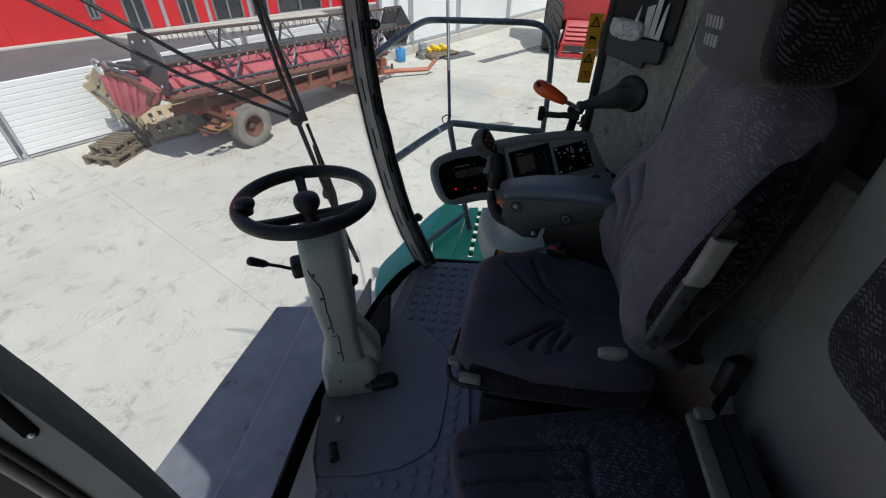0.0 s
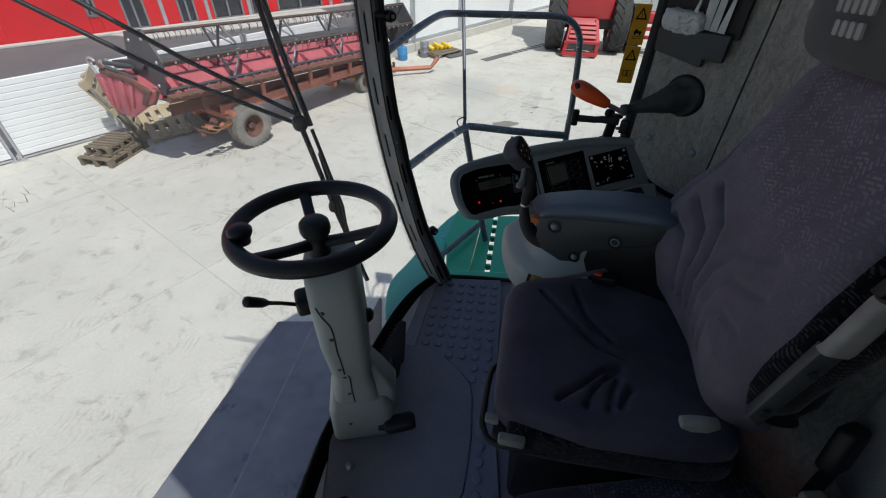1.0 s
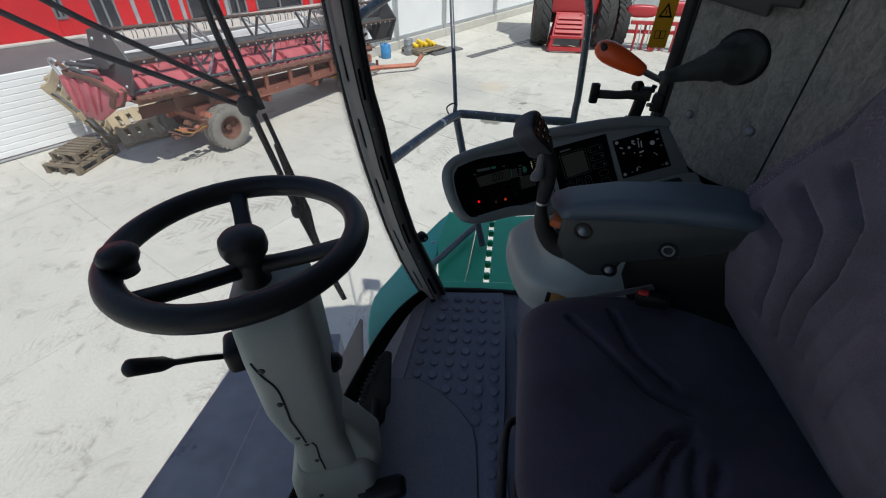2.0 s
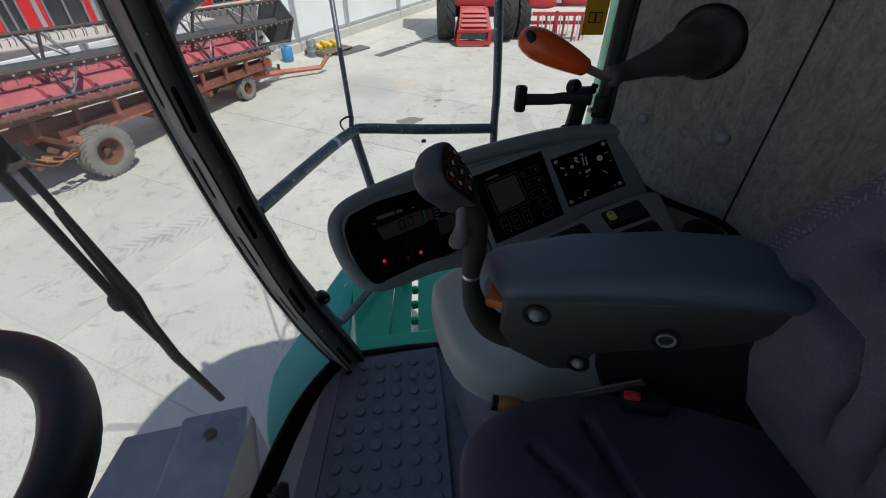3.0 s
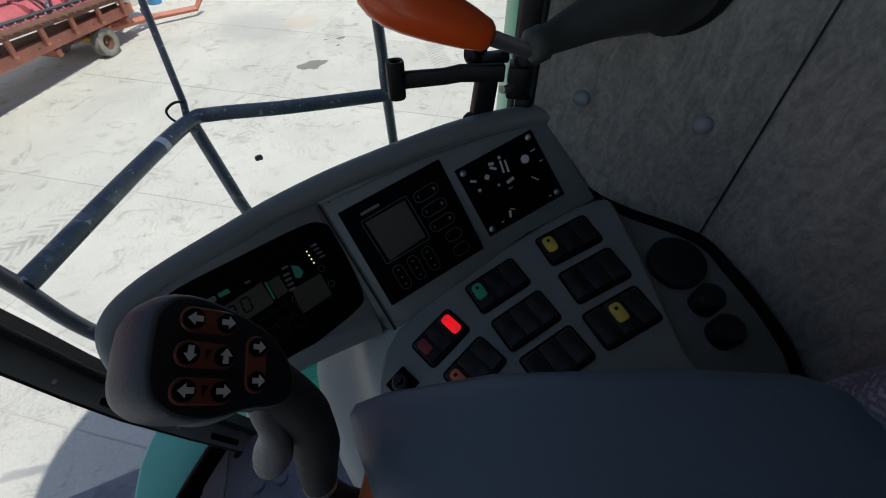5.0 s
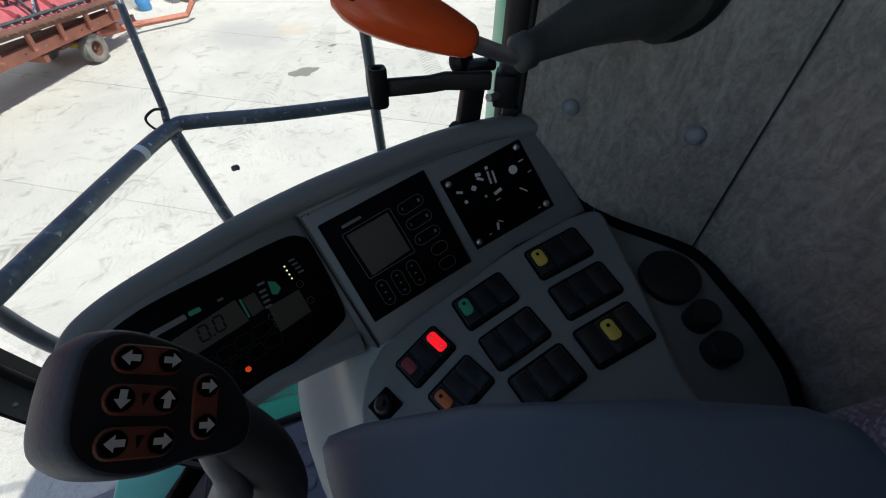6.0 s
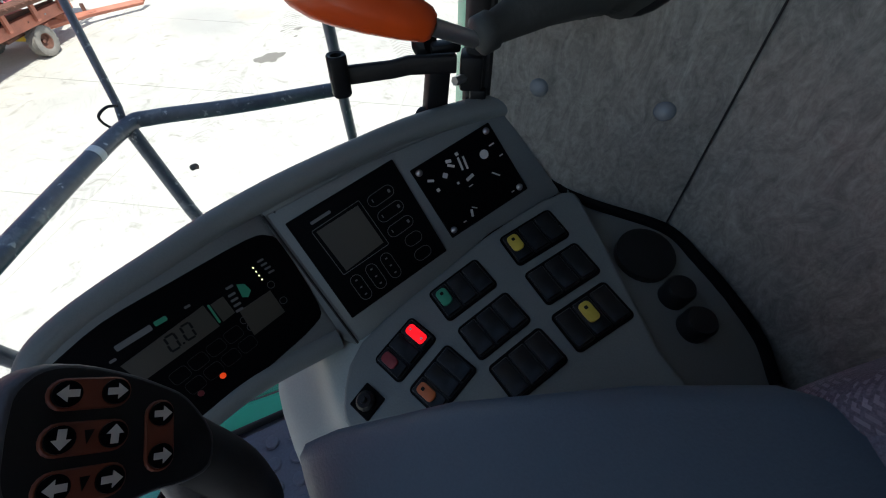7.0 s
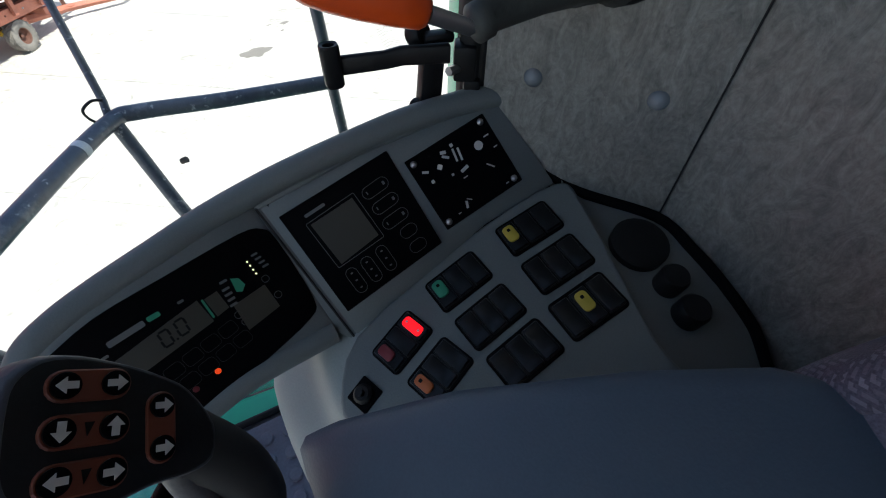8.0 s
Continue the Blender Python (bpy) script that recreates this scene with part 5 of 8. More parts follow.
    part("headrest_side", superell(hc + bx[1] * -0.145 - bx[0] * 0.006, bx, (0.060, 0.046, 0.080), (0.6, 0.6), (30, 18)), "shadeweave", hb, "woven headrest side", 80)
    hf = Face(hc + bx[0] * 0.0735 - bx[2] * 0.004, bx[0], -bx[1])
    for row, (n, wd) in enumerate(((5, 0.012), (4, 0.012))):
        for k in range(n):
            x = (k - (n - 1) / 2) * 0.016
            part("embroidery", hf.plate([(x + a, 0.004 + row * 0.026 + b) for a, b in rrect(0.010, 0.018, 0.002, 1)], -0.004, 0.0012), "paleink", hb, "pale embroidered bar")
    for s in (-0.06, 0.06):
        part("headrest_post", tube([hc + bx[1] * s - bx[2] * 0.16 - bx[0] * 0.08, hc + bx[1] * s], 0.007, 10), "steel", t, smooth=60)
    # levers on the near side
    part("slide_bar", tube(smooth_path([S(0.10, -0.235, 2.600), S(0.19, -0.232, 2.592), S(0.218, -0.205, 2.59), S(0.222, -0.15, 2.585), S(0.216, -0.03, 2.560), S(0.19, 0.0, 2.552)], 5), 0.007, 8), "black", t, "black slide bar", 60)
    part("height_tab", bevel(box(S(0.165, -0.240, 2.628), (0.050, 0.018, 0.022), pose(0, 0, 0, 0, 0, -12)), 0.005), "beltgrey", t, "grey plastic tab", 40)
    part("weight_tab", bevel(box(S(0.205, -0.215, 2.650), (0.026, 0.018, 0.018), pose(0, 0, 0, 0, 0, -12)), 0.005), "beltgrey", t, "grey plastic tab", 40)
    part("recline_lever", loft([[S(f, r0 + y, z0 + z) for y, z in rrect(0.020, h, 0.006, 2)] for f, r0, z0, h in ((-0.072, -0.246, 2.787, 0.014), (-0.086, -0.248, 2.790, 0.026), (-0.108, -0.248, 2.793, 0.024), (-0.120, -0.246, 2.797, 0.012))]), "beltgrey", t, "grey recline lever", 50)
    part("side_bar", bevel(prism([S(-0.134, -0.262, 2.845), S(-0.156, -0.262, 2.825), S(-0.178, -0.264, 2.99), S(-0.151, -0.264, 3.00)], SR * 0.016), 0.003), "armbody", t, "grey steel side bar", 40)
    part("belt_sleeve", loft([[S(f, -0.262 + y, z) + SF * q for y, q in rrect(0.020, 0.032, 0.008, 3)] for f, z in ((-0.162, 2.995), (-0.165, 3.00), (-0.172, 3.075), (-0.174, 3.080))]), "beltgrey", t, "pale grey belt sleeve", 50)
    part("belt_anchor", bevel(prism([S(-0.160, -0.262, 3.078), S(-0.188, -0.262, 3.072), S(-0.190, -0.262, 3.105), S(-0.172, -0.262, 3.125)], SR * 0.018), 0.004), "black", t, "black belt anchor", 40)
    for f, z in ((-0.160, 2.955), (-0.145, 2.865), (-0.175, 3.110)):
        part("hole", lathe([(0.006, 0), (0.006, 0.002), (0, 0.002)], S(f, -0.2660, z), -SR, 12), "seal", t)


build_seat()


BUDDY_LINES = (((0.034, 0.423), (0.285, 0.426)), ((0.037, 0.366), (0.275, 0.368)), ((0.284, 0.422), (0.271, 0.337)))


def build_buddy():
    t = thing("passenger_seat", (0.3, 0.28, FLOOR), "dark cloth fold-down seat with a woven backrest patch", "seat")
    part("base", bevel(prism([(0.08, 0.06, FLOOR), (0.08, 0.47, FLOOR), (0.60, 0.47, FLOOR), (0.60, 0.06, FLOOR)], UP * 0.26), 0.015), "plate", t, "blue-grey boxed base", 40)

    ax = (V((1, 0.09, 0)), V((-0.09, 1, 0)), UP)
    mid = V((0.280, 0.293, 2.545))

    def swell(f, r):
        x, y = mid.x + f - 0.09 * r, mid.y + r + 0.09 * f
        return min(groove((x, y), p, q, 0.0065, 0.013) for p, q in BUDDY_LINES)

    part("cushion", pad_block(mid, ax, 0.255, 0.232, 0.075, swell), "buddycloth", t, "dark padded cushion with stitched seams and a woven rear", 80)
    part("backrest", superell((0.614, 0.20, 3.02), (V((1, 0, 0.03)), V((0, 1, 0)), UP), (0.020, 0.34, 0.38), (0.22, 0.22), (60, 40)), "padcloth", t, "plain grey backrest pad", 80)
    part("backrest_patch", superell((0.597, 0.215, 3.10), (V((1, 0, 0.03)), V((0, 1, 0)), UP), (0.012, 0.235, 0.20), (0.35, 0.75), (60, 30)), "buddyweave", t, "woven backrest patch", 80)
    b = thing("document_box", (0.50, 0.36, FLOOR + 0.26), "dark grey box with a folded steel lid", "box")
    part("body", bevel(prism([(0.40, 0.05, 2.48), (0.46, 0.435, 2.48), (0.548, 0.435, 2.48), (0.488, 0.05, 2.48)], UP * 0.22), 0.006), "black", b)
    skew = lambda x, y, z: (x - (0.44 - y) * 0.16, y, z)
    for x0, x1, z, h, m, nm in ((0.452, 0.480, 2.708, 0.016, "beltgrey", "lid_lip"), (0.4815, 0.518, 2.704, 0.016, "armbody", "lid"), (0.5205, 0.552, 2.704, 0.012, "armbody", "flange")):
        part(nm, bevel(prism([skew(x0, 0.05, z), skew(x0, 0.44, z), skew(x1, 0.44, z), skew(x1, 0.05, z)], UP * h), 0.004), m, b, "grey folded steel", 40)
    part("latch", bevel(box((0.475, 0.43, 2.735), (0.035, 0.022, 0.018)), 0.006), "beltgrey", b, "worn pale latch", 40)
    k = thing("belt_buckle", (0.50, 0.50, 2.65), "black seat belt buckle behind the seat", "belt buckle")
    part("stem", tube([(0.55, 0.47, 2.58), (0.545, 0.475, 2.67), (0.545, 0.48, 2.73)], 0.012, 8, flat=0.5), "black", k, smooth=60)
    part("body", bevel(box((0.545, 0.49, 2.765), (0.055, 0.030, 0.085), pose(0, 0, 0, -12, 15, 20)), 0.010, 3), "black", k, smooth=40)


build_buddy()


# ---------- control console ----------
FA = Face((0.3903, 1.3638, 2.8126), (-0.1849, -0.7741, 0.6055), (0.9553, 0.0031, 0.2956))   # instrument face
FB = Face((0.435, 1.235, 2.731), (-0.329, -0.073, 0.942), (0.944, -0.040, 0.327))   # switch face
FC = Face((0.2071, 1.3821, 2.7879), (0.1307, -0.7503, 0.6481), (0.9808, 0.1935, 0.0262))     # driver display face


def loop_line(face, c, w, h, r, turn, lift, thick, material, parent, name, label=""):
    """A thin printed outline of a rounded box."""
    ca, sa = math.cos(radians(turn)), math.sin(radians(turn))
    bm = bmesh.new()
    o = rrect(w, h, r, 4)
    i = rrect(w - 2 * thick, h - 2 * thick, max(r - thick, 0.0004), 4)
    put = lambda p, z: bm.verts.new(face.at(c[0] + p[0] * ca - p[1] * sa, c[1] + p[0] * sa + p[1] * ca, z))
    vo, vi = [put(p, lift) for p in o], [put(p, lift) for p in i]
    lo, li = [put(p, lift - 0.0004) for p in o], [put(p, lift - 0.0004) for p in i]
    n = len(o)
    for k in range(n):
        j = (k + 1) % n
        bm.faces.new((vo[k], vo[j], vi[j], vi[k]))
        bm.faces.new((lo[k], lo[j], vo[j], vo[k]))
        bm.faces.new((li[j], li[k], vi[k], vi[j]))
    return part(name, bm, material, parent, label)


def build_console():
    t = thing("control_console", (0.35, 1.2, FLOOR), "grey plastic control console with displays and rocker switches", "control console")
    # pedestal, its plastic coloured lighter for the window light on it
    low = [(0.142, 1.335), (0.146, 1.165), (0.215, 1.085), (0.324, 1.045), (0.47, 0.97), (0.60, 0.96), (0.61, 1.15), (0.50, 1.30), (0.30, 1.345), (0.19, 1.36)]
    shoulder = [FB.at(a, b, -0.034) for a, b in ((-0.258, -0.080), (-0.270, 0.055), (-0.228, 0.130), (-0.10, 0.176), (0.03, 0.215), (0.06, 0.215), (0.09, 0.06), (0.10, -0.05), (-0.03, -0.07), (-0.19, -0.09))]
    crest = [FB.at(a, b, -0.010) for a, b in ((-0.232, -0.066), (-0.242, 0.050), (-0.208, 0.112), (-0.09, 0.158), (0.028, 0.20), (0.052, 0.20), (0.084, 0.06), (0.096, -0.045), (-0.03, -0.06), (-0.18, -0.075))]
    inner = [FB.at(a, b, -0.006) for a, b in ((-0.205, -0.05), (-0.212, 0.045), (-0.185, 0.09), (-0.08, 0.13), (0.02, 0.16), (0.045, 0.16), (0.075, 0.06), (0.085, -0.03), (-0.03, -0.045), (-0.16, -0.055))]
    mid = [(0.150, 1.330), (0.154, 1.160), (0.218, 1.078), (0.320, 1.034), (0.46, 0.965), (0.60, 0.96), (0.615, 1.15), (0.50, 1.30), (0.30, 1.34), (0.19, 1.35)]
    foot = [V((0.18 + (x - 0.13) * 0.80, 1.15 + (y - 1.13) * 0.74, FLOOR)) for x, y in low]
    part("foot", loft([foot, [p + V((0, 0, 0.29)) for p in foot]]), "plate", t, "blue-grey pedestal foot", 50)
    levels = [[V((x, y, 2.500)) for x, y in low], [V((x, y, 2.505)) for x, y in low], [V((x, y, 2.53)) for x, y in low], [V((x, y, 2.575)) for x, y in mid], shoulder, crest, inner]
    columns = [smooth_path(c, 5) for c in zip(*levels)]
    part("pedestal", loft([closed_curve(r, 4) for r in zip(*columns)]), "pedestal", t, "grey moulded pedestal, coloured lighter for the window light", 70)
    # instrument slab
    slab = [(-0.172, -0.056), (-0.05, -0.046), (0.06, -0.027), (0.128, -0.010), (0.145, 0.118), (0.037, 0.110), (-0.06, 0.123), (-0.172, 0.144)]
    part("instrument_panel", bevel(FA.plate(slab, -0.055, 0.0), 0.006, 2), "console", t, "", 40)
    part("seam", tube([FA.at(-0.1722, b, 0.0004 - 0.002 * (abs(b - 0.04) > 0.095)) for b in (-0.062, -0.05, 0.0, 0.06, 0.12, 0.138)], 0.0015, 8), "seal", t, "dark joint between the display panels", 60)
    deck = [(-0.188, -0.034), (-0.06, -0.054), (0.02, -0.063), (0.122, -0.056), (0.126, -0.01), (0.078, 0.155), (0.066, 0.20), (-0.05, 0.165), (-0.18, 0.10), (-0.232, 0.062), (-0.238, 0.022)]
    part("switch_panel", bevel(FB.plate([(p.x, p.y) for p in closed_curve([(*q, 0) for q in deck], 3)], -0.03, 0.0), 0.009, 4), "console", t, "", 40)
    low_joint = [FA.at(-0.165, 0.132, -0.014), FA.at(0.138, 0.104, -0.014), FB.at(0.118, -0.040, -0.016), FB.at(-0.185, -0.020, -0.016)]
    part("joint_strip", prism(low_joint, (0, 0, -0.03)), "seal", t, "dark joint under the instrument panel")
    # hood along the far edge
    rim = smooth_path([FA.at(0.134, -0.014, -0.008), FA.at(0.085, -0.031, -0.006), FA.at(0.018, -0.048, -0.004), FA.at(-0.052, -0.059, -0.002), FA.at(-0.115, -0.067, 0.0), FA.at(-0.160, -0.071, 0.001), FC.at(-0.037, -0.034, -0.008), FC.at(-0.091, -0.027, -0.010), FC.at(-0.150, -0.019, -0.012), FC.at(-0.190, -0.011, -0.013), FC.at(-0.219, 0.000, -0.014), FC.at(-0.236, 0.018, -0.016), FC.at(-0.240, 0.050, -0.016), FC.at(-0.233, 0.092, -0.016), FC.at(-0.217, 0.126, -0.016), FC.at(-0.192, 0.138, -0.014), FC.at(-0.15, 0.139, -0.012), FC.at(-0.087, 0.136, -0.010), FC.at(0.01, 0.148, -0.008)], 6)
    part("hood_rim", tube(rim, 0.0158, 16, flat=0.9), "console", t, "rounded grey hood edge", 60)
    strip = [(-0.172, -0.078), (-0.05, -0.066), (0.018, -0.056), (0.085, -0.039), (0.128, -0.023), (0.128, -0.006), (0.06, -0.024), (-0.05, -0.043), (-0.172, -0.052)]
    part("hood_top", bevel(FA.plate(strip, -0.05, 0.003), 0.004), "console", t, "", 40)
    # driver display pod
    pod = [(-0.233, 0.020), (-0.220, 0.000), (-0.17, -0.016), (-0.11, -0.022), (-0.02, -0.030), (0.012, -0.030), (0.020, 0.150), (-0.06, 0.138), (-0.13, 0.142), (-0.19, 0.142), (-0.216, 0.128), (-0.236, 0.08)]
    part("display_pod", bevel(FC.plate(pod, -0.06, 0.0), 0.010, 3), "console", t, "", 40)
    part("pod_joint", tube([FC.at(0.0215, -0.035, 0.0008), FC.at(0.0265, 0.150, 0.0008)], 0.0015, 6), "seal", t, "dark joint line", 60)
    fill = [FC.at(0.008, -0.032, -0.001), FA.at(-0.168, -0.060, -0.001), FA.at(-0.168, 0.144, -0.001), FC.at(0.014, 0.152, -0.001)]
    part("joint_filler", prism(fill, FC.n * -0.05), "console", t, "narrow filler between the panels")
    glassy = [(-0.214, 0.012), (-0.165, 0.000), (-0.10, -0.003), (-0.02, -0.005), (0.003, 0.002), (0.010, 0.020), (0.010, 0.098), (-0.005, 0.116), (-0.06, 0.126), (-0.13, 0.137), (-0.19, 0.1385), (-0.211, 0.128), (-0.2265, 0.085), (-0.2285, 0.035)]
    d = part("display_glass", bevel(FC.plate([(p.x, p.y) for p in smooth_path([(*q, 0) for q in glassy + glassy[:1]], 3)[:-1]], -0.004, 0.0015), 0.001, 1), "gloss", t, "black driver display")
    L = 0.0022
    part("speed_lcd", FC.plate([(-0.174, 0.044), (-0.088, 0.033), (-0.086, 0.060), (-0.168, 0.068)], 0.0012, L), "lcd", d, "grey speed readout")
    part("small_lcd", FC.plate([(-0.063, 0.057), (-0.026, 0.055), (-0.025, 0.084), (-0.064, 0.088)], 0.0012, L), "lcd", d, "grey square readout")
    part("rev_lcd", FC.plate([(-0.082, 0.036), (-0.068, 0.035), (-0.067, 0.056), (-0.081, 0.058)], 0.0012, L), "lcd", d, "grey bar readout")
    # seven-segment 0.0
    for x0 in (-0.1285, -0.1120):
        for c, w, h in (((0, -0.0078), 0.008, 0.0022), ((0, 0.0078), 0.008, 0.0022), ((-0.0045, -0.0039), 0.0022, 0.0068), ((0.0045, -0.0039), 0.0022, 0.0068), ((-0.0045, 0.0039), 0.0022, 0.0068), ((0.0045, 0.0039), 0.0022, 0.0068)):
            part("digit_segment", FC.plate([(x0 + c[0] + x - 0.12 * c[1], 0.0485 + c[1] - 0.10 * (x0 + 0.118) + y) for x, y in rrect(w, h, 0.0005, 1)], L, L + 0.0005), "ink", d)
    part("digit_point", FC.plate([(-0.1208 + x, 0.056 + y) for x, y in rrect(0.0022, 0.0022, 0.0006, 1)], L, L + 0.0005), "ink", d)
    part("maker_bar", FC.plate([(-0.152 + x, 0.027 + y + -0.05 * x) for x, y in rrect(0.034, 0.006, 0.001, 1)], 0.0012, L), "greyink", d, "grey and green printed bar")
    part("maker_bar", FC.plate([(-0.126 + x, 0.0255 + y) for x, y in rrect(0.012, 0.005, 0.001, 1)], 0.0012, L), "swgreen", d, "green printed bar")
    for k in range(4):
        part("indicator", lathe([(0.0009, 0.0), (0.0009, 0.0008), (0, 0.0009)], FC.at(-0.0280 + 0.0004 * k, 0.0245 + 0.0052 * k, 0.0018), FC.n, 8), "whiteled", d, "lit pale indicator")
        part("print_bar", FC.plate([(-0.018 + x + 0.0012 * k, 0.0215 + 0.0054 * k + y) for x, y in rrect(0.007, 0.0022, 0.0005, 1)], 0.0012, L), "greyink", d)
    part("leaf_mark", FC.plate([(-0.048 + x, 0.040 + y) for x, y in ((-0.005, 0.006), (0.0, 0.009), (0.006, 0.004), (0.004, -0.005), (-0.003, -0.009))], 0.0012, L), "swgreen", d, "green leaf-shaped mark")
    for k, (a, b) in enumerate(((-0.058, 0.030), (-0.060, 0.038), (-0.0605, 0.044), (-0.061, 0.050), (-0.062, 0.056), (-0.100, 0.026), (-0.176, 0.036))):
        part("print_bar", FC.plate([(a + x, b + y) for x, y in rrect(0.008 if k < 5 else 0.006, 0.0026, 0.0006, 1)], 0.0012, L), "greyink", d)
    part("bar_strip", FC.plate([(-0.084 + x, 0.046 + y) for x, y in rrect(0.0022, 0.022, 0.0005, 1)], 0.0012, L), "swgreen", d)
    for i in range(4):
        for j in range(2):
            loop_line(FC, (-0.140 + 0.020 * i + 0.006 * j, 0.082 + 0.017 * j - 0.0022 * i), 0.018, 0.014, 0.004, -6, 0.0022, 0.0003, "faintink", d, "key_outline")
    for (a, b), m in (((-0.1775, 0.1025), "redled"), ((-0.135, 0.1095), "swred"), ((-0.110, 0.1065), "orangeled")):
        part("warning_lamp", lathe([(0.0032, 0.0), (0.0028, 0.0014), (0, 0.0018)], FC.at(a, b, 0.0016), FC.n, 12), m, d, "lit warning lamp" if m != "swred" else "unlit red warning lamp", 60)
    for a, b in ((-0.026, 0.050), (-0.066, 0.078), (-0.024, 0.072), (-0.068, 0.068)):
        loop_line(FC, (a + 0.004, b), 0.008, 0.008, 0.0038, 0, 0.0022, 0.0004, "greyink", d, "key_outline")
    # harvest monitor
    m = part("monitor", bevel(FA.plate([(-0.158, -0.034), (-0.018, -0.031), (-0.021, 0.096), (-0.160, 0.100)], -0.004, 0.0025), 0.001, 1), "gloss", t, "black harvest monitor")
    part("screen", FA.plate([(-0.135, -0.008), (-0.080, -0.008), (-0.079, 0.044), (-0.133, 0.048)], 0.002, 0.0032), "lcd", m, "grey blank screen")
    loop_line(FA, (-0.107, 0.019), 0.064, 0.062, 0.002, -1, 0.0032, 0.0005, "greyink", m, "screen_outline")
    part("maker_bar", FA.plate([(-0.122 + x, -0.019 + y) for x, y in rrect(0.026, 0.0035, 0.001, 1)], 0.002, 0.0032), "greyink", m, "grey printed bar")
    for k in range(5):
        w = 0.034 if k < 3 else 0.022
        loop_line(FA, (-0.052 if k < 3 else -0.047, -0.003 + 0.021 * k), w, 0.0145, 0.0072, -2, 0.0032, 0.00045, "greyink", m, "key_outline")
        for q in (-0.011, 0.011):
            if k < 3:
                part("key_mark", FA.plate([(-0.052 + q + x, -0.003 + 0.021 * k + y) for x, y in rrect(0.0012 if q < 0 else 0.003, 0.004, 0.0005, 1)], 0.002, 0.0031), "greyink", m)
    for k in range(3):
        c = (-0.130 + 0.0215 * k, 0.074 - 0.001 * k)
        loop_line(FA, c, 0.0145, 0.034, 0.0072, 0, 0.0032, 0.00045, "greyink", m, "key_outline")
        for q in (-0.010, 0.0, 0.010):
            part("key_mark", FA.plate([(c[0] + x, c[1] + q + y) for x, y in rrect(0.003, 0.0016, 0.0005, 1)], 0.002, 0.0031), "greyink", m)
    # symbol plate with four screws
    s = part("symbol_plate", bevel(FA.plate([(-0.008, -0.009), (0.103, -0.007), (0.107, 0.088), (-0.007, 0.087)], -0.004, 0.0025), 0.001, 1), "gloss", t, "black plate with machine symbols")
    for a, b in ((0.0, -0.001), (0.095, 0.0), (0.098, 0.080), (0.0, 0.079)):
        screw("screw", FA.at(a, b, 0.003), FA.n, 0.0042, "steel", s)
    part("white_dot", lathe([(0.0055, 0), (0.0055, 0.0008), (0, 0.0009)], FA.at(0.079, 0.022, 0.0024), FA.n, 20), "arrow", s)
    for a, b, w, h, r in ((0.009, 0.028, 0.004, 0.004, 0), (0.007, 0.014, 0.008, 0.003, 30), (0.025, 0.018, 0.006, 0.006, 45), (0.037, 0.006, 0.007, 0.004, 20), (0.037, 0.012, 0.009, 0.003, 40), (0.050, 0.004, 0.004, 0.004, 0), (0.054, 0.018, 0.0025, 0.016, 8), (0.048, 0.016, 0.0025, 0.016, 8), (0.050, 0.036, 0.011, 0.004, -10), (0.034, 0.034, 0.003, 0.003, 0), (0.080, 0.050, 0.011, 0.0016, 50), (0.093, 0.017, 0.007, 0.0016, 0), (0.097, 0.034, 0.005, 0.0014, 0), (0.030, 0.074, 0.003, 0.009, 20), (0.036, 0.070, 0.007, 0.0014, 40), (0.017, 0.078, 0.004, 0.0012, 0), (0.088, 0.080, 0.004, 0.0014, 0), (0.046, 0.045, 0.006, 0.0012, 0)):
        part("symbol", FA.pill((a, b), w, h, min(w, h) * 0.2, 0.002, 0.0031, r), "arrow", s)
    # rocker banks
    def bank(c, size, turn, keys, vertical=True):
        ca, sa = math.cos(radians(turn)), math.sin(radians(turn))
        f = Face(FB.at(*c), FB.n, FB.u * ca + FB.v * sa)
        b = part("switch_bank", bevel(f.pill((0, 0), size[0], size[1], 0.006, -0.004, 0.0022), 0.0008, 1), "gloss", t, "black rocker switch bank")
        kw = size[0] / 3 * 0.80
        for i, (km, lit) in enumerate(keys):
            x = (i - 1) * size[0] / 3 * 0.94
            hgt = size[1] * 0.80
            rr = f
            prof = [(-hgt / 2, 0.001), (-hgt / 2, 0.0062), (-hgt * 0.36, 0.0054), (-hgt * 0.18, 0.0044), (0.0, 0.0040), (hgt * 0.18, 0.0046), (hgt * 0.36, 0.0062), (hgt / 2, 0.0080), (hgt / 2, 0.001)]
            bm = prism([rr.at(x - kw / 2, y, z) for y, z in prof], rr.u * kw)
            lit_cap = km != "swblack"
            k = part("rocker", bevel(bm, 0.0016, 2), "swblack", b, "", 40)
            loop_line(rr, (x, 0), kw + 0.0022, hgt + 0.0024, 0.0022, 0, 0.0030, 0.0007, "faintink", b, "rocker_frame")
            if lit_cap:
                y0 = -hgt * 0.12 if km != "redled" else 0.0
                part("rocker_cap", bevel(rr.pill((x, y0), kw * 0.74, hgt * (0.60 if km != "redled" else 0.80), kw * 0.26, 0.002, 0.0072), 0.0012, 2), km, k, "coloured rocker cap", 40)
            if km in ("swyellow", "swgreen", "sworange"):
                part("rocker_mark", rr.pill((x, -hgt * 0.24), 0.004, 0.004, 0.001, 0.0060, 0.0076), "ink", k)
            if km == "redled":
                for q in (-0.009, 0.009):
                    part("rocker_mark", rr.pill((x, q), 0.003, 0.003, 0.0014, 0.004, 0.0076), "arrow", k)

    B = ("swblack", 0)
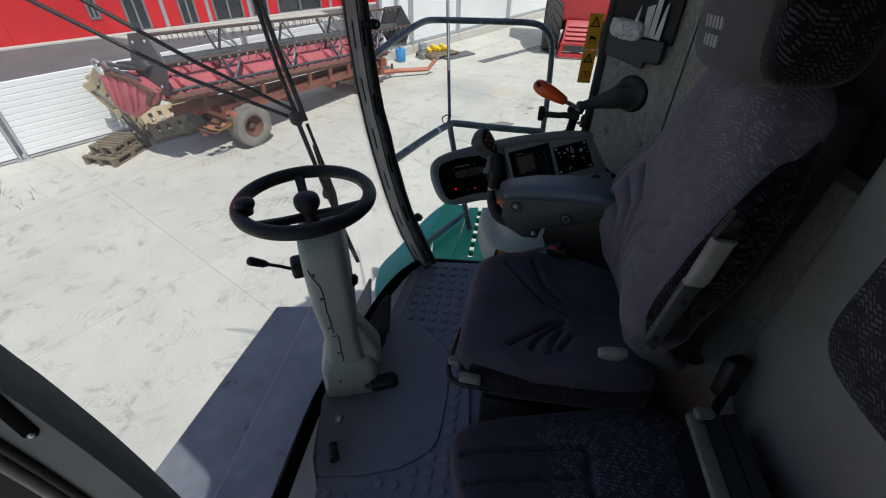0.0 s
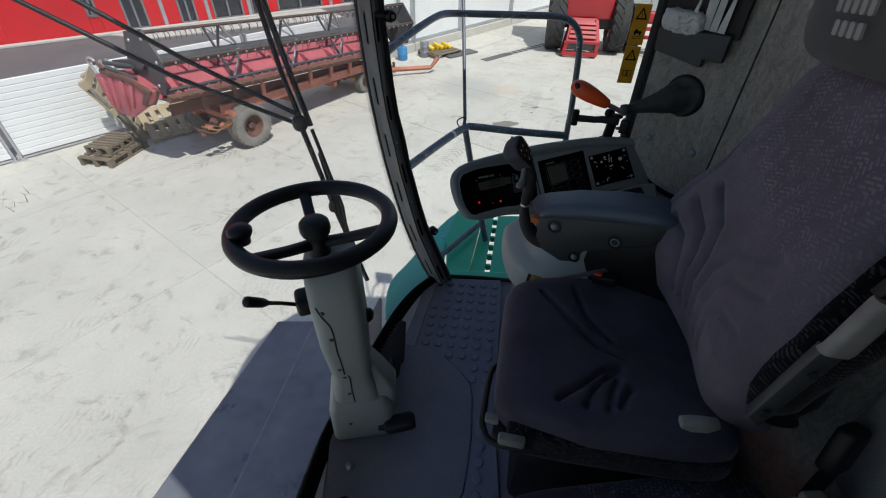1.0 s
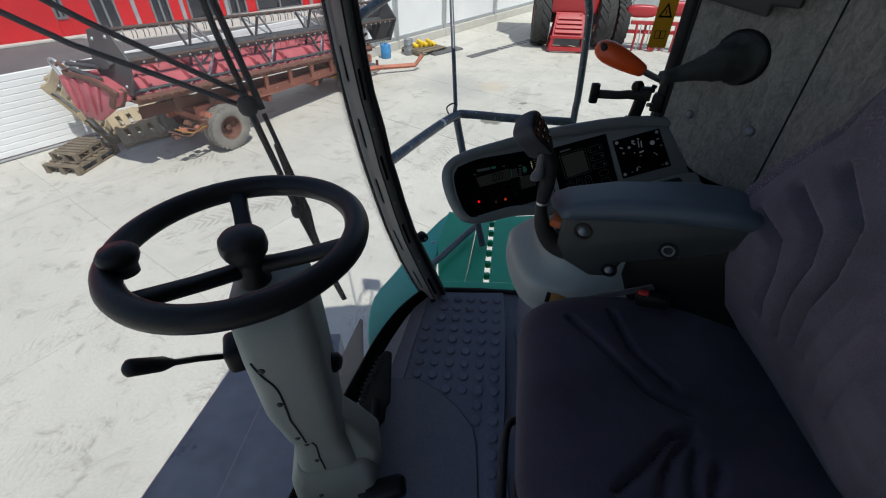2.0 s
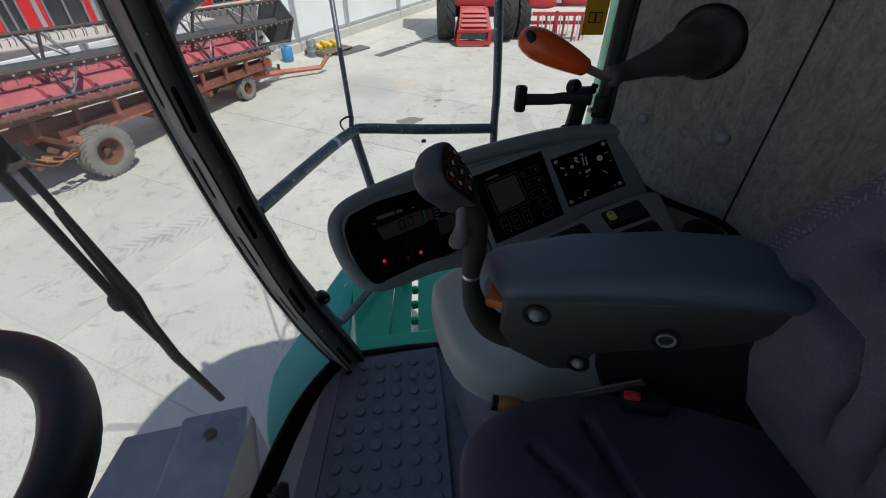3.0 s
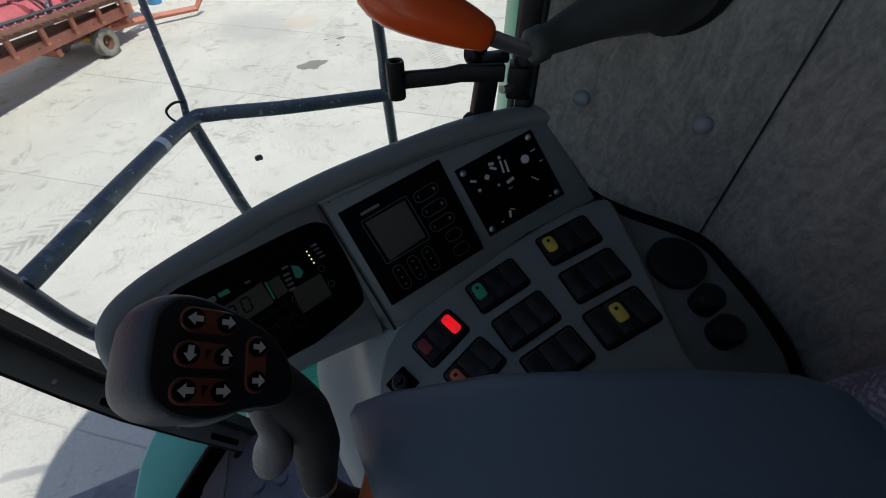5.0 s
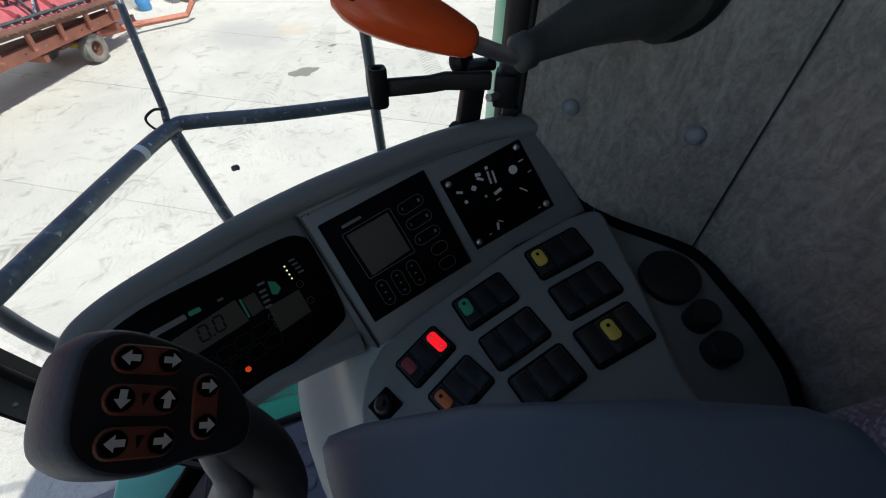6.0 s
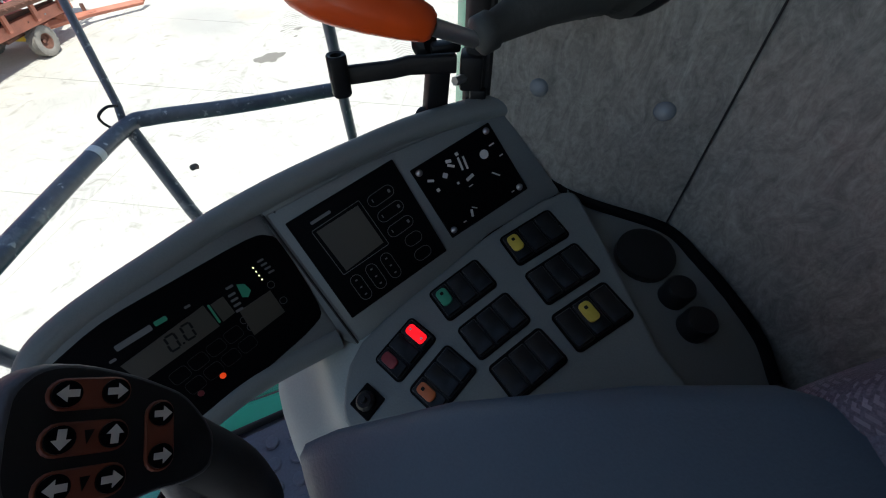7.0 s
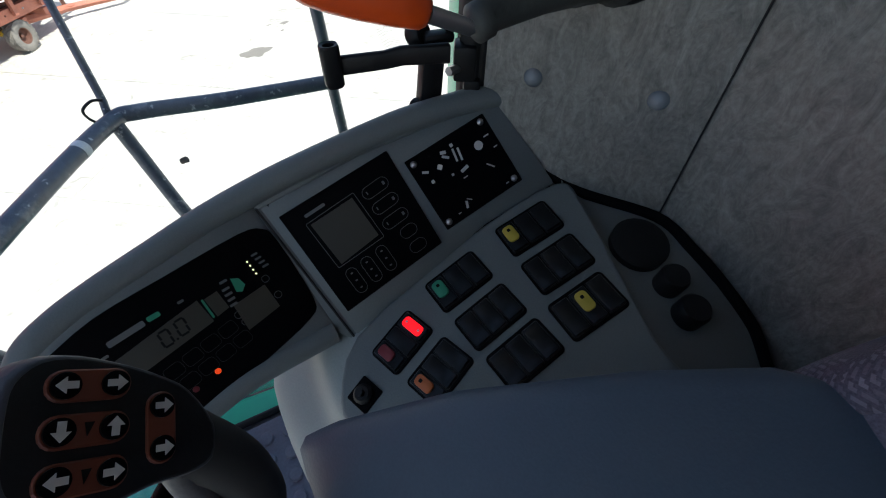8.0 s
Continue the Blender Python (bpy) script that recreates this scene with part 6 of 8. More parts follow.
    bank((0.0555, -0.0235), (0.073, 0.047), 2, (("swyellow", 0), B, B))
    bank((0.0525, 0.0340), (0.073, 0.048), 1, (B, B, B))
    bank((0.0465, 0.0925), (0.073, 0.050), 0, (B, ("swyellow", 0), B))
    bank((-0.0515, -0.0175), (0.073, 0.047), -4, (("swgreen", 0), B, B))
    bank((-0.0455, 0.0405), (0.073, 0.047), -5, (B, B, B))
    bank((-0.0395, 0.0965), (0.073, 0.048), -5, (B, B, B))
    bank((-0.1445, 0.0060), (0.066, 0.044), -18, (("swred", 0), B, ("redled", 1)))
    bank((-0.1250, 0.0600), (0.066, 0.047), -18, (("sworange", 0), B, B))
    part("key_plate", bevel(FB.pill((-0.209, 0.033), 0.030, 0.030, 0.002, -0.002, 0.0025, -20), 0.0008, 1), "gloss", t, "black ignition key plate")
    part("key_switch", lathe([(0.011, 0), (0.011, 0.006), (0.008, 0.009), (0.004, 0.009), (0.004, 0.016), (0, 0.016)], FB.at(-0.209, 0.033, 0.002), FB.n, 18), "black", t, "black ignition switch", 40)
    part("switch_mark", FB.pill((-0.182, 0.073), 0.009, 0.009, 0.001, -0.001, 0.0008, -20), "arrow", t)
    # side tail with blank round cover and two knobs
    inn = [V((0.546, 1.262, 2.768)), V((0.551, 1.237, 2.758)), V((0.543, 1.195, 2.749)), V((0.533, 1.145, 2.741)), V((0.513, 1.083, 2.730)), V((0.500, 1.03, 2.719)), V((0.495, 0.99, 2.710))]
    wall = [V((0.562, 1.288, 2.772)), V((0.583, 1.258, 2.756)), V((0.628, 1.186, 2.757)), V((0.628, 1.130, 2.751)), V((0.628, 1.085, 2.739)), V((0.626, 1.035, 2.719)), V((0.61, 0.995, 2.700))]
    bm = bmesh.new()
    for off in (V((0, 0, 0)),):
        up = [[bm.verts.new(p.lerp(w, k / 4) + V((0, 0, -0.004 * math.sin(math.pi * k / 4)))) for k in range(5)] for p, w in zip(inn, wall)]
    dn = [[bm.verts.new(v.co - V((0, 0, 0.05))) for v in row] for row in up]
    n = len(up)
    for i in range(n - 1):
        for k in range(4):
            bm.faces.new((up[i][k], up[i + 1][k], up[i + 1][k + 1], up[i][k + 1]))
            bm.faces.new((dn[i][k + 1], dn[i + 1][k + 1], dn[i + 1][k], dn[i][k]))
        bm.faces.new((up[i + 1][0], up[i][0], dn[i][0], dn[i + 1][0]))
        bm.faces.new((up[i][4], up[i + 1][4], dn[i + 1][4], dn[i][4]))
    for k in range(4):
        bm.faces.new((up[0][k], up[0][k + 1], dn[0][k + 1], dn[0][k]))
        bm.faces.new((up[n - 1][k + 1], up[n - 1][k], dn[n - 1][k], dn[n - 1][k + 1]))
    bmesh.ops.recalc_face_normals(bm, faces=bm.faces[:])
    part("tail_panel", bm, "console", t, "grey console tail", 60)
    tn = V((-0.12, -0.17, 0.975)).normalized()
    for (x, y, z), r in (((0.580, 1.168, 2.754), 0.0335), ((0.573, 1.114, 2.748), 0.0160), ((0.566, 1.078, 2.738), 0.0172)):
        part("round_cover" if r > 0.02 else "knob", lathe([(r, -0.02), (r, 0.004 if r > 0.02 else 0.012), (r * 0.85, 0.006 if r > 0.02 else 0.016), (r * 0.4, 0.006 if r > 0.02 else 0.0165), (0, 0.006 if r > 0.02 else 0.017)], (x, y, z), tn, 26), "black", t, "", 40)
    part("edge_gasket", tube(smooth_path([FA.at(0.136, -0.02, 0.0), FA.at(0.146, 0.04, -0.004), FA.at(0.149, 0.10, -0.010), V((0.575, 1.270, 2.762)), *[w + V((0.000, 0.000, 0.002)) for w in wall[2:]]], 6), 0.0068, 8), "gasket", t, "black edge gasket", 60)


build_console()


# ---------- arm rest and joystick ----------
AD = V((0.835, -0.55, 0.0)).normalized()    # along the arm rest, to its rear
AN = V((-0.55, -0.835, 0.0)).normalized()   # its seat side


def build_arm():
    t = thing("arm_rest", (0.3, 1.0, 2.70), "dark blue-grey padded arm rest on a grey box", "arm rest")
    o = V((0.206, 1.026, 0)) - AD * 0.044
    P = lambda s, w, z: o + AD * s - AN * w + UP * (z + 0.27 * s - 0.012)
    side = [(0.0, 2.828), (0.0, 2.765), (0.018, 2.727), (0.075, 2.694), (0.104, 2.698), (0.116, 2.706), (0.122, 2.733), (0.150, 2.742), (0.214, 2.757), (0.265, 2.775), (0.285, 2.80), (0.285, 2.835)]
    part("box", bevel(prism([P(s, 0.0, z) for s, z in side], -AN * 0.085), 0.008, 3), "armbody", t, "grey arm box", 40)
    # added black block: stands for the deep shade between arm, seat and wall
    part("bracket", bevel(prism([P(s, 0.012, z) for s, z in ((0.135, 2.752), (0.128, 2.70), (0.150, 2.645), (0.20, 2.585), (0.40, 2.53), (0.40, 2.80), (0.27, 2.80), (0.214, 2.765))], -AN * 0.05), 0.006), "black", t, "added black block for the deep shade under the arm", 40)
    rings = []
    for s, w0, w1, z0, z1 in ((0.001, 0.010, 0.056, 2.824, 2.832), (0.003, 0.000, 0.070, 2.822, 2.840), (0.009, -0.005, 0.077, 2.821, 2.847), (0.018, -0.006, 0.080, 2.820, 2.853), (0.03, -0.006, 0.084, 2.820, 2.858), (0.09, -0.006, 0.096, 2.822, 2.867), (0.17, -0.006, 0.100, 2.822, 2.867), (0.24, -0.006, 0.098, 2.822, 2.859), (0.285, -0.004, 0.085, 2.820, 2.844), (0.300, 0.012, 0.070, 2.824, 2.832)):
        cw, cz, w, h = (w0 + w1) / 2, (z0 + z1) / 2, w1 - w0, z1 - z0
        skew = 0.060 * max(0.0, 1 - max(s, 0) / 0.16)
        rings.append([P(s - skew * max(0.0, cw + x) / 0.09, cw + x, cz + y) for x, y in rrect(w, h, min(w, h) * 0.48, 5)])
    part("pad", loft(rings), "armpad", t, "", 60)
    for (x, y, z), r in (((0.206, 1.026, 2.801), 0.012), ((0.326, 0.947, 2.814), 0.011), ((0.261, 0.995, 2.734), 0.010)):
        c = V((x, y, z))
        c = c + AN * ((V((0.206, 1.026, 0)) - c).dot(AN) + 0.001)
        h = part("screw_well", lathe([(r * 1.45, -0.004), (r * 1.45, 0.0012), (r * 1.1, 0.0012), (r * 1.0, -0.002), (0, -0.002)], c, AN, 20), "black", t, "", 40)
        if x > 0.3:   # its cap is lost
            part("screw_ring", lathe([(r * 0.95, 0.0), (r * 0.95, 0.0022), (r * 0.78, 0.0026), (r * 0.70, 0.0)], c, AN, 24, caps=False), "screw", h, "empty ring, cap lost", 60)
        else:
            screw("screw_cap", c + AN * 0.001, AN, r * 0.74, "screw", h)
    part("front_block", bevel(box(P(-0.006, 0.036, 2.803), (0.036, 0.054, 0.018), Matrix.Rotation(math.atan2(AD.y, AD.x), 3, "Z")), 0.006), "sworange", t, "dull orange-red block", 40)
    # levers under the arm
    l = thing("height_lever", (0.18, 1.0, 2.64), "grimy yellow lever knob on the seat frame", "lever")
    part("knob", lathe([(0.0, -0.022), (0.010, -0.020), (0.013, -0.008), (0.013, 0.012), (0.009, 0.020), (0, 0.022)], (0.182, 1.006, 2.640), (0.8, -0.35, -0.1), 16), "brass", l, "", 50)
    part("cap", lathe([(0.011, 0.0), (0.011, 0.008), (0, 0.009)], (0.166, 1.013, 2.642), (-0.8, 0.35, 0.1), 14), "black", l, "", 50)
    part("rod", tube([(0.195, 1.0, 2.645), (0.30, 0.965, 2.635)], 0.006, 8), "black", l, "", 60)
    r = thing("arm_strap", (0.28, 0.97, 2.70), "thin steel link under the arm rest", "link")
    part("link", bevel(prism([(0.225, 1.000, 2.655), (0.235, 0.995, 2.648), (0.335, 0.950, 2.722), (0.328, 0.955, 2.730)], AN * 0.004), 0.001, 1), "darkmetal", r)
    b = thing("belt_catch", (0.30, 0.94, 2.73), "seat belt catch with a red button", "belt buckle")
    part("body", bevel(box((0.322, 0.930, 2.713), (0.056, 0.022, 0.026), pose(0, 0, 0, 0, -12, -30)), 0.006), "black", b, "", 40)
    part("button", bevel(box((0.307, 0.938, 2.722), (0.020, 0.012, 0.011), pose(0, 0, 0, 0, -12, -30)), 0.004), "beltred", b, "", 40)


build_arm()


def build_joystick():
    t = thing("joystick", (0.16, 1.09, 2.77), "black joystick grip with orange and white arrow keys", "joystick")
    n, u = V((0.71, -0.48, 0.53)), V((0.53, -0.14, -0.84))
    f = Face((0.123, 1.129, 2.976), n, u)     # origin at the first key of the top row
    sgn = 1 if f.v.dot(V((-0.33, -0.89, -0.36))) > 0 else -1
    at = lambda a, b, w=0.0: f.at(a, sgn * b, w)
    head = [(-0.016, 0.001), (-0.0147, 0.011), (-0.012, 0.021), (-0.0085, 0.031), (-0.003, 0.0378), (0.0076, 0.0415), (0.020, 0.0405), (0.030, 0.0368), (0.043, 0.0298), (0.056, 0.0255), (0.066, 0.018), (0.063, 0.004), (0.047, -0.0085), (0.034, -0.0118), (0.019, -0.0132), (0.001, -0.0125), (-0.011, -0.008)]
    head = [(p.x, p.y) for p in closed_curve([(*q, 0) for q in head], 3)]
    cx, cy = 0.022, 0.014
    ring = lambda w, k, d=0.0: [at(cx + (a - cx) * k - d, cy + (b - cy) * k, w) for a, b in head]
    part("grip_shell", loft([ring(-0.0006, 0.955), ring(-0.0022, 0.990), ring(-0.006, 1.008, 0.001), ring(-0.014, 1.02, 0.0015), ring(-0.026, 1.01, 0.001), ring(-0.036, 0.96), ring(-0.043, 0.84), ring(-0.046, 0.6)]), "gripgrey", t, "worn dark grey grip shell", 60)
    part("grip_face", loft([ring(-0.002, 0.93), ring(0.0, 0.93), ring(0.0004, 0.90)]), "black", t, "flat black key face", 30)
    rings = []
    for c, r in ((at(0.030, 0.012, -0.022), 0.019), (at(0.048, 0.010, -0.018), 0.0180), (at(0.066, 0.012, -0.016), 0.0150), (V((0.1495, 1.1090, 2.894)), 0.0140), (V((0.1500, 1.1062, 2.873)), 0.0140), (V((0.1480, 1.1025, 2.854)), 0.0150), (V((0.1435, 1.0955, 2.836)), 0.0130), (V((0.1412, 1.0905, 2.822)), 0.0110), (V((0.1415, 1.0870, 2.802)), 0.0120), (V((0.148, 1.0800, 2.774)), 0.0165), (V((0.166, 1.0725, 2.745)), 0.020), (V((0.190, 1.062, 2.734)), 0.022), (V((0.23, 1.045, 2.733)), 0.022)):
        rings.append((c, r))
    part("stem", tube(smooth_path([c for c, _ in rings], 4), [float(np.interp(i / 4, range(len(rings)), [r for _, r in rings])) for i in range((len(rings) - 1) * 4 + 1)], 18), "seal", t, "black stem in a rubber boot", 60)
    # saddle for the heel of the thumb, flared at its foot
    rings = []
    for c, wide, thick in ((V((0.1330, 1.1135, 2.924)), 0.0060, 0.005), (V((0.1325, 1.1125, 2.917)), 0.0095, 0.0075), (V((0.1320, 1.1105, 2.907)), 0.0100, 0.0080), (V((0.1318, 1.1090, 2.897)), 0.0100, 0.0080), (V((0.1312, 1.1070, 2.889)), 0.0108, 0.0086), (V((0.1290, 1.1042, 2.883)), 0.0125, 0.0105), (V((0.1266, 1.1015, 2.878)), 0.0138, 0.0125), (V((0.1258, 1.0995, 2.874)), 0.0138, 0.0128), (V((0.1262, 1.0985, 2.8722)), 0.0130, 0.0118)):
        out, side = V((-0.86, 0.35, -0.25)).normalized(), V((0.35, 0.90, 0.0)).normalized()
        rings.append([c + side * (wide * math.cos(q)) + out * (thick * math.sin(q)) for q in (2 * math.pi * i / 24 for i in range(24))])
    part("palm_rest", loft(rings), "palmgrey", t, "grey moulded palm rest", 60)
    part("collar", lathe([(0.0110, -0.003), (0.0118, 0.0), (0.0110, 0.003)], (0.1412, 1.0905, 2.823), UP, 16), "steel", t, "bright steel collar", 60)
    # key pads: three rows of two, and one upright pair
    for i, ends in enumerate((((0.0, 0.0), (0.0155, -0.0042)), ((0.0035, 0.0153), (0.0199, 0.0112)), ((0.0076, 0.0306), (0.0242, 0.0264)), ((0.0353, 0.0010), (0.0402, 0.0168)))):
        keypad(t, f, sgn, ends, i)


ARROWS = ((165, -15), (77, -103), (165, -15), (-15, -15))


def keypad(t, f, sgn, ends, i):
    (a, b), (c, d) = ends
    mid, ln = ((a + c) / 2, (b + d) / 2), math.hypot(c - a, d - b)
    ang = math.degrees(math.atan2((d - b) * sgn, c - a))
    pad = part("key_pad", bevel(f.pill((mid[0], sgn * mid[1]), ln + 0.0118, 0.0118, 0.0056, -0.001, 0.0014, ang), 0.0006, 1), "button", t, "orange key pad")
    for (x, y), turn in zip(ends, ARROWS[i]):
        part("key", lathe([(0.0048, 0), (0.0048, 0.0012), (0.0042, 0.0017), (0, 0.0018)], f.at(x, sgn * y, 0.0014), f.n, 18), "gloss", pad, "round black key", 40)
        q = radians(turn)
        arrow = [(-0.0034, -0.0013), (0.0002, -0.0013), (0.0002, -0.0030), (0.0036, 0.0), (0.0002, 0.0030), (0.0002, 0.0013), (-0.0034, 0.0013)]
        part("arrow", f.plate([(x + p * math.cos(q) - r * math.sin(q), sgn * y + p * math.sin(q) + r * math.cos(q)) for p, r in arrow], 0.0029, 0.0036), "arrow", pad, "white arrow")
    if i in (1, 2):
        part("wedge", f.plate([(mid[0] - 0.0016, sgn * mid[1] - 0.0022), (mid[0] + 0.0014, sgn * mid[1] - 0.0030), (mid[0] + 0.0006, sgn * mid[1] + 0.0022)], 0.0013, 0.0019), "ink", pad)


build_joystick()


# ---------- things on the corner panel ----------
def build_wall_things():
    t = thing("gear_lever", (0.563, 1.30, 3.03), "orange-red handled lever in a dark rubber boot", "lever")
    tip, end, neck, base = V((0.283, 1.334, 3.042)), V((0.372, 1.293, 3.004)), V((0.405, 1.288, 2.990)), V((0.566, 1.290, 3.030))
    d = (end - tip)
    pts = [tip - d * 0.06, tip - d * 0.02, tip + d * 0.07, tip + d * 0.20, tip + d * 0.34, tip + d * 0.55, tip + d * 0.8, tip + d * 0.96, end]
    part("grip", tube(pts, [0.005, 0.0135, 0.0190, 0.0222, 0.0222, 0.0202, 0.0162, 0.0125, 0.009], 24), "handle", t, "", 60)
    part("shaft", tube([end, neck, neck + (base - neck) * 0.2], 0.0065, 10), "steel", t, "dull steel shaft", 60)
    part("end_cap", superell(tip + d * 0.10 + V((-0.005, -0.0125, 0.004)), (d, V((0, 0, 1)), V((0, 1, 0))), (0.0085, 0.0115, 0.0075), (0.8, 0.8), (16, 10)), "black", t, "black shift diagram cap", 60)
    ax = (neck - base).normalized()
    prof = [(neck + (base - neck) * k, r) for k, r in ((0.01, 0.0100), (0.03, 0.0150), (0.10, 0.0150), (0.115, 0.0125), (0.25, 0.0158), (0.40, 0.0195), (0.52, 0.0235), (0.62, 0.0285), (0.68, 0.0335), (0.73, 0.0300), (0.79, 0.0375), (0.84, 0.0345), (0.90, 0.0430), (0.95, 0.0480))]
    rings = []
    for k, (c, r) in enumerate(prof):
        turn = min(1.0, max(0.0, (k - 6) / 5))
        nn = (ax * (1 - turn) - E_OUT * turn).normalized()
        a = nn.cross(UP).normalized()
        b = nn.cross(a)
        fold = 0.0 if k < 6 else 0.10
        rings.append([c + r * (1 + fold * math.sin(5 * q + 0.9 * k) * math.sin(q + 0.6)) * (math.cos(q) * a + math.sin(q) * b) for q in (2 * math.pi * i / 40 for i in range(40))])
    bm = bmesh.new()
    loft(rings, bm)
    part("boot", bm, "boot", t, "dark rubber boot with folds", 60)
    part("boot_flange", lathe([(0.0525, -0.004), (0.0535, 0.002), (0.0515, 0.006), (0.047, 0.009), (0.0, 0.009)], V((0.564, 1.292, 3.03)), -E_OUT, 28), "black", t, "round black flange", 40)

    c = thing("crank_bracket", (0.46, 1.42, 2.86), "black steel hinge arm on the window frame", "bracket")
    T = V((0.342, 1.450, 2.909))
    fw = V((0.15, 1, 0)).normalized()
    sd = V((1, -0.15, 0)).normalized()
    ring = lambda w, h, z: [T + sd * x + fw * y + UP * z for x, y in rrect(w, h, 0.006, 3)]
    part("socket", bevel(loft([ring(0.018, 0.016, -0.025), ring(0.021, 0.018, -0.022), ring(0.021, 0.018, 0.019), ring(0.019, 0.016, 0.021), ring(0.013, 0.010, 0.020), ring(0.012, 0.009, -0.004)]), 0.0006, 1), "black", c, "hollow square socket", 30)
    line = ((T + V((0.009, 0, -0.004)), 0.021), (T + V((0.056, -0.016, -0.002)), 0.020), (T + V((0.072, -0.026, 0.003)), 0.021), (T + V((0.116, -0.052, 0.006)), 0.022))
    part("arm", bevel(loft([[p + V((0, 0, z)) + fw * y for y, z in rrect(0.009, h, 0.003, 2)] for p, h in line]), 0.001, 1), "black", c, "", 40)
    Pv = V((0.440, 1.425, 2.915))
    part("knob", lathe([(0, 0.010), (0.012, 0.010), (0.0145, 0.007), (0.0145, -0.005), (0.012, -0.008), (0, -0.008)], Pv + V((0.0, 0.012, 0.010)), (0.4, -0.8, 0.3), 20), "black", c, "round black knob", 40)
    part("clamp", bevel(box(Pv + V((0.018, -0.004, 0.009)), (0.034, 0.018, 0.012), pose(0, 0, 0, 0, -4, -20)), 0.004, 2), "black", c, "", 40)
    part("wing_nut", bevel(box(Pv + V((0.030, -0.010, 0.018)), (0.012, 0.008, 0.007), pose(0, 0, 0, 0, 12, -20)), 0.002), "black", c)
    part("post", bevel(prism([Pv + V((-0.008, -0.016, -0.008)), Pv + V((0.018, -0.020, -0.008)), Pv + V((0.006, -0.026, -0.10)), Pv + V((-0.022, -0.022, -0.10))], (0.003, 0.018, 0)), 0.003), "black", c, "", 40)
    part("roller", lathe([(0, 0.006), (0.009, 0.006), (0.010, 0.003), (0.010, -0.006), (0, -0.006)], Pv + V((-0.016, -0.014, -0.062)), (0.3, -0.9, 0.0), 16), "black", c, "", 40)
    part("hinge_plate", bevel(box((0.482, 1.402, 2.900), (0.026, 0.030, 0.040), pose(0, 0, 0, 0, 0, -35)), 0.004), "black", c, "", 40)
    part("hinge_plate", bevel(box((0.489, 1.396, 2.872), (0.020, 0.026, 0.020), pose(0, 0, 0, 0, 0, -35)), 0.004), "black", c, "", 40)
    part("bolt", lathe([(0.0052, -0.010), (0.0052, 0.008), (0, 0.008)], (0.461, 1.394, 2.897), (-0.9, -0.3, 0.1), 6), "steel", c)

    k = thing("warning_sticker", (0.455, 1.46, 3.01), "yellow warning sticker with black triangles on the glass", "sticker")
    f = Face((0.446, 1.4585, 3.008), (-0.137, -0.99, 0.0), (0.99, -0.137, 0.0))
    for i in range(2):
        h0 = 0.002 + i * 0.104
        s = part("sheet", f.plate([(0.0, -h0), (0.041, -h0), (0.041, -h0 - 0.100), (0.0, -h0 - 0.100)], 0.0005, 0.0020), "sticker", k, "yellow sticker sheet")
        y = -h0 - 0.075
        tri = [(0.0205, y - 0.018), (0.036, y + 0.012), (0.005, y + 0.012)]
        tr2 = [(0.0205, y - 0.011), (0.030, y + 0.008), (0.011, y + 0.008)]
        bm = bmesh.new()
        for q in range(3):
            r = (q + 1) % 3
            prism([f.at(*tri[q], 0.0021), f.at(*tri[r], 0.0021), f.at(*tr2[r], 0.0021), f.at(*tr2[q], 0.0021)], f.n * 0.0006, bm)
        part("triangle", bm, "ink", s)
        part("exclamation", f.pill((0.0205, y + 0.001), 0.002, 0.010, 0.001, 0.0021, 0.0027), "ink", s)
        y = -h0 - 0.028
        if i:
            part("pictogram", f.pill((0.0205, y - 0.004), 0.020, 0.006, 0.002, 0.0021, 0.0027), "ink", s, "printed vehicle")
            part("pictogram", f.pill((0.0165, y - 0.008), 0.008, 0.006, 0.001, 0.0021, 0.0027), "ink", s)
            for x in (0.014, 0.027):
                part("pictogram", f.pill((x, y + 0.001), 0.005, 0.005, 0.0024, 0.0021, 0.0028), "ink", s)
            loop_line(f, (0.0205, y + 0.009), 0.022, 0.007, 0.002, 0, 0.0027, 0.0012, "ink", s, "pictogram")
        else:
            for x in (0.0145, 0.0265):
                loop_line(f, (x, y), 0.0120, 0.017, 0.001, 0, 0.0027, 0.0014, "ink", s, "pictogram", "printed open book")

    p = thing("door_pocket", (0.56, 1.29, 3.15), "grey wall pocket stuffed with a pale plastic bag", "wall pocket")
    g = Face((0.545, 1.313, 3.16), -E_OUT, (0.565, -0.825, 0.0))
    part("pocket_front", bevel(g.plate([(-0.080, -0.02), (0.10, -0.03), (0.10, 0.030), (0.055, 0.030), (0.055, 0.050), (-0.075, 0.035)], 0.012, 0.030), 0.005), "armbody", p, "grey pocket front", 40)
    part("pocket_back", bevel(g.plate([(-0.085, -0.16), (0.11, -0.16), (0.11, -0.02), (-0.085, -0.01)], 0.001, 0.014), 0.004), "black", p, "dark pocket lining", 40)
    b = thing("plastic_bag", (0.53, 1.32, 3.19), "crumpled pale plastic bag in the wall pocket", "bag")
    def crumple(a, bb, h):
        q = noise.noise(V((a * 3.1, bb * 3.1, h * 3.1 + 5))) + 0.5 * noise.noise(V((a * 8, bb * 8, h * 8)))
        return (0.006 * q, 0.006 * q, 0.006 * q)
    part("bag_sheet", superell(g.at(-0.025, -0.040, 0.020), (g.u, g.v, g.n), (0.052, 0.024, 0.018), (0.5, 0.6), (56, 30), crumple), "bag", b, "", 30)
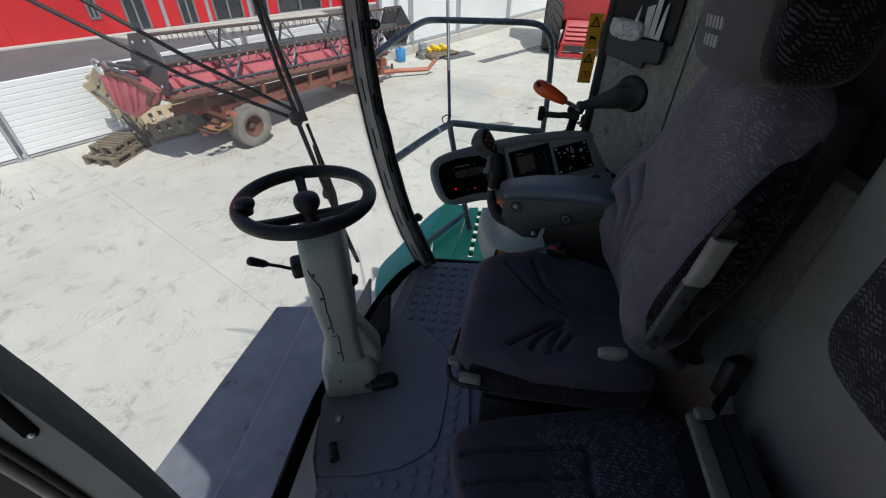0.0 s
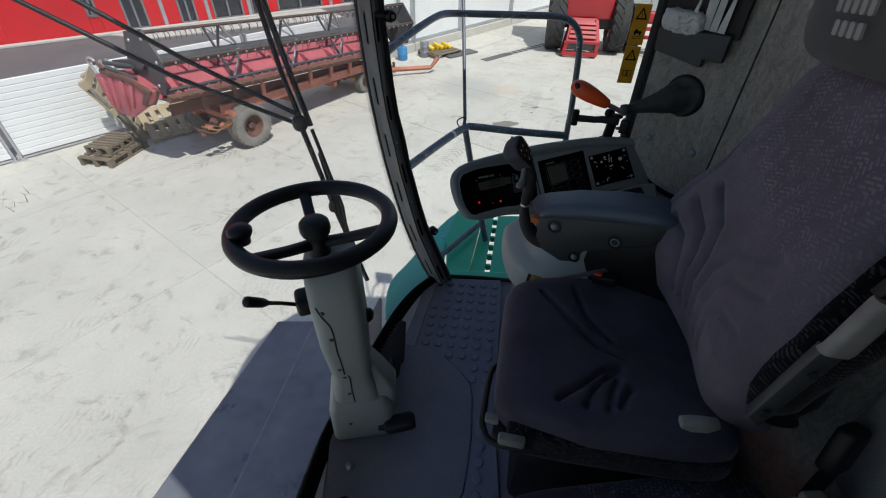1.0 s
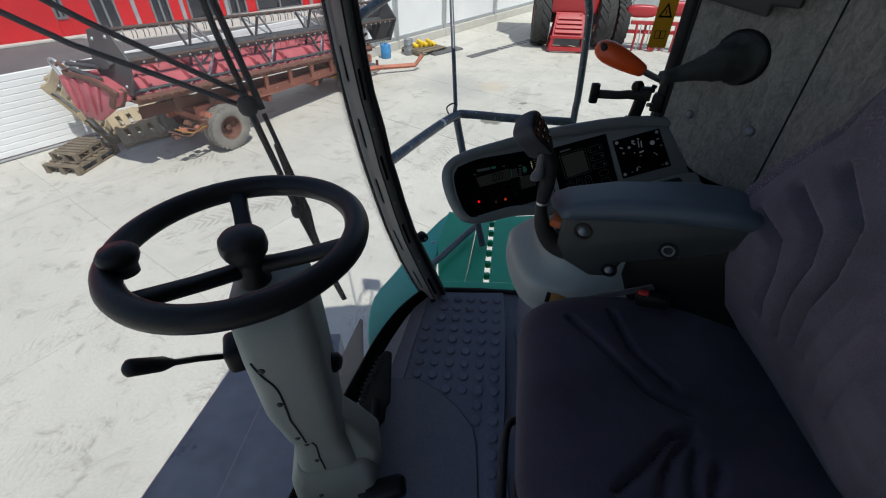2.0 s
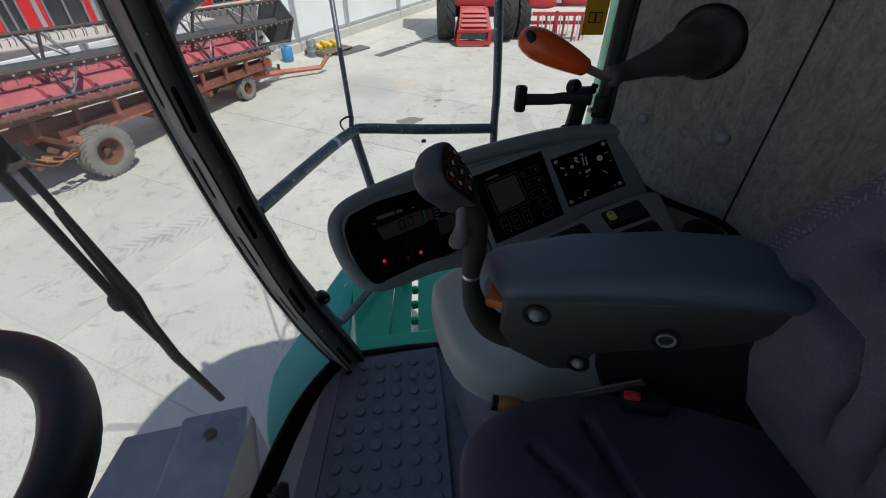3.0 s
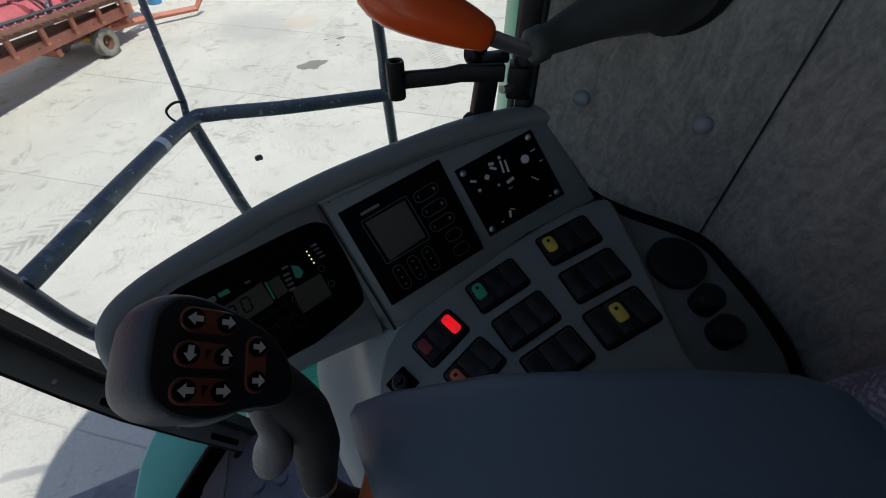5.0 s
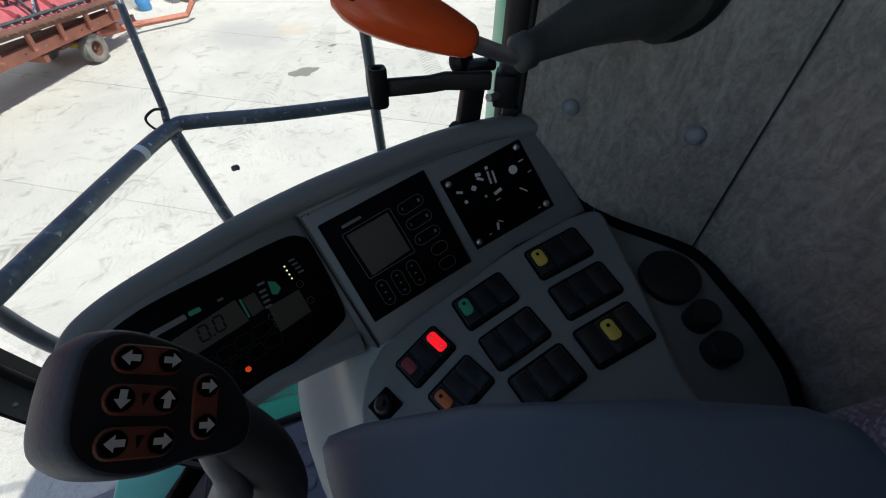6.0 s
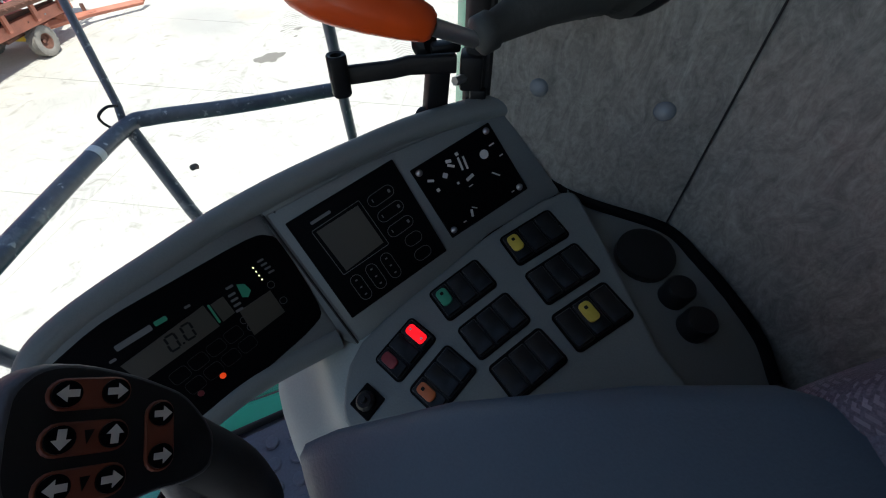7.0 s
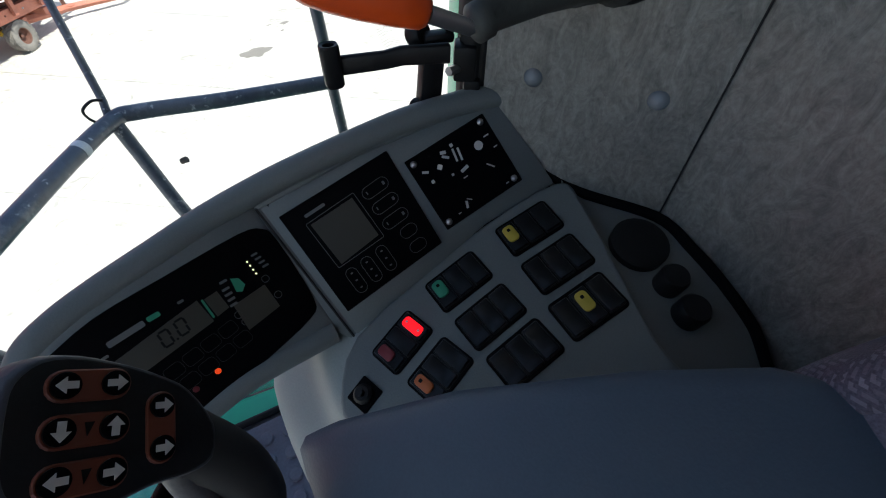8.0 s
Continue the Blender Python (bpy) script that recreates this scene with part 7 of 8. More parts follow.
    for k2, (x, h) in enumerate(((0.03, 0.05), (0.05, 0.07), (0.07, 0.06), (-0.005, 0.045))):
        w = thing("paper_strip", g.at(x, -0.06, 0.02), "pale crumpled paper sticking out of the pocket", "paper", "papers in the pocket")
        part("sheet", prism([g.at(x - 0.008, -0.03, 0.016 + 0.003 * k2), g.at(x + 0.010, -0.03, 0.018 + 0.003 * k2), g.at(x + 0.014, -0.06 - h, 0.024 + 0.003 * k2), g.at(x - 0.010 + 0.008 * k2, -0.05 - h, 0.02 + 0.003 * k2)], g.n * 0.0012), "bag", w)
    s = thing("dirt_speck", (0.166, 1.499, 2.819), "small dark clod of dirt stuck to the side window", "dirt")
    bm = superell((0.166, 1.4985, 2.819), ((1, 0, 0), (0, 0, 1), (0, 1, 0)), (0.0050, 0.0038, 0.0022), (0.9, 0.9), (14, 8), lambda a, b2, h: (0.002 * noise.noise(V((a * 3, b2 * 3, h))), 0.002 * noise.noise(V((b2 * 3, a * 3, h))), 0))
    part("clod", bm, "soil", s)


build_wall_things()


# ---------- the yard ----------
def tyre(parent_name, at, axis, R, w, rim_r, tread, tmat, rmat, parent, lugs=24, chevron=0.35):
    """A wheel: tyre with raised lugs, dished rim and hub."""
    ax = V(axis).normalized()
    s = ax.cross(UP).normalized()
    o = s.cross(ax)
    c = V(at)
    k = part(parent_name, lathe([(rim_r, -w * 0.42), (rim_r * 1.12, -w * 0.5), (R * 0.86, -w * 0.5), (R * 0.95, -w * 0.42), (R * 0.965, 0), (R * 0.95, w * 0.42), (R * 0.86, w * 0.5), (rim_r * 1.12, w * 0.5), (rim_r, w * 0.42)], c, ax, 40, caps=False), tmat, parent, "", 50)
    bm = bmesh.new()
    P = lambda r, a, h: c + r * (math.cos(a) * s + math.sin(a) * o) + ax * h
    for i in range(lugs):
        for side in (-1, 1):
            a = 2 * math.pi * (i + 0.25 * (side + 1)) / lugs
            da = 2 * math.pi / lugs * 0.22
            sk = chevron
            q = [P(R * 0.95, a - da, side * 0.02 * w), P(R * 0.95, a + da, side * 0.02 * w), P(R * 0.93, a + da + sk, side * 0.47 * w), P(R * 0.93, a - da + sk, side * 0.47 * w)]
            q2 = [P(R, a - da * 0.8, side * 0.02 * w), P(R, a + da * 0.8, side * 0.02 * w), P(R * 0.985, a + da * 0.8 + sk, side * 0.48 * w), P(R * 0.985, a - da * 0.8 + sk, side * 0.48 * w)]
            loft([q, q2], bm)
            q3 = [P(R * 0.985, a - da * 0.8 + sk, side * 0.48 * w), P(R * 0.985, a + da * 0.8 + sk, side * 0.48 * w), P(R * 0.80, a + da + sk * 1.1, side * 0.505 * w), P(R * 0.80, a - da + sk * 1.1, side * 0.505 * w)]
            q4 = [P(R * 0.95, a - da * 0.8 + sk, side * 0.40 * w), P(R * 0.95, a + da * 0.8 + sk, side * 0.40 * w), P(R * 0.80, a + da + sk * 1.1, side * 0.45 * w), P(R * 0.80, a - da + sk * 1.1, side * 0.45 * w)]
            loft([q4, q3], bm)
    part("tread", bm, tmat, k, "raised tread lugs")
    rm = part("rim", lathe([(0, 0.16 * w), (rim_r * 0.26, 0.15 * w), (rim_r * 0.30, -0.02 * w), (rim_r * 0.62, -0.06 * w), (rim_r * 0.84, 0.0), (rim_r * 0.93, 0.40 * w), (rim_r * 1.03, 0.44 * w), (rim_r * 1.03, -0.44 * w), (rim_r * 0.9, -0.3 * w), (0, -0.1 * w)], c, ax, 32), rmat, k, "worn steel rim", 40)
    for i in range(6):
        a = 2 * math.pi * i / 6
        screw("wheel_nut", P(rim_r * 0.50, a, -0.045 * w), ax, rim_r * 0.06, "darkmetal", rm)
    return k


JO = V((-2.797, 4.054, 0))        # a crossing of two slab joints
JA = V((-0.786, 0.618, 0))        # along one joint
JB = V((0.618, 0.786, 0))         # along the other
SLAB_A, SLAB_B = 2.93, 2.40


def build_ground():
    g = bmesh.new()
    vs = [g.verts.new((x, y, -0.06)) for x, y in ((-900, -900), (900, -900), (900, 900), (-900, 900))]
    g.faces.new(vs)
    tagged(part("ground", g, "soil"), "bare ground under the yard", "ground", kind="structure")
    pv = tagged(part("pavement", prism([JO + JA * a + JB * b + V((0, 0, -0.058)) for a, b in ((-40, -16), (5.1, -16), (5.1, 20), (-40, 20))], (0, 0, 0.050)), "kerb"), "pale concrete yard laid in large slabs", "pavement", kind="structure")
    hb = SLAB_B / 2 - 0.005
    for rows, length in ((range(-13, 1), SLAB_A), ((1,), 2.10)):
        bm = bmesh.new()
        hw = length / 2 - 0.005
        prism([JA * a + JB * b + V((0, 0, -0.008)) for a, b in ((-hw, -hb), (hw, -hb), (hw, hb), (-hw, hb))], (0, 0, 0.008), bm)
        bevel(bm, 0.004, 1)
        me = None
        for i in rows:
            for j in range(-6, 8):
                c = JO + JA * (i * SLAB_A + length / 2) + JB * ((j + 0.5) * SLAB_B)
                if me is None:
                    ob = part("slab", bm, "slab", pv)
                    me = ob.data
                else:
                    ob = new("slab", me)
                    ob.parent = pv
                ob.matrix_basis = Matrix.Translation(c)
    # pale edging strip beside one joint
    tagged(part("kerb", prism([JO + JA * a + JB * b for a, b in ((2.96, -3.0), (2.96, 14.0), (3.09, 14.0), (3.09, -3.0))], (0, 0, 0.004)), "kerb"), "pale concrete edging strip along a joint", "kerb", kind="structure")
    tagged(part("road", prism([FB0 + FDIR * s + FOUT * q + V((0, 0, -0.05)) for s, q in ((-14, 0.6), (26, 0.6), (26, 60), (-14, 60))], (0, 0, 0.045)), "asphalt"), "grey asphalt lot beyond the fence", "road", kind="structure")
    tagged(part("kerb", bevel(prism([FB0 + FDIR * s + FOUT * q + V((0, 0, -0.05)) for s, q in ((-14, 0.05), (7.9, 0.05), (7.9, 0.55), (-14, 0.55))], (0, 0, 0.11)), 0.01), "kerb"), "low concrete kerb under the fence", "kerb", kind="structure")
    # stains on the yard
    for c, w, h, turn in (((1.30, 8.36), 0.50, 0.30, 18), ((2.06, 9.27), 0.17, 0.10, 20), ((1.92, 8.97), 0.09, 0.05, 40), ((1.78, 9.30), 0.09, 0.04, 10)):
        pts = []
        for k in range(28):
            a = 2 * math.pi * k / 28
            r = 1 + 0.55 * noise.noise(V((math.cos(a) * 1.9 + c[0], math.sin(a) * 1.9, 0.3)))
            x, y = w / 2 * r * math.cos(a), h / 2 * r * math.sin(a)
            q = radians(turn)
            pts.append((c[0] + x * math.cos(q) - y * math.sin(q), c[1] + x * math.sin(q) + y * math.cos(q), 0.0))
        s = thing("oil_stain", (*c, 0), "dark oil stain on the concrete", "stain", "oil stains")
        part("film", prism(pts, (0, 0, 0.003)), "oil", s)
    d = thing("drain_channel", (2.2, 13.7, 0), "narrow drain channel with a steel grating", "drain")
    a, b = V((1.26, 12.75, 0)), V((3.35, 14.6, 0))
    dd = (b - a).normalized()
    nn = V((-dd.y, dd.x, 0))
    part("channel", prism([a - nn * 0.11, b - nn * 0.11, b + nn * 0.11, a + nn * 0.11], (0, 0, 0.004)), "darkmetal", d)
    L = (b - a).length
    part("cover_plate", bevel(prism([a - nn * 0.12, a + dd * 1.05 - nn * 0.12, a + dd * 1.05 + nn * 0.12, a + nn * 0.12], (0, 0, 0.012)), 0.002), "asphalt", d, "plain dark cover plate")
    for k in range(int((L - 1.1) / 0.22)):
        c = a + dd * (1.18 + 0.22 * k)
        part("bar", prism([c - nn * 0.11 - dd * 0.02, c - nn * 0.11 + dd * 0.02, c + nn * 0.11 + dd * 0.02, c + nn * 0.11 - dd * 0.02], (0, 0, 0.010)), "galv", d)
    w = thing("dry_weeds", (-6.6, 5.1, 0), "dry yellowish weeds and straw on the yard edge", "weeds", kind="stuff")
    bm = bmesh.new()
    rnd = random.Random(4)
    for k in range(260):
        x, y = -6.75 + rnd.gauss(0, 0.35), 5.15 + rnd.gauss(0, 0.30)
        h, a = rnd.uniform(0.03, 0.16), rnd.uniform(0, 6.28)
        l = rnd.uniform(0.02, 0.10)
        p = V((x, y, 0.0))
        q = p + V((l * math.cos(a), l * math.sin(a), h))
        s = V((-math.sin(a), math.cos(a), 0)) * 0.006
        loft([[p - s, p + s, p + V((0, 0, 0.006))], [q - s * 0.2, q + s * 0.2, q + V((0, 0, 0.002))]], bm)
    part("stems", bm, "weed", w)


FB0 = V((-6.94, 6.75, 0))
FDIR = V((0.67, 0.74, 0)).normalized()
FOUT = V((-0.74, 0.67, 0)).normalized()
build_ground()


def build_fence():
    H = 1.24
    posts = [-5.2, -2.6, 0.0, 1.75, 4.3, 6.4]
    f = thing("sheet_fence", FB0, "white ribbed sheet fence on galvanised posts", "fence")
    for s in posts:
        c = FB0 + FDIR * s
        M3 = Matrix(((FDIR.x, FOUT.x, 0), (FDIR.y, FOUT.y, 0), (0, 0, 1)))
        for o in (-0.045, 0.045):
            part("post", bevel(box(c + FDIR * o + V((0, 0, H / 2)), (0.035, 0.06, H), M3), 0.004), "galv", f)
        part("foot", bevel(box(c + V((0, 0, 0.008)), (0.20, 0.14, 0.016), M3), 0.003), "galv", f)
    for s0, s1 in zip(posts, posts[1:]):
        for k in range(12):
            z0 = 0.06 + k * (H - 0.08) / 12
            hgt = (H - 0.08) / 12
            a, b = FB0 + FDIR * (s0 + 0.07), FB0 + FDIR * (s1 - 0.07)
            prof = [(0.0, 0.0), (-0.010, 0.006), (-0.010, hgt - 0.012), (0.0, hgt - 0.002), (0.012, hgt - 0.002), (0.012, 0.0)]
            part("slat", prism([a + FOUT * q + V((0, 0, z0 + z)) for q, z in prof], b - a), "white", f)
        part("rail", bevel(box((FB0 + FDIR * ((s0 + s1) / 2) + V((0, 0, 0.03))), (s1 - s0 - 0.14, 0.05, 0.03), Matrix(((FDIR.x, FOUT.x, 0), (FDIR.y, FOUT.y, 0), (0, 0, 1)))), 0.003), "galv", f)
    # tall white wall further on
    w = thing("white_wall", FB0 + FDIR * 12, "tall white panelled wall with steel posts", "wall", kind="structure")
    M3 = Matrix(((FDIR.x, FOUT.x, 0), (FDIR.y, FOUT.y, 0), (0, 0, 1)))
    edges = [8.15, 9.3, 11.4, 14.2, 17.0, 20.0]
    for s0, s1 in zip(edges, edges[1:]):
        part("panel", bevel(box(FB0 + FDIR * ((s0 + s1) / 2) + FOUT * 0.12 + V((0, 0, 2.4)), (s1 - s0 - 0.06, 0.10, 4.2), M3), 0.01), "white", w)
        part("plinth", bevel(box(FB0 + FDIR * ((s0 + s1) / 2) + FOUT * 0.06 + V((0, 0, 0.11)), (s1 - s0 - 0.02, 0.24, 0.22), M3), 0.012), "kerb", w, "low concrete plinth")
        part("bottom_rail", bevel(box(FB0 + FDIR * ((s0 + s1) / 2) + FOUT * 0.05 + V((0, 0, 0.27)), (s1 - s0 - 0.06, 0.06, 0.09), M3), 0.01), "galv", w)
    for s in edges:
        part("post", bevel(box(FB0 + FDIR * s + FOUT * 0.02 + V((0, 0, 2.3)), (0.10, 0.12, 4.6), M3), 0.008), "galv", w)
    part("drain_pipe", tube([FB0 + FDIR * 8.75 - FOUT * 0.02 + V((0, 0, 0.05)), FB0 + FDIR * 8.75 - FOUT * 0.02 + V((0, 0, 4.5))], 0.045, 14), "galv", w, "", 60)
    # far blue-grey sheet wall across the end
    e = FB0 + FDIR * 17.0
    g = thing("far_gate", e, "pale blue-grey sheet gate at the end of the yard", "gate", kind="structure")
    gd = V((0.96, -0.28, 0)).normalized()
    for k in range(5):
        part("panel", bevel(box(e + gd * (0.9 + 1.8 * k) + V((0, 0, 1.5)), (1.74, 0.06, 3.0), Matrix(((gd.x, -gd.y, 0), (gd.y, gd.x, 0), (0, 0, 1)))), 0.01), "galv", g)


build_fence()


def build_red_building():
    d = V((0.775, 0.632, 0)).normalized()
    o = V((-12.64, 13.60, 0)) - d * 10
    n = V((0.632, -0.775, 0)).normalized()   # towards the yard
    t = thing("red_building", o + d * 20, "bright red clad building with dark glazed openings", "building")
    Hh = 5.5
    openings = [(12.45, 12.75, 0.5, 3.4), (13.40, 14.05, 0.03, 3.4), (15.0, 15.55, 0.03, 3.4), (16.1, 17.15, 0.03, 3.4), (17.45, 18.1, 0.03, 3.4), (18.45, 20.3, 0.03, 3.4), (21.2, 22.2, 0.03, 3.4), (24.2, 25.4, 0.9, 3.0), (26.4, 28.4, 0.15, 3.2), (31.0, 33.0, 0.9, 3.0)]
    P = lambda s, q, z: o + d * s + n * q + V((0, 0, z))
    cur = 0.0
    slabs = []
    for a, b, z0, z1 in openings:
        slabs.append((cur, a, 0, Hh))
        slabs.append((a, b, z1, Hh))
        slabs.append((a, b, 0, z0))
        cur = b
    slabs.append((cur, 44.0, 0, Hh))
    for a, b, z0, z1 in slabs:
        k = max(1, round((b - a) / 2.2))
        for i in range(k):
            s0, s1 = a + (b - a) * i / k, a + (b - a) * (i + 1) / k
            part("wall_panel", prism([P(s0 + 0.004, 0, z0), P(s1 - 0.004, 0, z0), P(s1 - 0.004, 0, z1), P(s0 + 0.004, 0, z1)], -n * 0.25), "redwall", t)
    for a, b, z0, z1 in openings:
        fr = bmesh.new()
        for s0, s1, q0, q1 in ((a, a + 0.06, z0, z1), (b - 0.06, b, z0, z1), ((a + b) / 2 - 0.03, (a + b) / 2 + 0.03, z0, z1), (a, b, z1 - 0.09, z1), (a, b, z0, z0 + 0.05)):
            prism([P(s0, -0.06, q0), P(s1, -0.06, q0), P(s1, -0.06, q1), P(s0, -0.06, q1)], n * 0.09, fr)
        w = part("window", fr, "frame", t, "grey framed window")
        for s0, s1 in ((a + 0.06, (a + b) / 2 - 0.03), ((a + b) / 2 + 0.03, b - 0.06)):
            part("pane", prism([P(s0, -0.12, z0 + 0.05), P(s1, -0.12, z0 + 0.05), P(s1, -0.12, z1 - 0.09), P(s0, -0.12, z1 - 0.09)], n * 0.02), "pane", w)
    for s in (14.45, 15.85, 17.3, 20.6):
        part("wall_post", bevel(prism([P(s, 0.0, 0.02), P(s + 0.12, 0.0, 0.02), P(s + 0.12, 0.0, 5.4), P(s, 0.0, 5.4)], n * 0.10), 0.01, 1), "galv", t, "pale grey steel post")
    part("roof", prism([P(0, 0.15, Hh + 0.01), P(44, 0.15, Hh + 0.01), P(44, -12, Hh + 0.01), P(0, -12, Hh + 0.01)], (0, 0, 0.3)), "frame", t)
    part("back_wall", prism([P(0, -0.4, 0), P(44, -0.4, 0), P(44, -0.4, Hh), P(0, -0.4, Hh)], -n * 0.2), "frame", t)
    k = tagged(part("kerb", bevel(prism([P(0, 0.05, 0), P(44, 0.05, 0), P(44, 0.30, 0), P(0, 0.30, 0)], (0, 0, 0.06)), 0.01), "kerb"), "pale kerb in front of the red building", "kerb", kind="structure")
    p = tagged(part("pavement", prism([P(12.8, 0.32, -0.002), P(20, 0.32, -0.002), P(20, 2.2, -0.002), P(13.6, 1.5, -0.002)], (0, 0, 0.03)), "kerb"), "pale paved corner in front of the building", "pavement", kind="structure")


build_red_building()

# ---------- trailer and header ----------
TO = V((-3.33, 7.34, 0))
TD = V((0.55, 0.835, 0)).normalized()
TP = V((-0.835, 0.55, 0)).normalized()
TM = Matrix(((TD.x, TP.x, 0), (TD.y, TP.y, 0), (0, 0, 1)))


def W3(s, q, z):
    return TO + TD * s + TP * q + UP * z


def build_trailer():
    t = thing("header_trailer", W3(2, 0.5, 0), "faded orange four-wheeled header trailer", "trailer")
    for q in (0.15, 1.05):
        SM = Matrix.Rotation(0.043, 3, TP) @ TM
        part("beam", bevel(box(W3(1.92, q, 0.60 if q < 0.5 else 0.40), (4.36, 0.09, 0.16), SM), 0.01), "orange", t, "faded orange side beam")
        for k in range(12):
            screw("bolt", W3(-0.1 + k * 0.36, q - 0.047, 0.69 - 0.043 * (-0.1 + k * 0.36)), -TP, 0.013, "galv" if k % 3 else "rust", t)
    for s in (-0.1, 1.2, 2.4, 3.5, 3.98):
        part("cross_bar", bevel(box(W3(s, 0.60, 0.50 - 0.043 * s), (0.09, 0.81, 0.10), TM), 0.008), "orange", t)
    part("rear_axle", bevel(box(W3(0.0, 0.58, 0.38), (0.10, 1.00, 0.10), TM), 0.01), "rust", t)
    part("axle_stand", bevel(box(W3(-0.05, 0.16, 0.46), (0.30, 0.12, 0.14), TM), 0.02), "rust", t)
    tyre("wheel", W3(0.08, 0.0, 0.365), -TP, 0.365, 0.25, 0.185, 0, "tyre", "rust", t, 26)
    tyre("wheel", W3(0.05, 1.22, 0.365), TP, 0.365, 0.25, 0.185, 0, "tyre", "rust", t, 26)
    for q, sg in ((0.20, -1), (1.12, 1)):
        tyre("wheel", W3(3.27, q, 0.225), TP * sg, 0.225, 0.16, 0.11, 0, "tyre", "rust", t, 22)
    part("front_axle", bevel(box(W3(3.27, 0.66, 0.26), (0.09, 0.8, 0.08), TM), 0.01), "yellow", t, "yellow front axle")
    part("spring_pack", bevel(box(W3(3.1, 0.55, 0.36), (0.5, 0.4, 0.05), TM), 0.01), "rust", t)
    a, b, c = W3(3.45, 0.45, 0.30), V((-1.05, 11.29, 0.17)), V((-0.20, 11.55, 0.15))
    part("draw_bar", bevel(tube([a, b, c, V((-0.02, 11.62, 0.36))], 0.050, 4, flat=1.2), 0.006, 1), "orange", t, "faded orange draw bar")
    part("draw_brace", tube([W3(3.45, 0.85, 0.30), b + V((0.1, 0.03, 0.02))], 0.030, 8), "orange", t)
    part("prop", bevel(box(b + V((-0.05, 0.0, 0.09)), (0.06, 0.06, 0.16)), 0.008), "rust", t)
    # rear lashings and coupling bits
    for k in range(6):
        part("bracket", bevel(box(W3(-0.75 + 0.12 * k, 0.03 - 0.02 * (k % 2), 0.50 + 0.06 * (k % 3)), (0.09, 0.10, 0.08), TM @ Matrix.Rotation(0.4 * k, 3, "Y")), 0.015), "orange" if k % 2 else "rust", t, "rusty coupling bracket")
    for k, mm in enumerate(("rust", "brass", "rust")):
        part("hose", tube(smooth_path([W3(-0.85 + 0.1 * k, 0.0, 0.62), W3(-0.6 + 0.06 * k, -0.06, 0.47 + 0.03 * k), W3(-0.35, -0.05, 0.56 - 0.04 * k), W3(-0.15, 0.02, 0.44 + 0.04 * k)], 5), 0.014, 8), mm, t, "grimy hose", 60)


build_trailer()


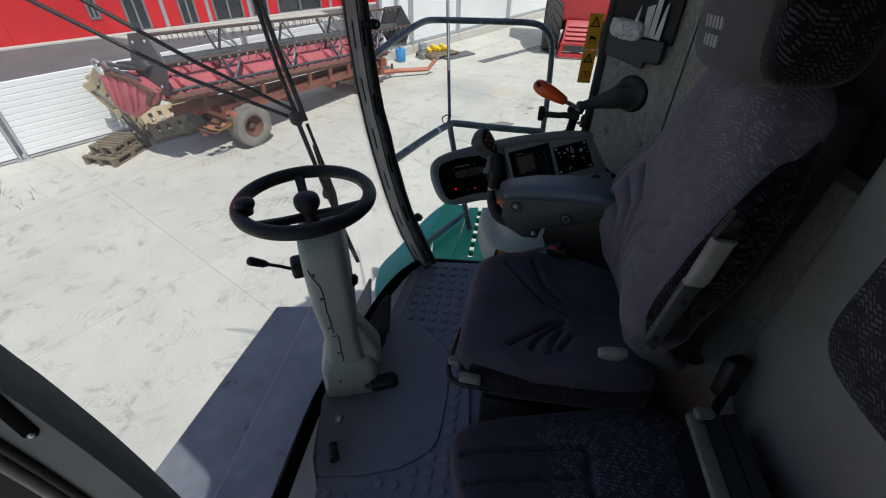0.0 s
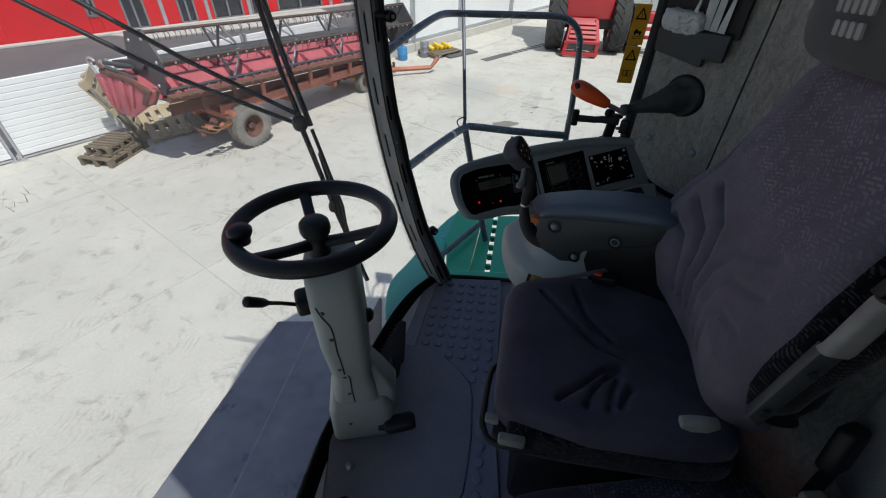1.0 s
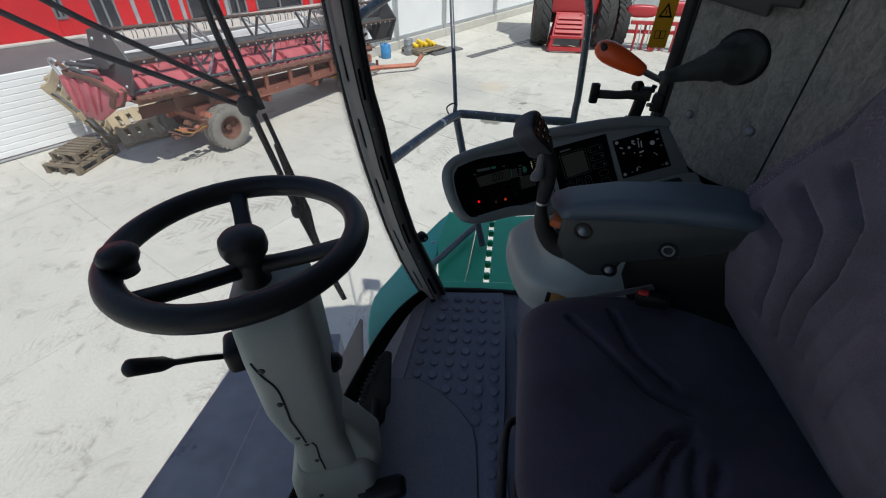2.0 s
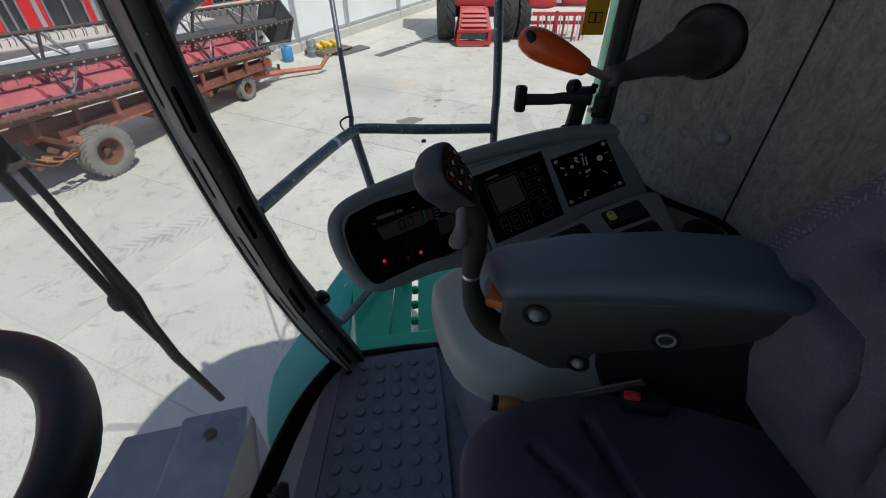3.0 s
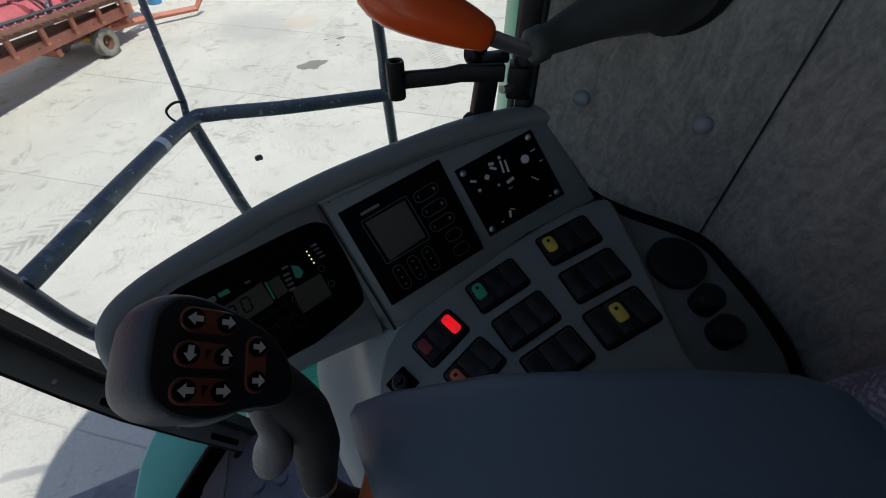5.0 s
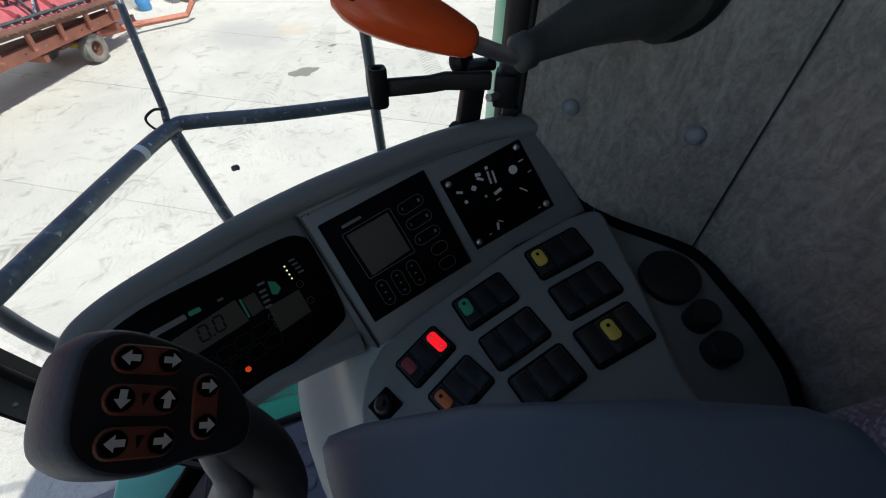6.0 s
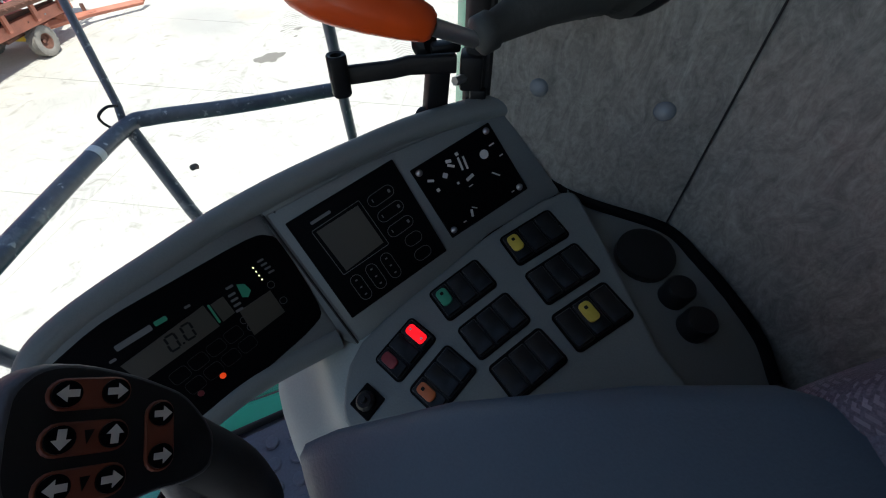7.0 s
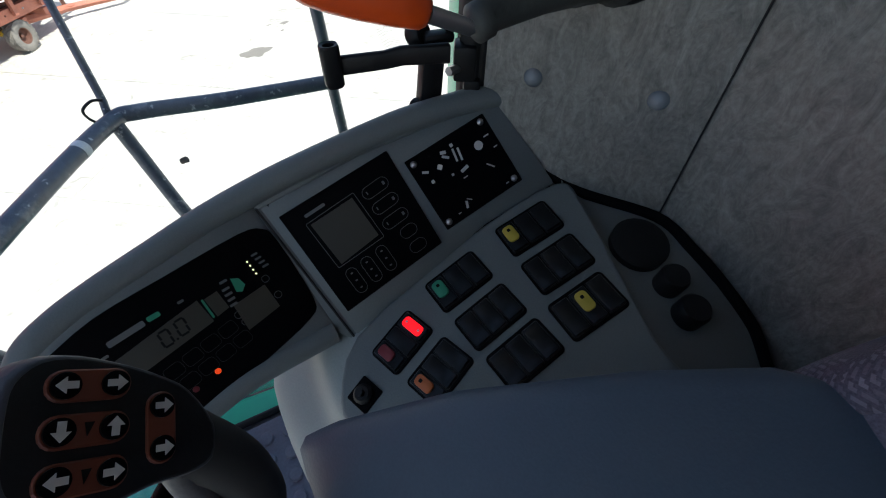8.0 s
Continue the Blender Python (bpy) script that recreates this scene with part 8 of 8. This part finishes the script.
def build_header():
    t = thing("harvester_header", W3(2, 0.5, 0.72), "faded red grain header with a dark tined reel", "combine header")
    S0, S1, SB = -1.10, 4.80, 3.95
    L = TD * (SB - S0)
    part("floor_pan", bevel(prism([W3(S0, 0.02, 0.82), W3(S0, 1.15, 0.79), W3(S0, 1.15, 0.82), W3(S0, 0.02, 0.85)], L), 0.004, 1), "rust", t, "rusty brown floor pan")
    part("front_lip", bevel(prism([W3(S0, 0.02, 0.80), W3(S0, -0.05, 0.82), W3(S0, -0.07, 0.90), W3(S0, -0.02, 0.93), W3(S0, 0.03, 0.92)], L), 0.006, 1), "rust", t, "rusty front lip")
    part("front_skirt", bevel(prism([W3(S0 + 0.1, 0.24, 0.54), W3(S0 + 0.1, 0.24, 0.712), W3(S0 + 0.1, 0.26, 0.712), W3(S0 + 0.1, 0.26, 0.54)], L - TD * 0.1), 0.004, 1), "rust", t, "rust-brown skirt sheet")
    part("back_sheet", bevel(prism([W3(S0, 1.15, 0.79), W3(S0, 1.12, 1.02), W3(S0, 1.15, 1.02), W3(S0, 1.18, 0.79)], L), 0.004, 1), "oldred", t, "faded red back sheet")
    part("back_beam", bevel(box(W3((S0 + SB) / 2, 1.17, 1.03), (SB - S0, 0.09, 0.07), TM), 0.01), "oldred", t, "faded red back beam")
    part("knife_bar", bevel(box(W3((S0 + SB) / 2, -0.10, 0.90), (SB - S0, 0.05, 0.02), TM), 0.004), "rust", t)
    for k in range(33):
        s = S0 + 0.1 + k * 0.153
        part("guard_finger", loft([[W3(s + x, -0.12, 0.90 + z) for x, z in ((-0.014, -0.010), (0.014, -0.010), (0.014, 0.010), (-0.014, 0.010))], [W3(s + x * 0.2, -0.18, 0.89 + z * 0.2) for x, z in ((-0.014, -0.010), (0.014, -0.010), (0.014, 0.010), (-0.014, 0.010))]]), "rust", t)
    part("trough", bevel(prism([W3(S0, 0.14, 0.88), W3(S0, 0.34, 1.05), W3(S0, 0.46, 1.08), W3(S0, 0.50, 1.05), W3(S0, 0.20, 0.85)], L), 0.006, 1), "oldred", t, "faded red trough sheet")
    for k in range(8):
        part("trough_rib", bevel(prism([W3(-0.80 + k * 0.62, 0.04, 0.90), W3(-0.80 + k * 0.62, 0.20, 1.06), W3(-0.80 + k * 0.62, 0.46, 1.10), W3(-0.80 + k * 0.62, 0.44, 1.04), W3(-0.80 + k * 0.62, 0.14, 0.86)], TD * 0.035), 0.006, 1), "oldred", t, "faded red rib")
    for k in range(9):
        part("frame_strut", bevel(box(W3(-0.55 + k * 0.55, 0.06, 0.70), (0.07, 0.05, 0.26), TM), 0.006), "orange" if k > 1 else "rust", t, "painted frame strut")
    # auger with its flighting
    part("auger_tube", tube([W3(S0 + 0.05, 0.80, 0.98), W3(SB - 0.05, 0.80, 0.98)], 0.12, 24), "oldred", t, "faded red auger tube", 60)
    bm = bmesh.new()
    prev = None
    for k in range(int((SB - S0 - 0.2) / 0.02)):
        s = S0 + 0.1 + 0.02 * k
        mid = (S0 + SB) / 2
        a = 2 * math.pi * (s - mid) / 0.5 * (1 if s < mid else -1)
        cur = [bm.verts.new(W3(s + o, 0.80 + r * math.cos(a), 0.98 + r * math.sin(a))) for r, o in ((0.115, -0.003), (0.19, -0.003), (0.19, 0.003), (0.115, 0.003))]
        if prev and abs(s - mid) > 0.03:
            for i in range(4):
                bm.faces.new((prev[i], prev[(i + 1) % 4], cur[(i + 1) % 4], cur[i]))
        prev = cur
    part("auger_flight", bm, "oldred", t, "faded red auger flighting")
    # end dividers
    part("end_divider", bevel(prism([W3(-1.34, q, z) for q, z in ((-0.09, 1.04), (-0.02, 0.92), (0.16, 0.79), (0.74, 0.50), (1.14, 0.49), (1.43, 0.77), (1.46, 1.01), (1.10, 1.10), (0.60, 1.12))], TD * 0.08), 0.02, 2), "oldred", t, "faded red dented end divider", 40)
    part("end_sheet", bevel(prism([W3(-1.26, q, z) for q, z in ((0.16, 0.84), (0.74, 0.72), (1.16, 0.72), (1.18, 1.08), (0.60, 1.10), (0.20, 1.0))], TD * 0.18), 0.01, 1), "oldred", t, "faded red end sheet")
    part("end_sheet", bevel(prism([W3(SB, q, z) for q, z in ((0.0, 0.80), (1.18, 0.78), (1.18, 1.06), (0.50, 1.08), (0.04, 0.95))], TD * 0.05), 0.01, 1), "rust", t, "rusty end sheet")
    part("divider_lip", bevel(prism([W3(-1.37, q, z) for q, z in ((-0.10, 1.05), (0.50, 1.15), (1.20, 1.13), (1.20, 1.06), (0.50, 1.07), (-0.06, 0.97))], TD * 0.05), 0.014, 2), "rust", t, "rusty divider lip", 40)
    part("divider_mouth", bevel(prism([W3(-1.36, q, z) for q, z in ((-0.08, 1.03), (0.06, 1.05), (0.26, 0.80), (0.16, 0.78))], TD * 0.16), 0.012, 2), "rust", t, "bare rusty divider edge", 40)
    for (q0, z0), (q1, z1) in (((0.34, 1.04), (0.52, 0.68)), ((0.60, 1.05), (0.70, 0.60)), ((0.92, 1.05), (0.98, 0.58)), ((1.20, 1.0), (1.16, 0.60))):
        part("divider_crease", bevel(prism([W3(-1.375, q0, z0), W3(-1.375, q0 + 0.09, z0), W3(-1.375, q1 + 0.05, z1), W3(-1.375, q1, z1)], TD * 0.05), 0.015, 2), "oldred", t, "", 40)
    part("divider_hoop", tube(smooth_path([W3(-1.30, 1.44, 0.98), W3(-1.34, 1.52, 1.20), W3(-1.34, 1.34, 1.24), W3(-1.30, 1.24, 1.06)], 5), 0.018, 8), "galv", t, "bare bent steel hoop", 60)
    part("hook", tube(smooth_path([W3(-1.32, 1.40, 1.16), W3(-1.36, 1.20, 1.22), W3(-1.36, 1.02, 1.16)], 5), 0.022, 8), "rust", t, "", 60)
    for a, b2 in (((-1.26, 1.20, 1.20), (-1.18, 0.55, 1.24)), ((-1.30, 1.05, 1.16), (-1.24, 0.45, 1.10))):
        part("hydraulic_ram", tube([W3(*a), W3(*b2)], 0.03, 8), "darkmetal", t, "", 60)
    # reel
    RQ, RZ, RR = 0.36, 1.30, 0.44
    r = part("reel_shaft", tube([W3(S0 + 0.06, RQ, RZ), W3(S1 - 0.06, RQ, RZ)], 0.085, 16), "darkmetal", t, "dark reel shaft", 60)
    for s in (S0 + 0.0, S1 - 0.05):
        pts = [W3(s, RQ + (RR + 0.05) * math.cos(a), RZ + (RR + 0.05) * math.sin(a)) for a in (radians(50 + 60 * k) for k in range(6))]
        e = part("reel_end", bevel(prism(pts, TD * 0.03), 0.006), "darkmetal", r, "dark six-sided reel end")
        for k in range(6):
            a = radians(50 + 60 * k)
            screw("bolt", W3(s - 0.004 if s < 0 else s + 0.034, RQ + RR * 0.8 * math.cos(a), RZ + RR * 0.8 * math.sin(a)), TD * (-1 if s < 0 else 1), 0.025, "galv", e)
    for k in range(6):
        a = radians(50 + 60 * k)
        q, z = RQ + RR * math.cos(a), RZ + RR * math.sin(a)
        part("bat", tube([W3(S0 + 0.02, q, z), W3(S1 - 0.02, q, z)], 0.024, 8), "batbrown" if k in (1, 2) else "darkmetal", r, "worn reel bat", 60)
        bm = bmesh.new()
        for i in range(34):
            s = S0 + 0.2 + i * 0.165
            tube([W3(s, q, z), W3(s + 0.01, q - 0.02, z - 0.07), W3(s + 0.01, q - 0.01, z - 0.13)], 0.006, 4, bm)
        cl = bmesh.new()
        for i in range(34):
            box(W3(S0 + 0.2 + i * 0.165, q - 0.02, z - 0.025), (0.022, 0.022, 0.022), TM, cl)
        tagged(part("tine_clips", cl, "galv", r, "rows of bright tine clips"), kind="stuff")
        tagged(part("tines", bm, "darkmetal", r, "rows of thin steel tines"), kind="stuff")
    for j in range(4):
        s = S0 + 1.15 + j * 1.22
        for k in range(6):
            a = radians(50 + 60 * k)
            b2 = radians(50 + 60 * (k + 1))
            part("spoke", bevel(prism([W3(s, RQ + 0.08 * math.cos(a - 0.3), RZ + 0.08 * math.sin(a - 0.3)), W3(s, RQ + RR * math.cos(a - 0.06), RZ + RR * math.sin(a - 0.06)), W3(s, RQ + RR * math.cos(a + 0.06), RZ + RR * math.sin(a + 0.06)), W3(s, RQ + 0.08 * math.cos(a + 0.3), RZ + 0.08 * math.sin(a + 0.3))], TD * 0.02), 0.003, 1), "darkmetal", r)
            part("brace", tube([W3(s + 0.02, RQ + RR * 0.98 * math.cos(a), RZ + RR * 0.98 * math.sin(a)), W3(s + 0.34, RQ + 0.10 * math.cos(a), RZ + 0.10 * math.sin(a))], 0.020, 6), "galv", r, "bright worn reel brace", 60)
    part("reel_arm", bevel(prism([W3(S0 - 0.05, 1.20, 1.10), W3(S0 - 0.05, 1.20, 1.22), W3(S0 - 0.05, RQ, RZ + 0.07), W3(S0 - 0.05, RQ - 0.1, RZ), W3(S0 - 0.05, RQ, RZ - 0.07)], TD * 0.05), 0.006), "darkmetal", t, "dark reel arm")
    part("reel_arm", bevel(prism([W3(SB + 0.06, 1.10, 0.95), W3(SB + 0.06, 1.15, 1.05), W3(S1 + 0.0, RQ, RZ + 0.06), W3(S1 + 0.0, RQ, RZ - 0.06)], TD * 0.05), 0.006), "rust", t, "rusty reel arm")
    for z in (0.82, 0.98):
        part("arm_brace", tube([W3(SB, 0.3, z), W3(SB + 0.55, 0.55, z + 0.05)], 0.03, 6), "rust", t, "rusty brace", 60)
    # the header lies a little down to its far end
    piv = W3(2.0, 0.5, 0.75)
    t.matrix_basis = Matrix.Translation(piv + UP * 0.045) @ Matrix.Rotation(0.075, 4, TP) @ Matrix.Translation(-piv) @ t.matrix_basis


build_header()


def build_pallets():
    def pallet(name, m, material, label, group):
        t = thing(name, (0, 0, 0), label, "pallet", group)
        for k in range(7):
            part("deck_board", bevel(box((-0.54 + k * 0.18, 0, 0.133), (0.13 if k % 2 == 0 else 0.10, 0.8, 0.022)), 0.003, 1), material, t)
        for y in (-0.35, 0.0, 0.35):
            part("stringer", bevel(box((0, y, 0.111), (1.2, 0.10, 0.022)), 0.003, 1), material, t)
            part("bottom_board", bevel(box((0, y, 0.011), (1.2, 0.10, 0.022)), 0.003, 1), material, t)
            for x in (-0.53, 0.0, 0.53):
                part("block", bevel(box((x, y, 0.061), (0.13, 0.10, 0.078)), 0.004, 1), material, t)
        t.matrix_basis = m
        return t

    a = V((-5.263, 6.479, 0))
    u, v = V((-0.98, 0.19, 0)).normalized(), V((0.19, 0.98, 0)).normalized()
    c = a + u * 0.29 + v * 0.42
    ang = math.degrees(math.atan2(v.y, v.x))
    half = Matrix.Diagonal((0.70, 0.73, 1.0, 1.0))   # 0.84 by 0.58 m
    one = pallet("wooden_pallet", pose(c.x, c.y, 0.001, 0, 0, ang) @ half, "pallet", "small weathered grey-brown wooden pallet on the concrete", "pallets")
    copy_thing(one, pose(c.x + 0.01, c.y - 0.01, 0.148, 0, 0, ang + 1.5) @ half)
    # one stands on its end, leaning, deck turned to the header; one lies half propped up beside it
    def stand(base, x_axis, z_axis):
        x_axis = x_axis.normalized()
        y_axis = z_axis.cross(x_axis).normalized()
        z_axis = x_axis.cross(y_axis)
        m = Matrix((x_axis, y_axis, z_axis)).transposed().to_4x4()
        return Matrix.Translation(base) @ m @ Matrix.Translation((0.6, 0, 0))

    side, away = V((0.82, 0.57, 0)), V((-0.57, 0.82, 0))
    two = pallet("wooden_pallet", stand(V((-5.52, 7.92, 0.02)), UP * 0.88 - side * 0.42, side * 0.86 + UP * 0.44 - away * 0.20), "newpallet", "pale new wooden pallet standing on end beside the header", "pallets")
    three = copy_thing(two, stand(V((-5.34, 7.72, 0.10)), side * 0.93 + away * 0.12 + UP * 0.02, UP * 0.90 - away * 0.4))


build_pallets()


def build_yard_things():
    b = thing("blue_drum", (-0.98, 12.76, 0), "small blue plastic drum on the concrete", "drum")
    part("body", lathe([(0.0, 0.0), (0.12, 0.0), (0.135, 0.03), (0.135, 0.13), (0.142, 0.15), (0.135, 0.17), (0.135, 0.30), (0.12, 0.335), (0.04, 0.345), (0.04, 0.37), (0.0, 0.37)], (-0.98, 12.76, 0), UP, 24), "blue", b, "", 40)
    c = thing("ribbed_can", (-0.38, 13.06, 0), "dull grey ribbed can beside the drain pipe", "can")
    part("body", lathe([(0, 0), (0.11, 0), (0.12, 0.02), (0.12, 0.13), (0.128, 0.14), (0.12, 0.15), (0.12, 0.27), (0.128, 0.28), (0.12, 0.29), (0.12, 0.38), (0.11, 0.40), (0.10, 0.385), (0, 0.385)], (-0.38, 13.06, 0), UP, 24), "frame", c, "", 40)
    y = thing("pallet_load", (0.05, 13.42, 0), "yellow machine parts on a dark wooden pallet", "pallet load")
    M3 = Matrix.Rotation(radians(42), 3, "Z")
    for k in range(5):
        part("board", bevel(box(V((0.05, 13.42, 0.10)) + M3 @ V((0, -0.36 + 0.18 * k, 0)), (0.9, 0.12, 0.025), M3), 0.003, 1), "pallet", y)
    for x in (-0.45, 0.0, 0.45):
        part("bearer", bevel(box(V((0.05, 13.42, 0.045)) + M3 @ V((x, 0, 0)), (0.10, 0.8, 0.085), M3), 0.004, 1), "pallet", y)
    for x, h, w in ((-0.24, 0.10, 0.13), (-0.09, 0.17, 0.09), (0.04, 0.11, 0.12), (0.17, 0.16, 0.08), (0.29, 0.09, 0.11)):
        part("machine_part", bevel(box(V((0.05, 13.42, 0.115 + h / 2)) + M3 @ V((x, 0.05 - 0.3 * x, 0)), (w, 0.22, h), M3 @ Matrix.Rotation(0.2, 3, "X")), 0.03, 2), "yellow", y, "yellow painted part", 40)
    mt = thing("dark_board", (0.6, 13.35, 0), "dark board lying on the concrete by the wall", "board")
    part("board", bevel(box(V((0.62, 13.36, 0.022)), (1.05, 0.40, 0.04), Matrix.Rotation(radians(38), 3, "Z")), 0.005), "asphalt", mt)

    # red tractor, seen from its front
    t = thing("red_tractor", (4.1, 14.0, 0), "bright red tractor with big black tyres", "tractor")
    fx, fy = V((0.98, -0.19, 0)).normalized(), V((0.19, 0.98, 0)).normalized()
    o = V((3.97, 13.10, 0))
    T = lambda x, y, z: o + fx * x + fy * y + UP * z
    TM3 = Matrix(((fx.x, fy.x, 0), (fx.y, fy.y, 0), (0, 0, 1)))
    part("front_frame", bevel(prism([T(-0.50, 0.0, 0.05), T(-0.42, 0.0, 0.42), T(-0.36, 0.30, 0.92), T(-0.36, 0.55, 0.92), T(-0.50, 0.55, 0.05)], fx * 0.10), 0.01), "tractor", t)
    part("front_frame", bevel(prism([T(0.40, 0.0, 0.05), T(0.40, 0.0, 0.42), T(0.30, 0.30, 0.92), T(0.30, 0.55, 0.92), T(0.40, 0.55, 0.05)], fx * 0.10), 0.01), "tractor", t)
    part("hood", bevel(prism([T(-0.42, 0.02, 0.42), T(0.44, 0.02, 0.42), T(0.36, 0.34, 0.90), T(-0.36, 0.34, 0.90)], V((0, 0, 0.05)) + fy * 0.05), 0.012), "tractor", t)
    for k in range(4):
        part("louvre", bevel(prism([T(-0.36 + 0.015 * k, 0.03 + 0.07 * k, 0.49 + 0.10 * k), T(0.38 - 0.015 * k, 0.03 + 0.07 * k, 0.49 + 0.10 * k), T(0.37 - 0.015 * k, 0.08 + 0.07 * k, 0.56 + 0.10 * k), T(-0.35 + 0.015 * k, 0.08 + 0.07 * k, 0.56 + 0.10 * k)], V((0, 0, 0.02)) - fy * 0.025), 0.006), "tractor", t)
    part("intake", bevel(box(T(0.0, 0.20, 0.28), (0.72, 0.30, 0.18), TM3), 0.01), "darkmetal", t, "dark gap under the hood")
    part("cross_rail", bevel(box(T(0.0, 0.0, 0.10), (0.92, 0.08, 0.10), TM3), 0.008), "tractor", t)
    part("cross_rail", bevel(box(T(0.0, 0.0, 0.40), (0.92, 0.06, 0.06), TM3), 0.008), "tractor", t)
    part("body", bevel(box(T(0.0, 1.25, 1.55), (1.5, 1.6, 1.3), TM3), 0.06, 3), "tractor", t, "", 40)
    part("cab", bevel(box(T(0.0, 1.6, 2.75), (1.5, 1.4, 1.1), TM3), 0.08, 3), "pane", t, "dark glazed cab", 40)
    part("axle", bevel(box(T(0.1, 0.95, 0.75), (1.7, 0.3, 0.3), TM3), 0.02), "darkmetal", t)
    tyre("wheel", T(-0.72, 0.95, 0.80), -fx, 0.80, 0.46, 0.42, 0, "blacktyre", "tractor", t, 20, 0.30)
    tyre("wheel", T(1.00, 0.95, 0.80), fx, 0.80, 0.46, 0.42, 0, "blacktyre", "tractor", t, 20, 0.30)
    tyre("wheel", T(1.52, 1.15, 0.62), fx, 0.62, 0.34, 0.32, 0, "blacktyre", "tractor", t, 20, 0.30)
    # red tillage machine beyond
    p = thing("disc_harrow", (6.3, 13.2, 0), "red tillage implement with upright tines", "implement")
    o2 = V((5.9, 13.25, 0))
    for k in range(6):
        c = o2 + fx * (0.26 * k) + fy * (0.12 * (k % 2))
        part("leg", bevel(prism([c + UP * 0.02, c + UP * 0.45 - fy * 0.05, c + UP * 0.75 + fy * 0.05, c + UP * 0.70 + fy * 0.12, c + UP * 0.42 + fy * 0.04, c + UP * 0.0 + fy * 0.05], fx * 0.05), 0.006), "tractor", p)
        part("tine", tube([c + fx * 0.12 + UP * 0.70, c + fx * 0.12 - fy * 0.12 + UP * 0.35, c + fx * 0.12 + UP * 0.02], 0.014, 6), "galv", p, "", 60)
    for z, y in ((0.72, 0.06), (0.88, 0.5), (0.45, 0.3)):
        part("frame_beam", bevel(box(o2 + fx * 0.7 + fy * y + UP * z, (1.7, 0.09, 0.09), TM3), 0.01), "tractor", p)
    part("mouldboard", superell(o2 + fx * 0.1 + UP * 0.98 + fy * 0.2, (fx, fy, UP), (0.42, 0.10, 0.16), (0.7, 0.7), (26, 12)), "tractor", p, "", 60)
    part("mouldboard", superell(o2 + fx * 1.1 + UP * 1.05 + fy * 0.3, (fx, fy, UP), (0.42, 0.10, 0.18), (0.7, 0.7), (26, 12)), "tractor", p, "", 60)
    part("stand", bevel(prism([o2 + fx * 0.45 + UP * 0.02, o2 + fx * 0.62 + UP * 0.02, o2 + fx * 0.58 + UP * 0.8, o2 + fx * 0.49 + UP * 0.8], fy * 0.06), 0.006), "tractor", p)


build_yard_things()
build_chassis()
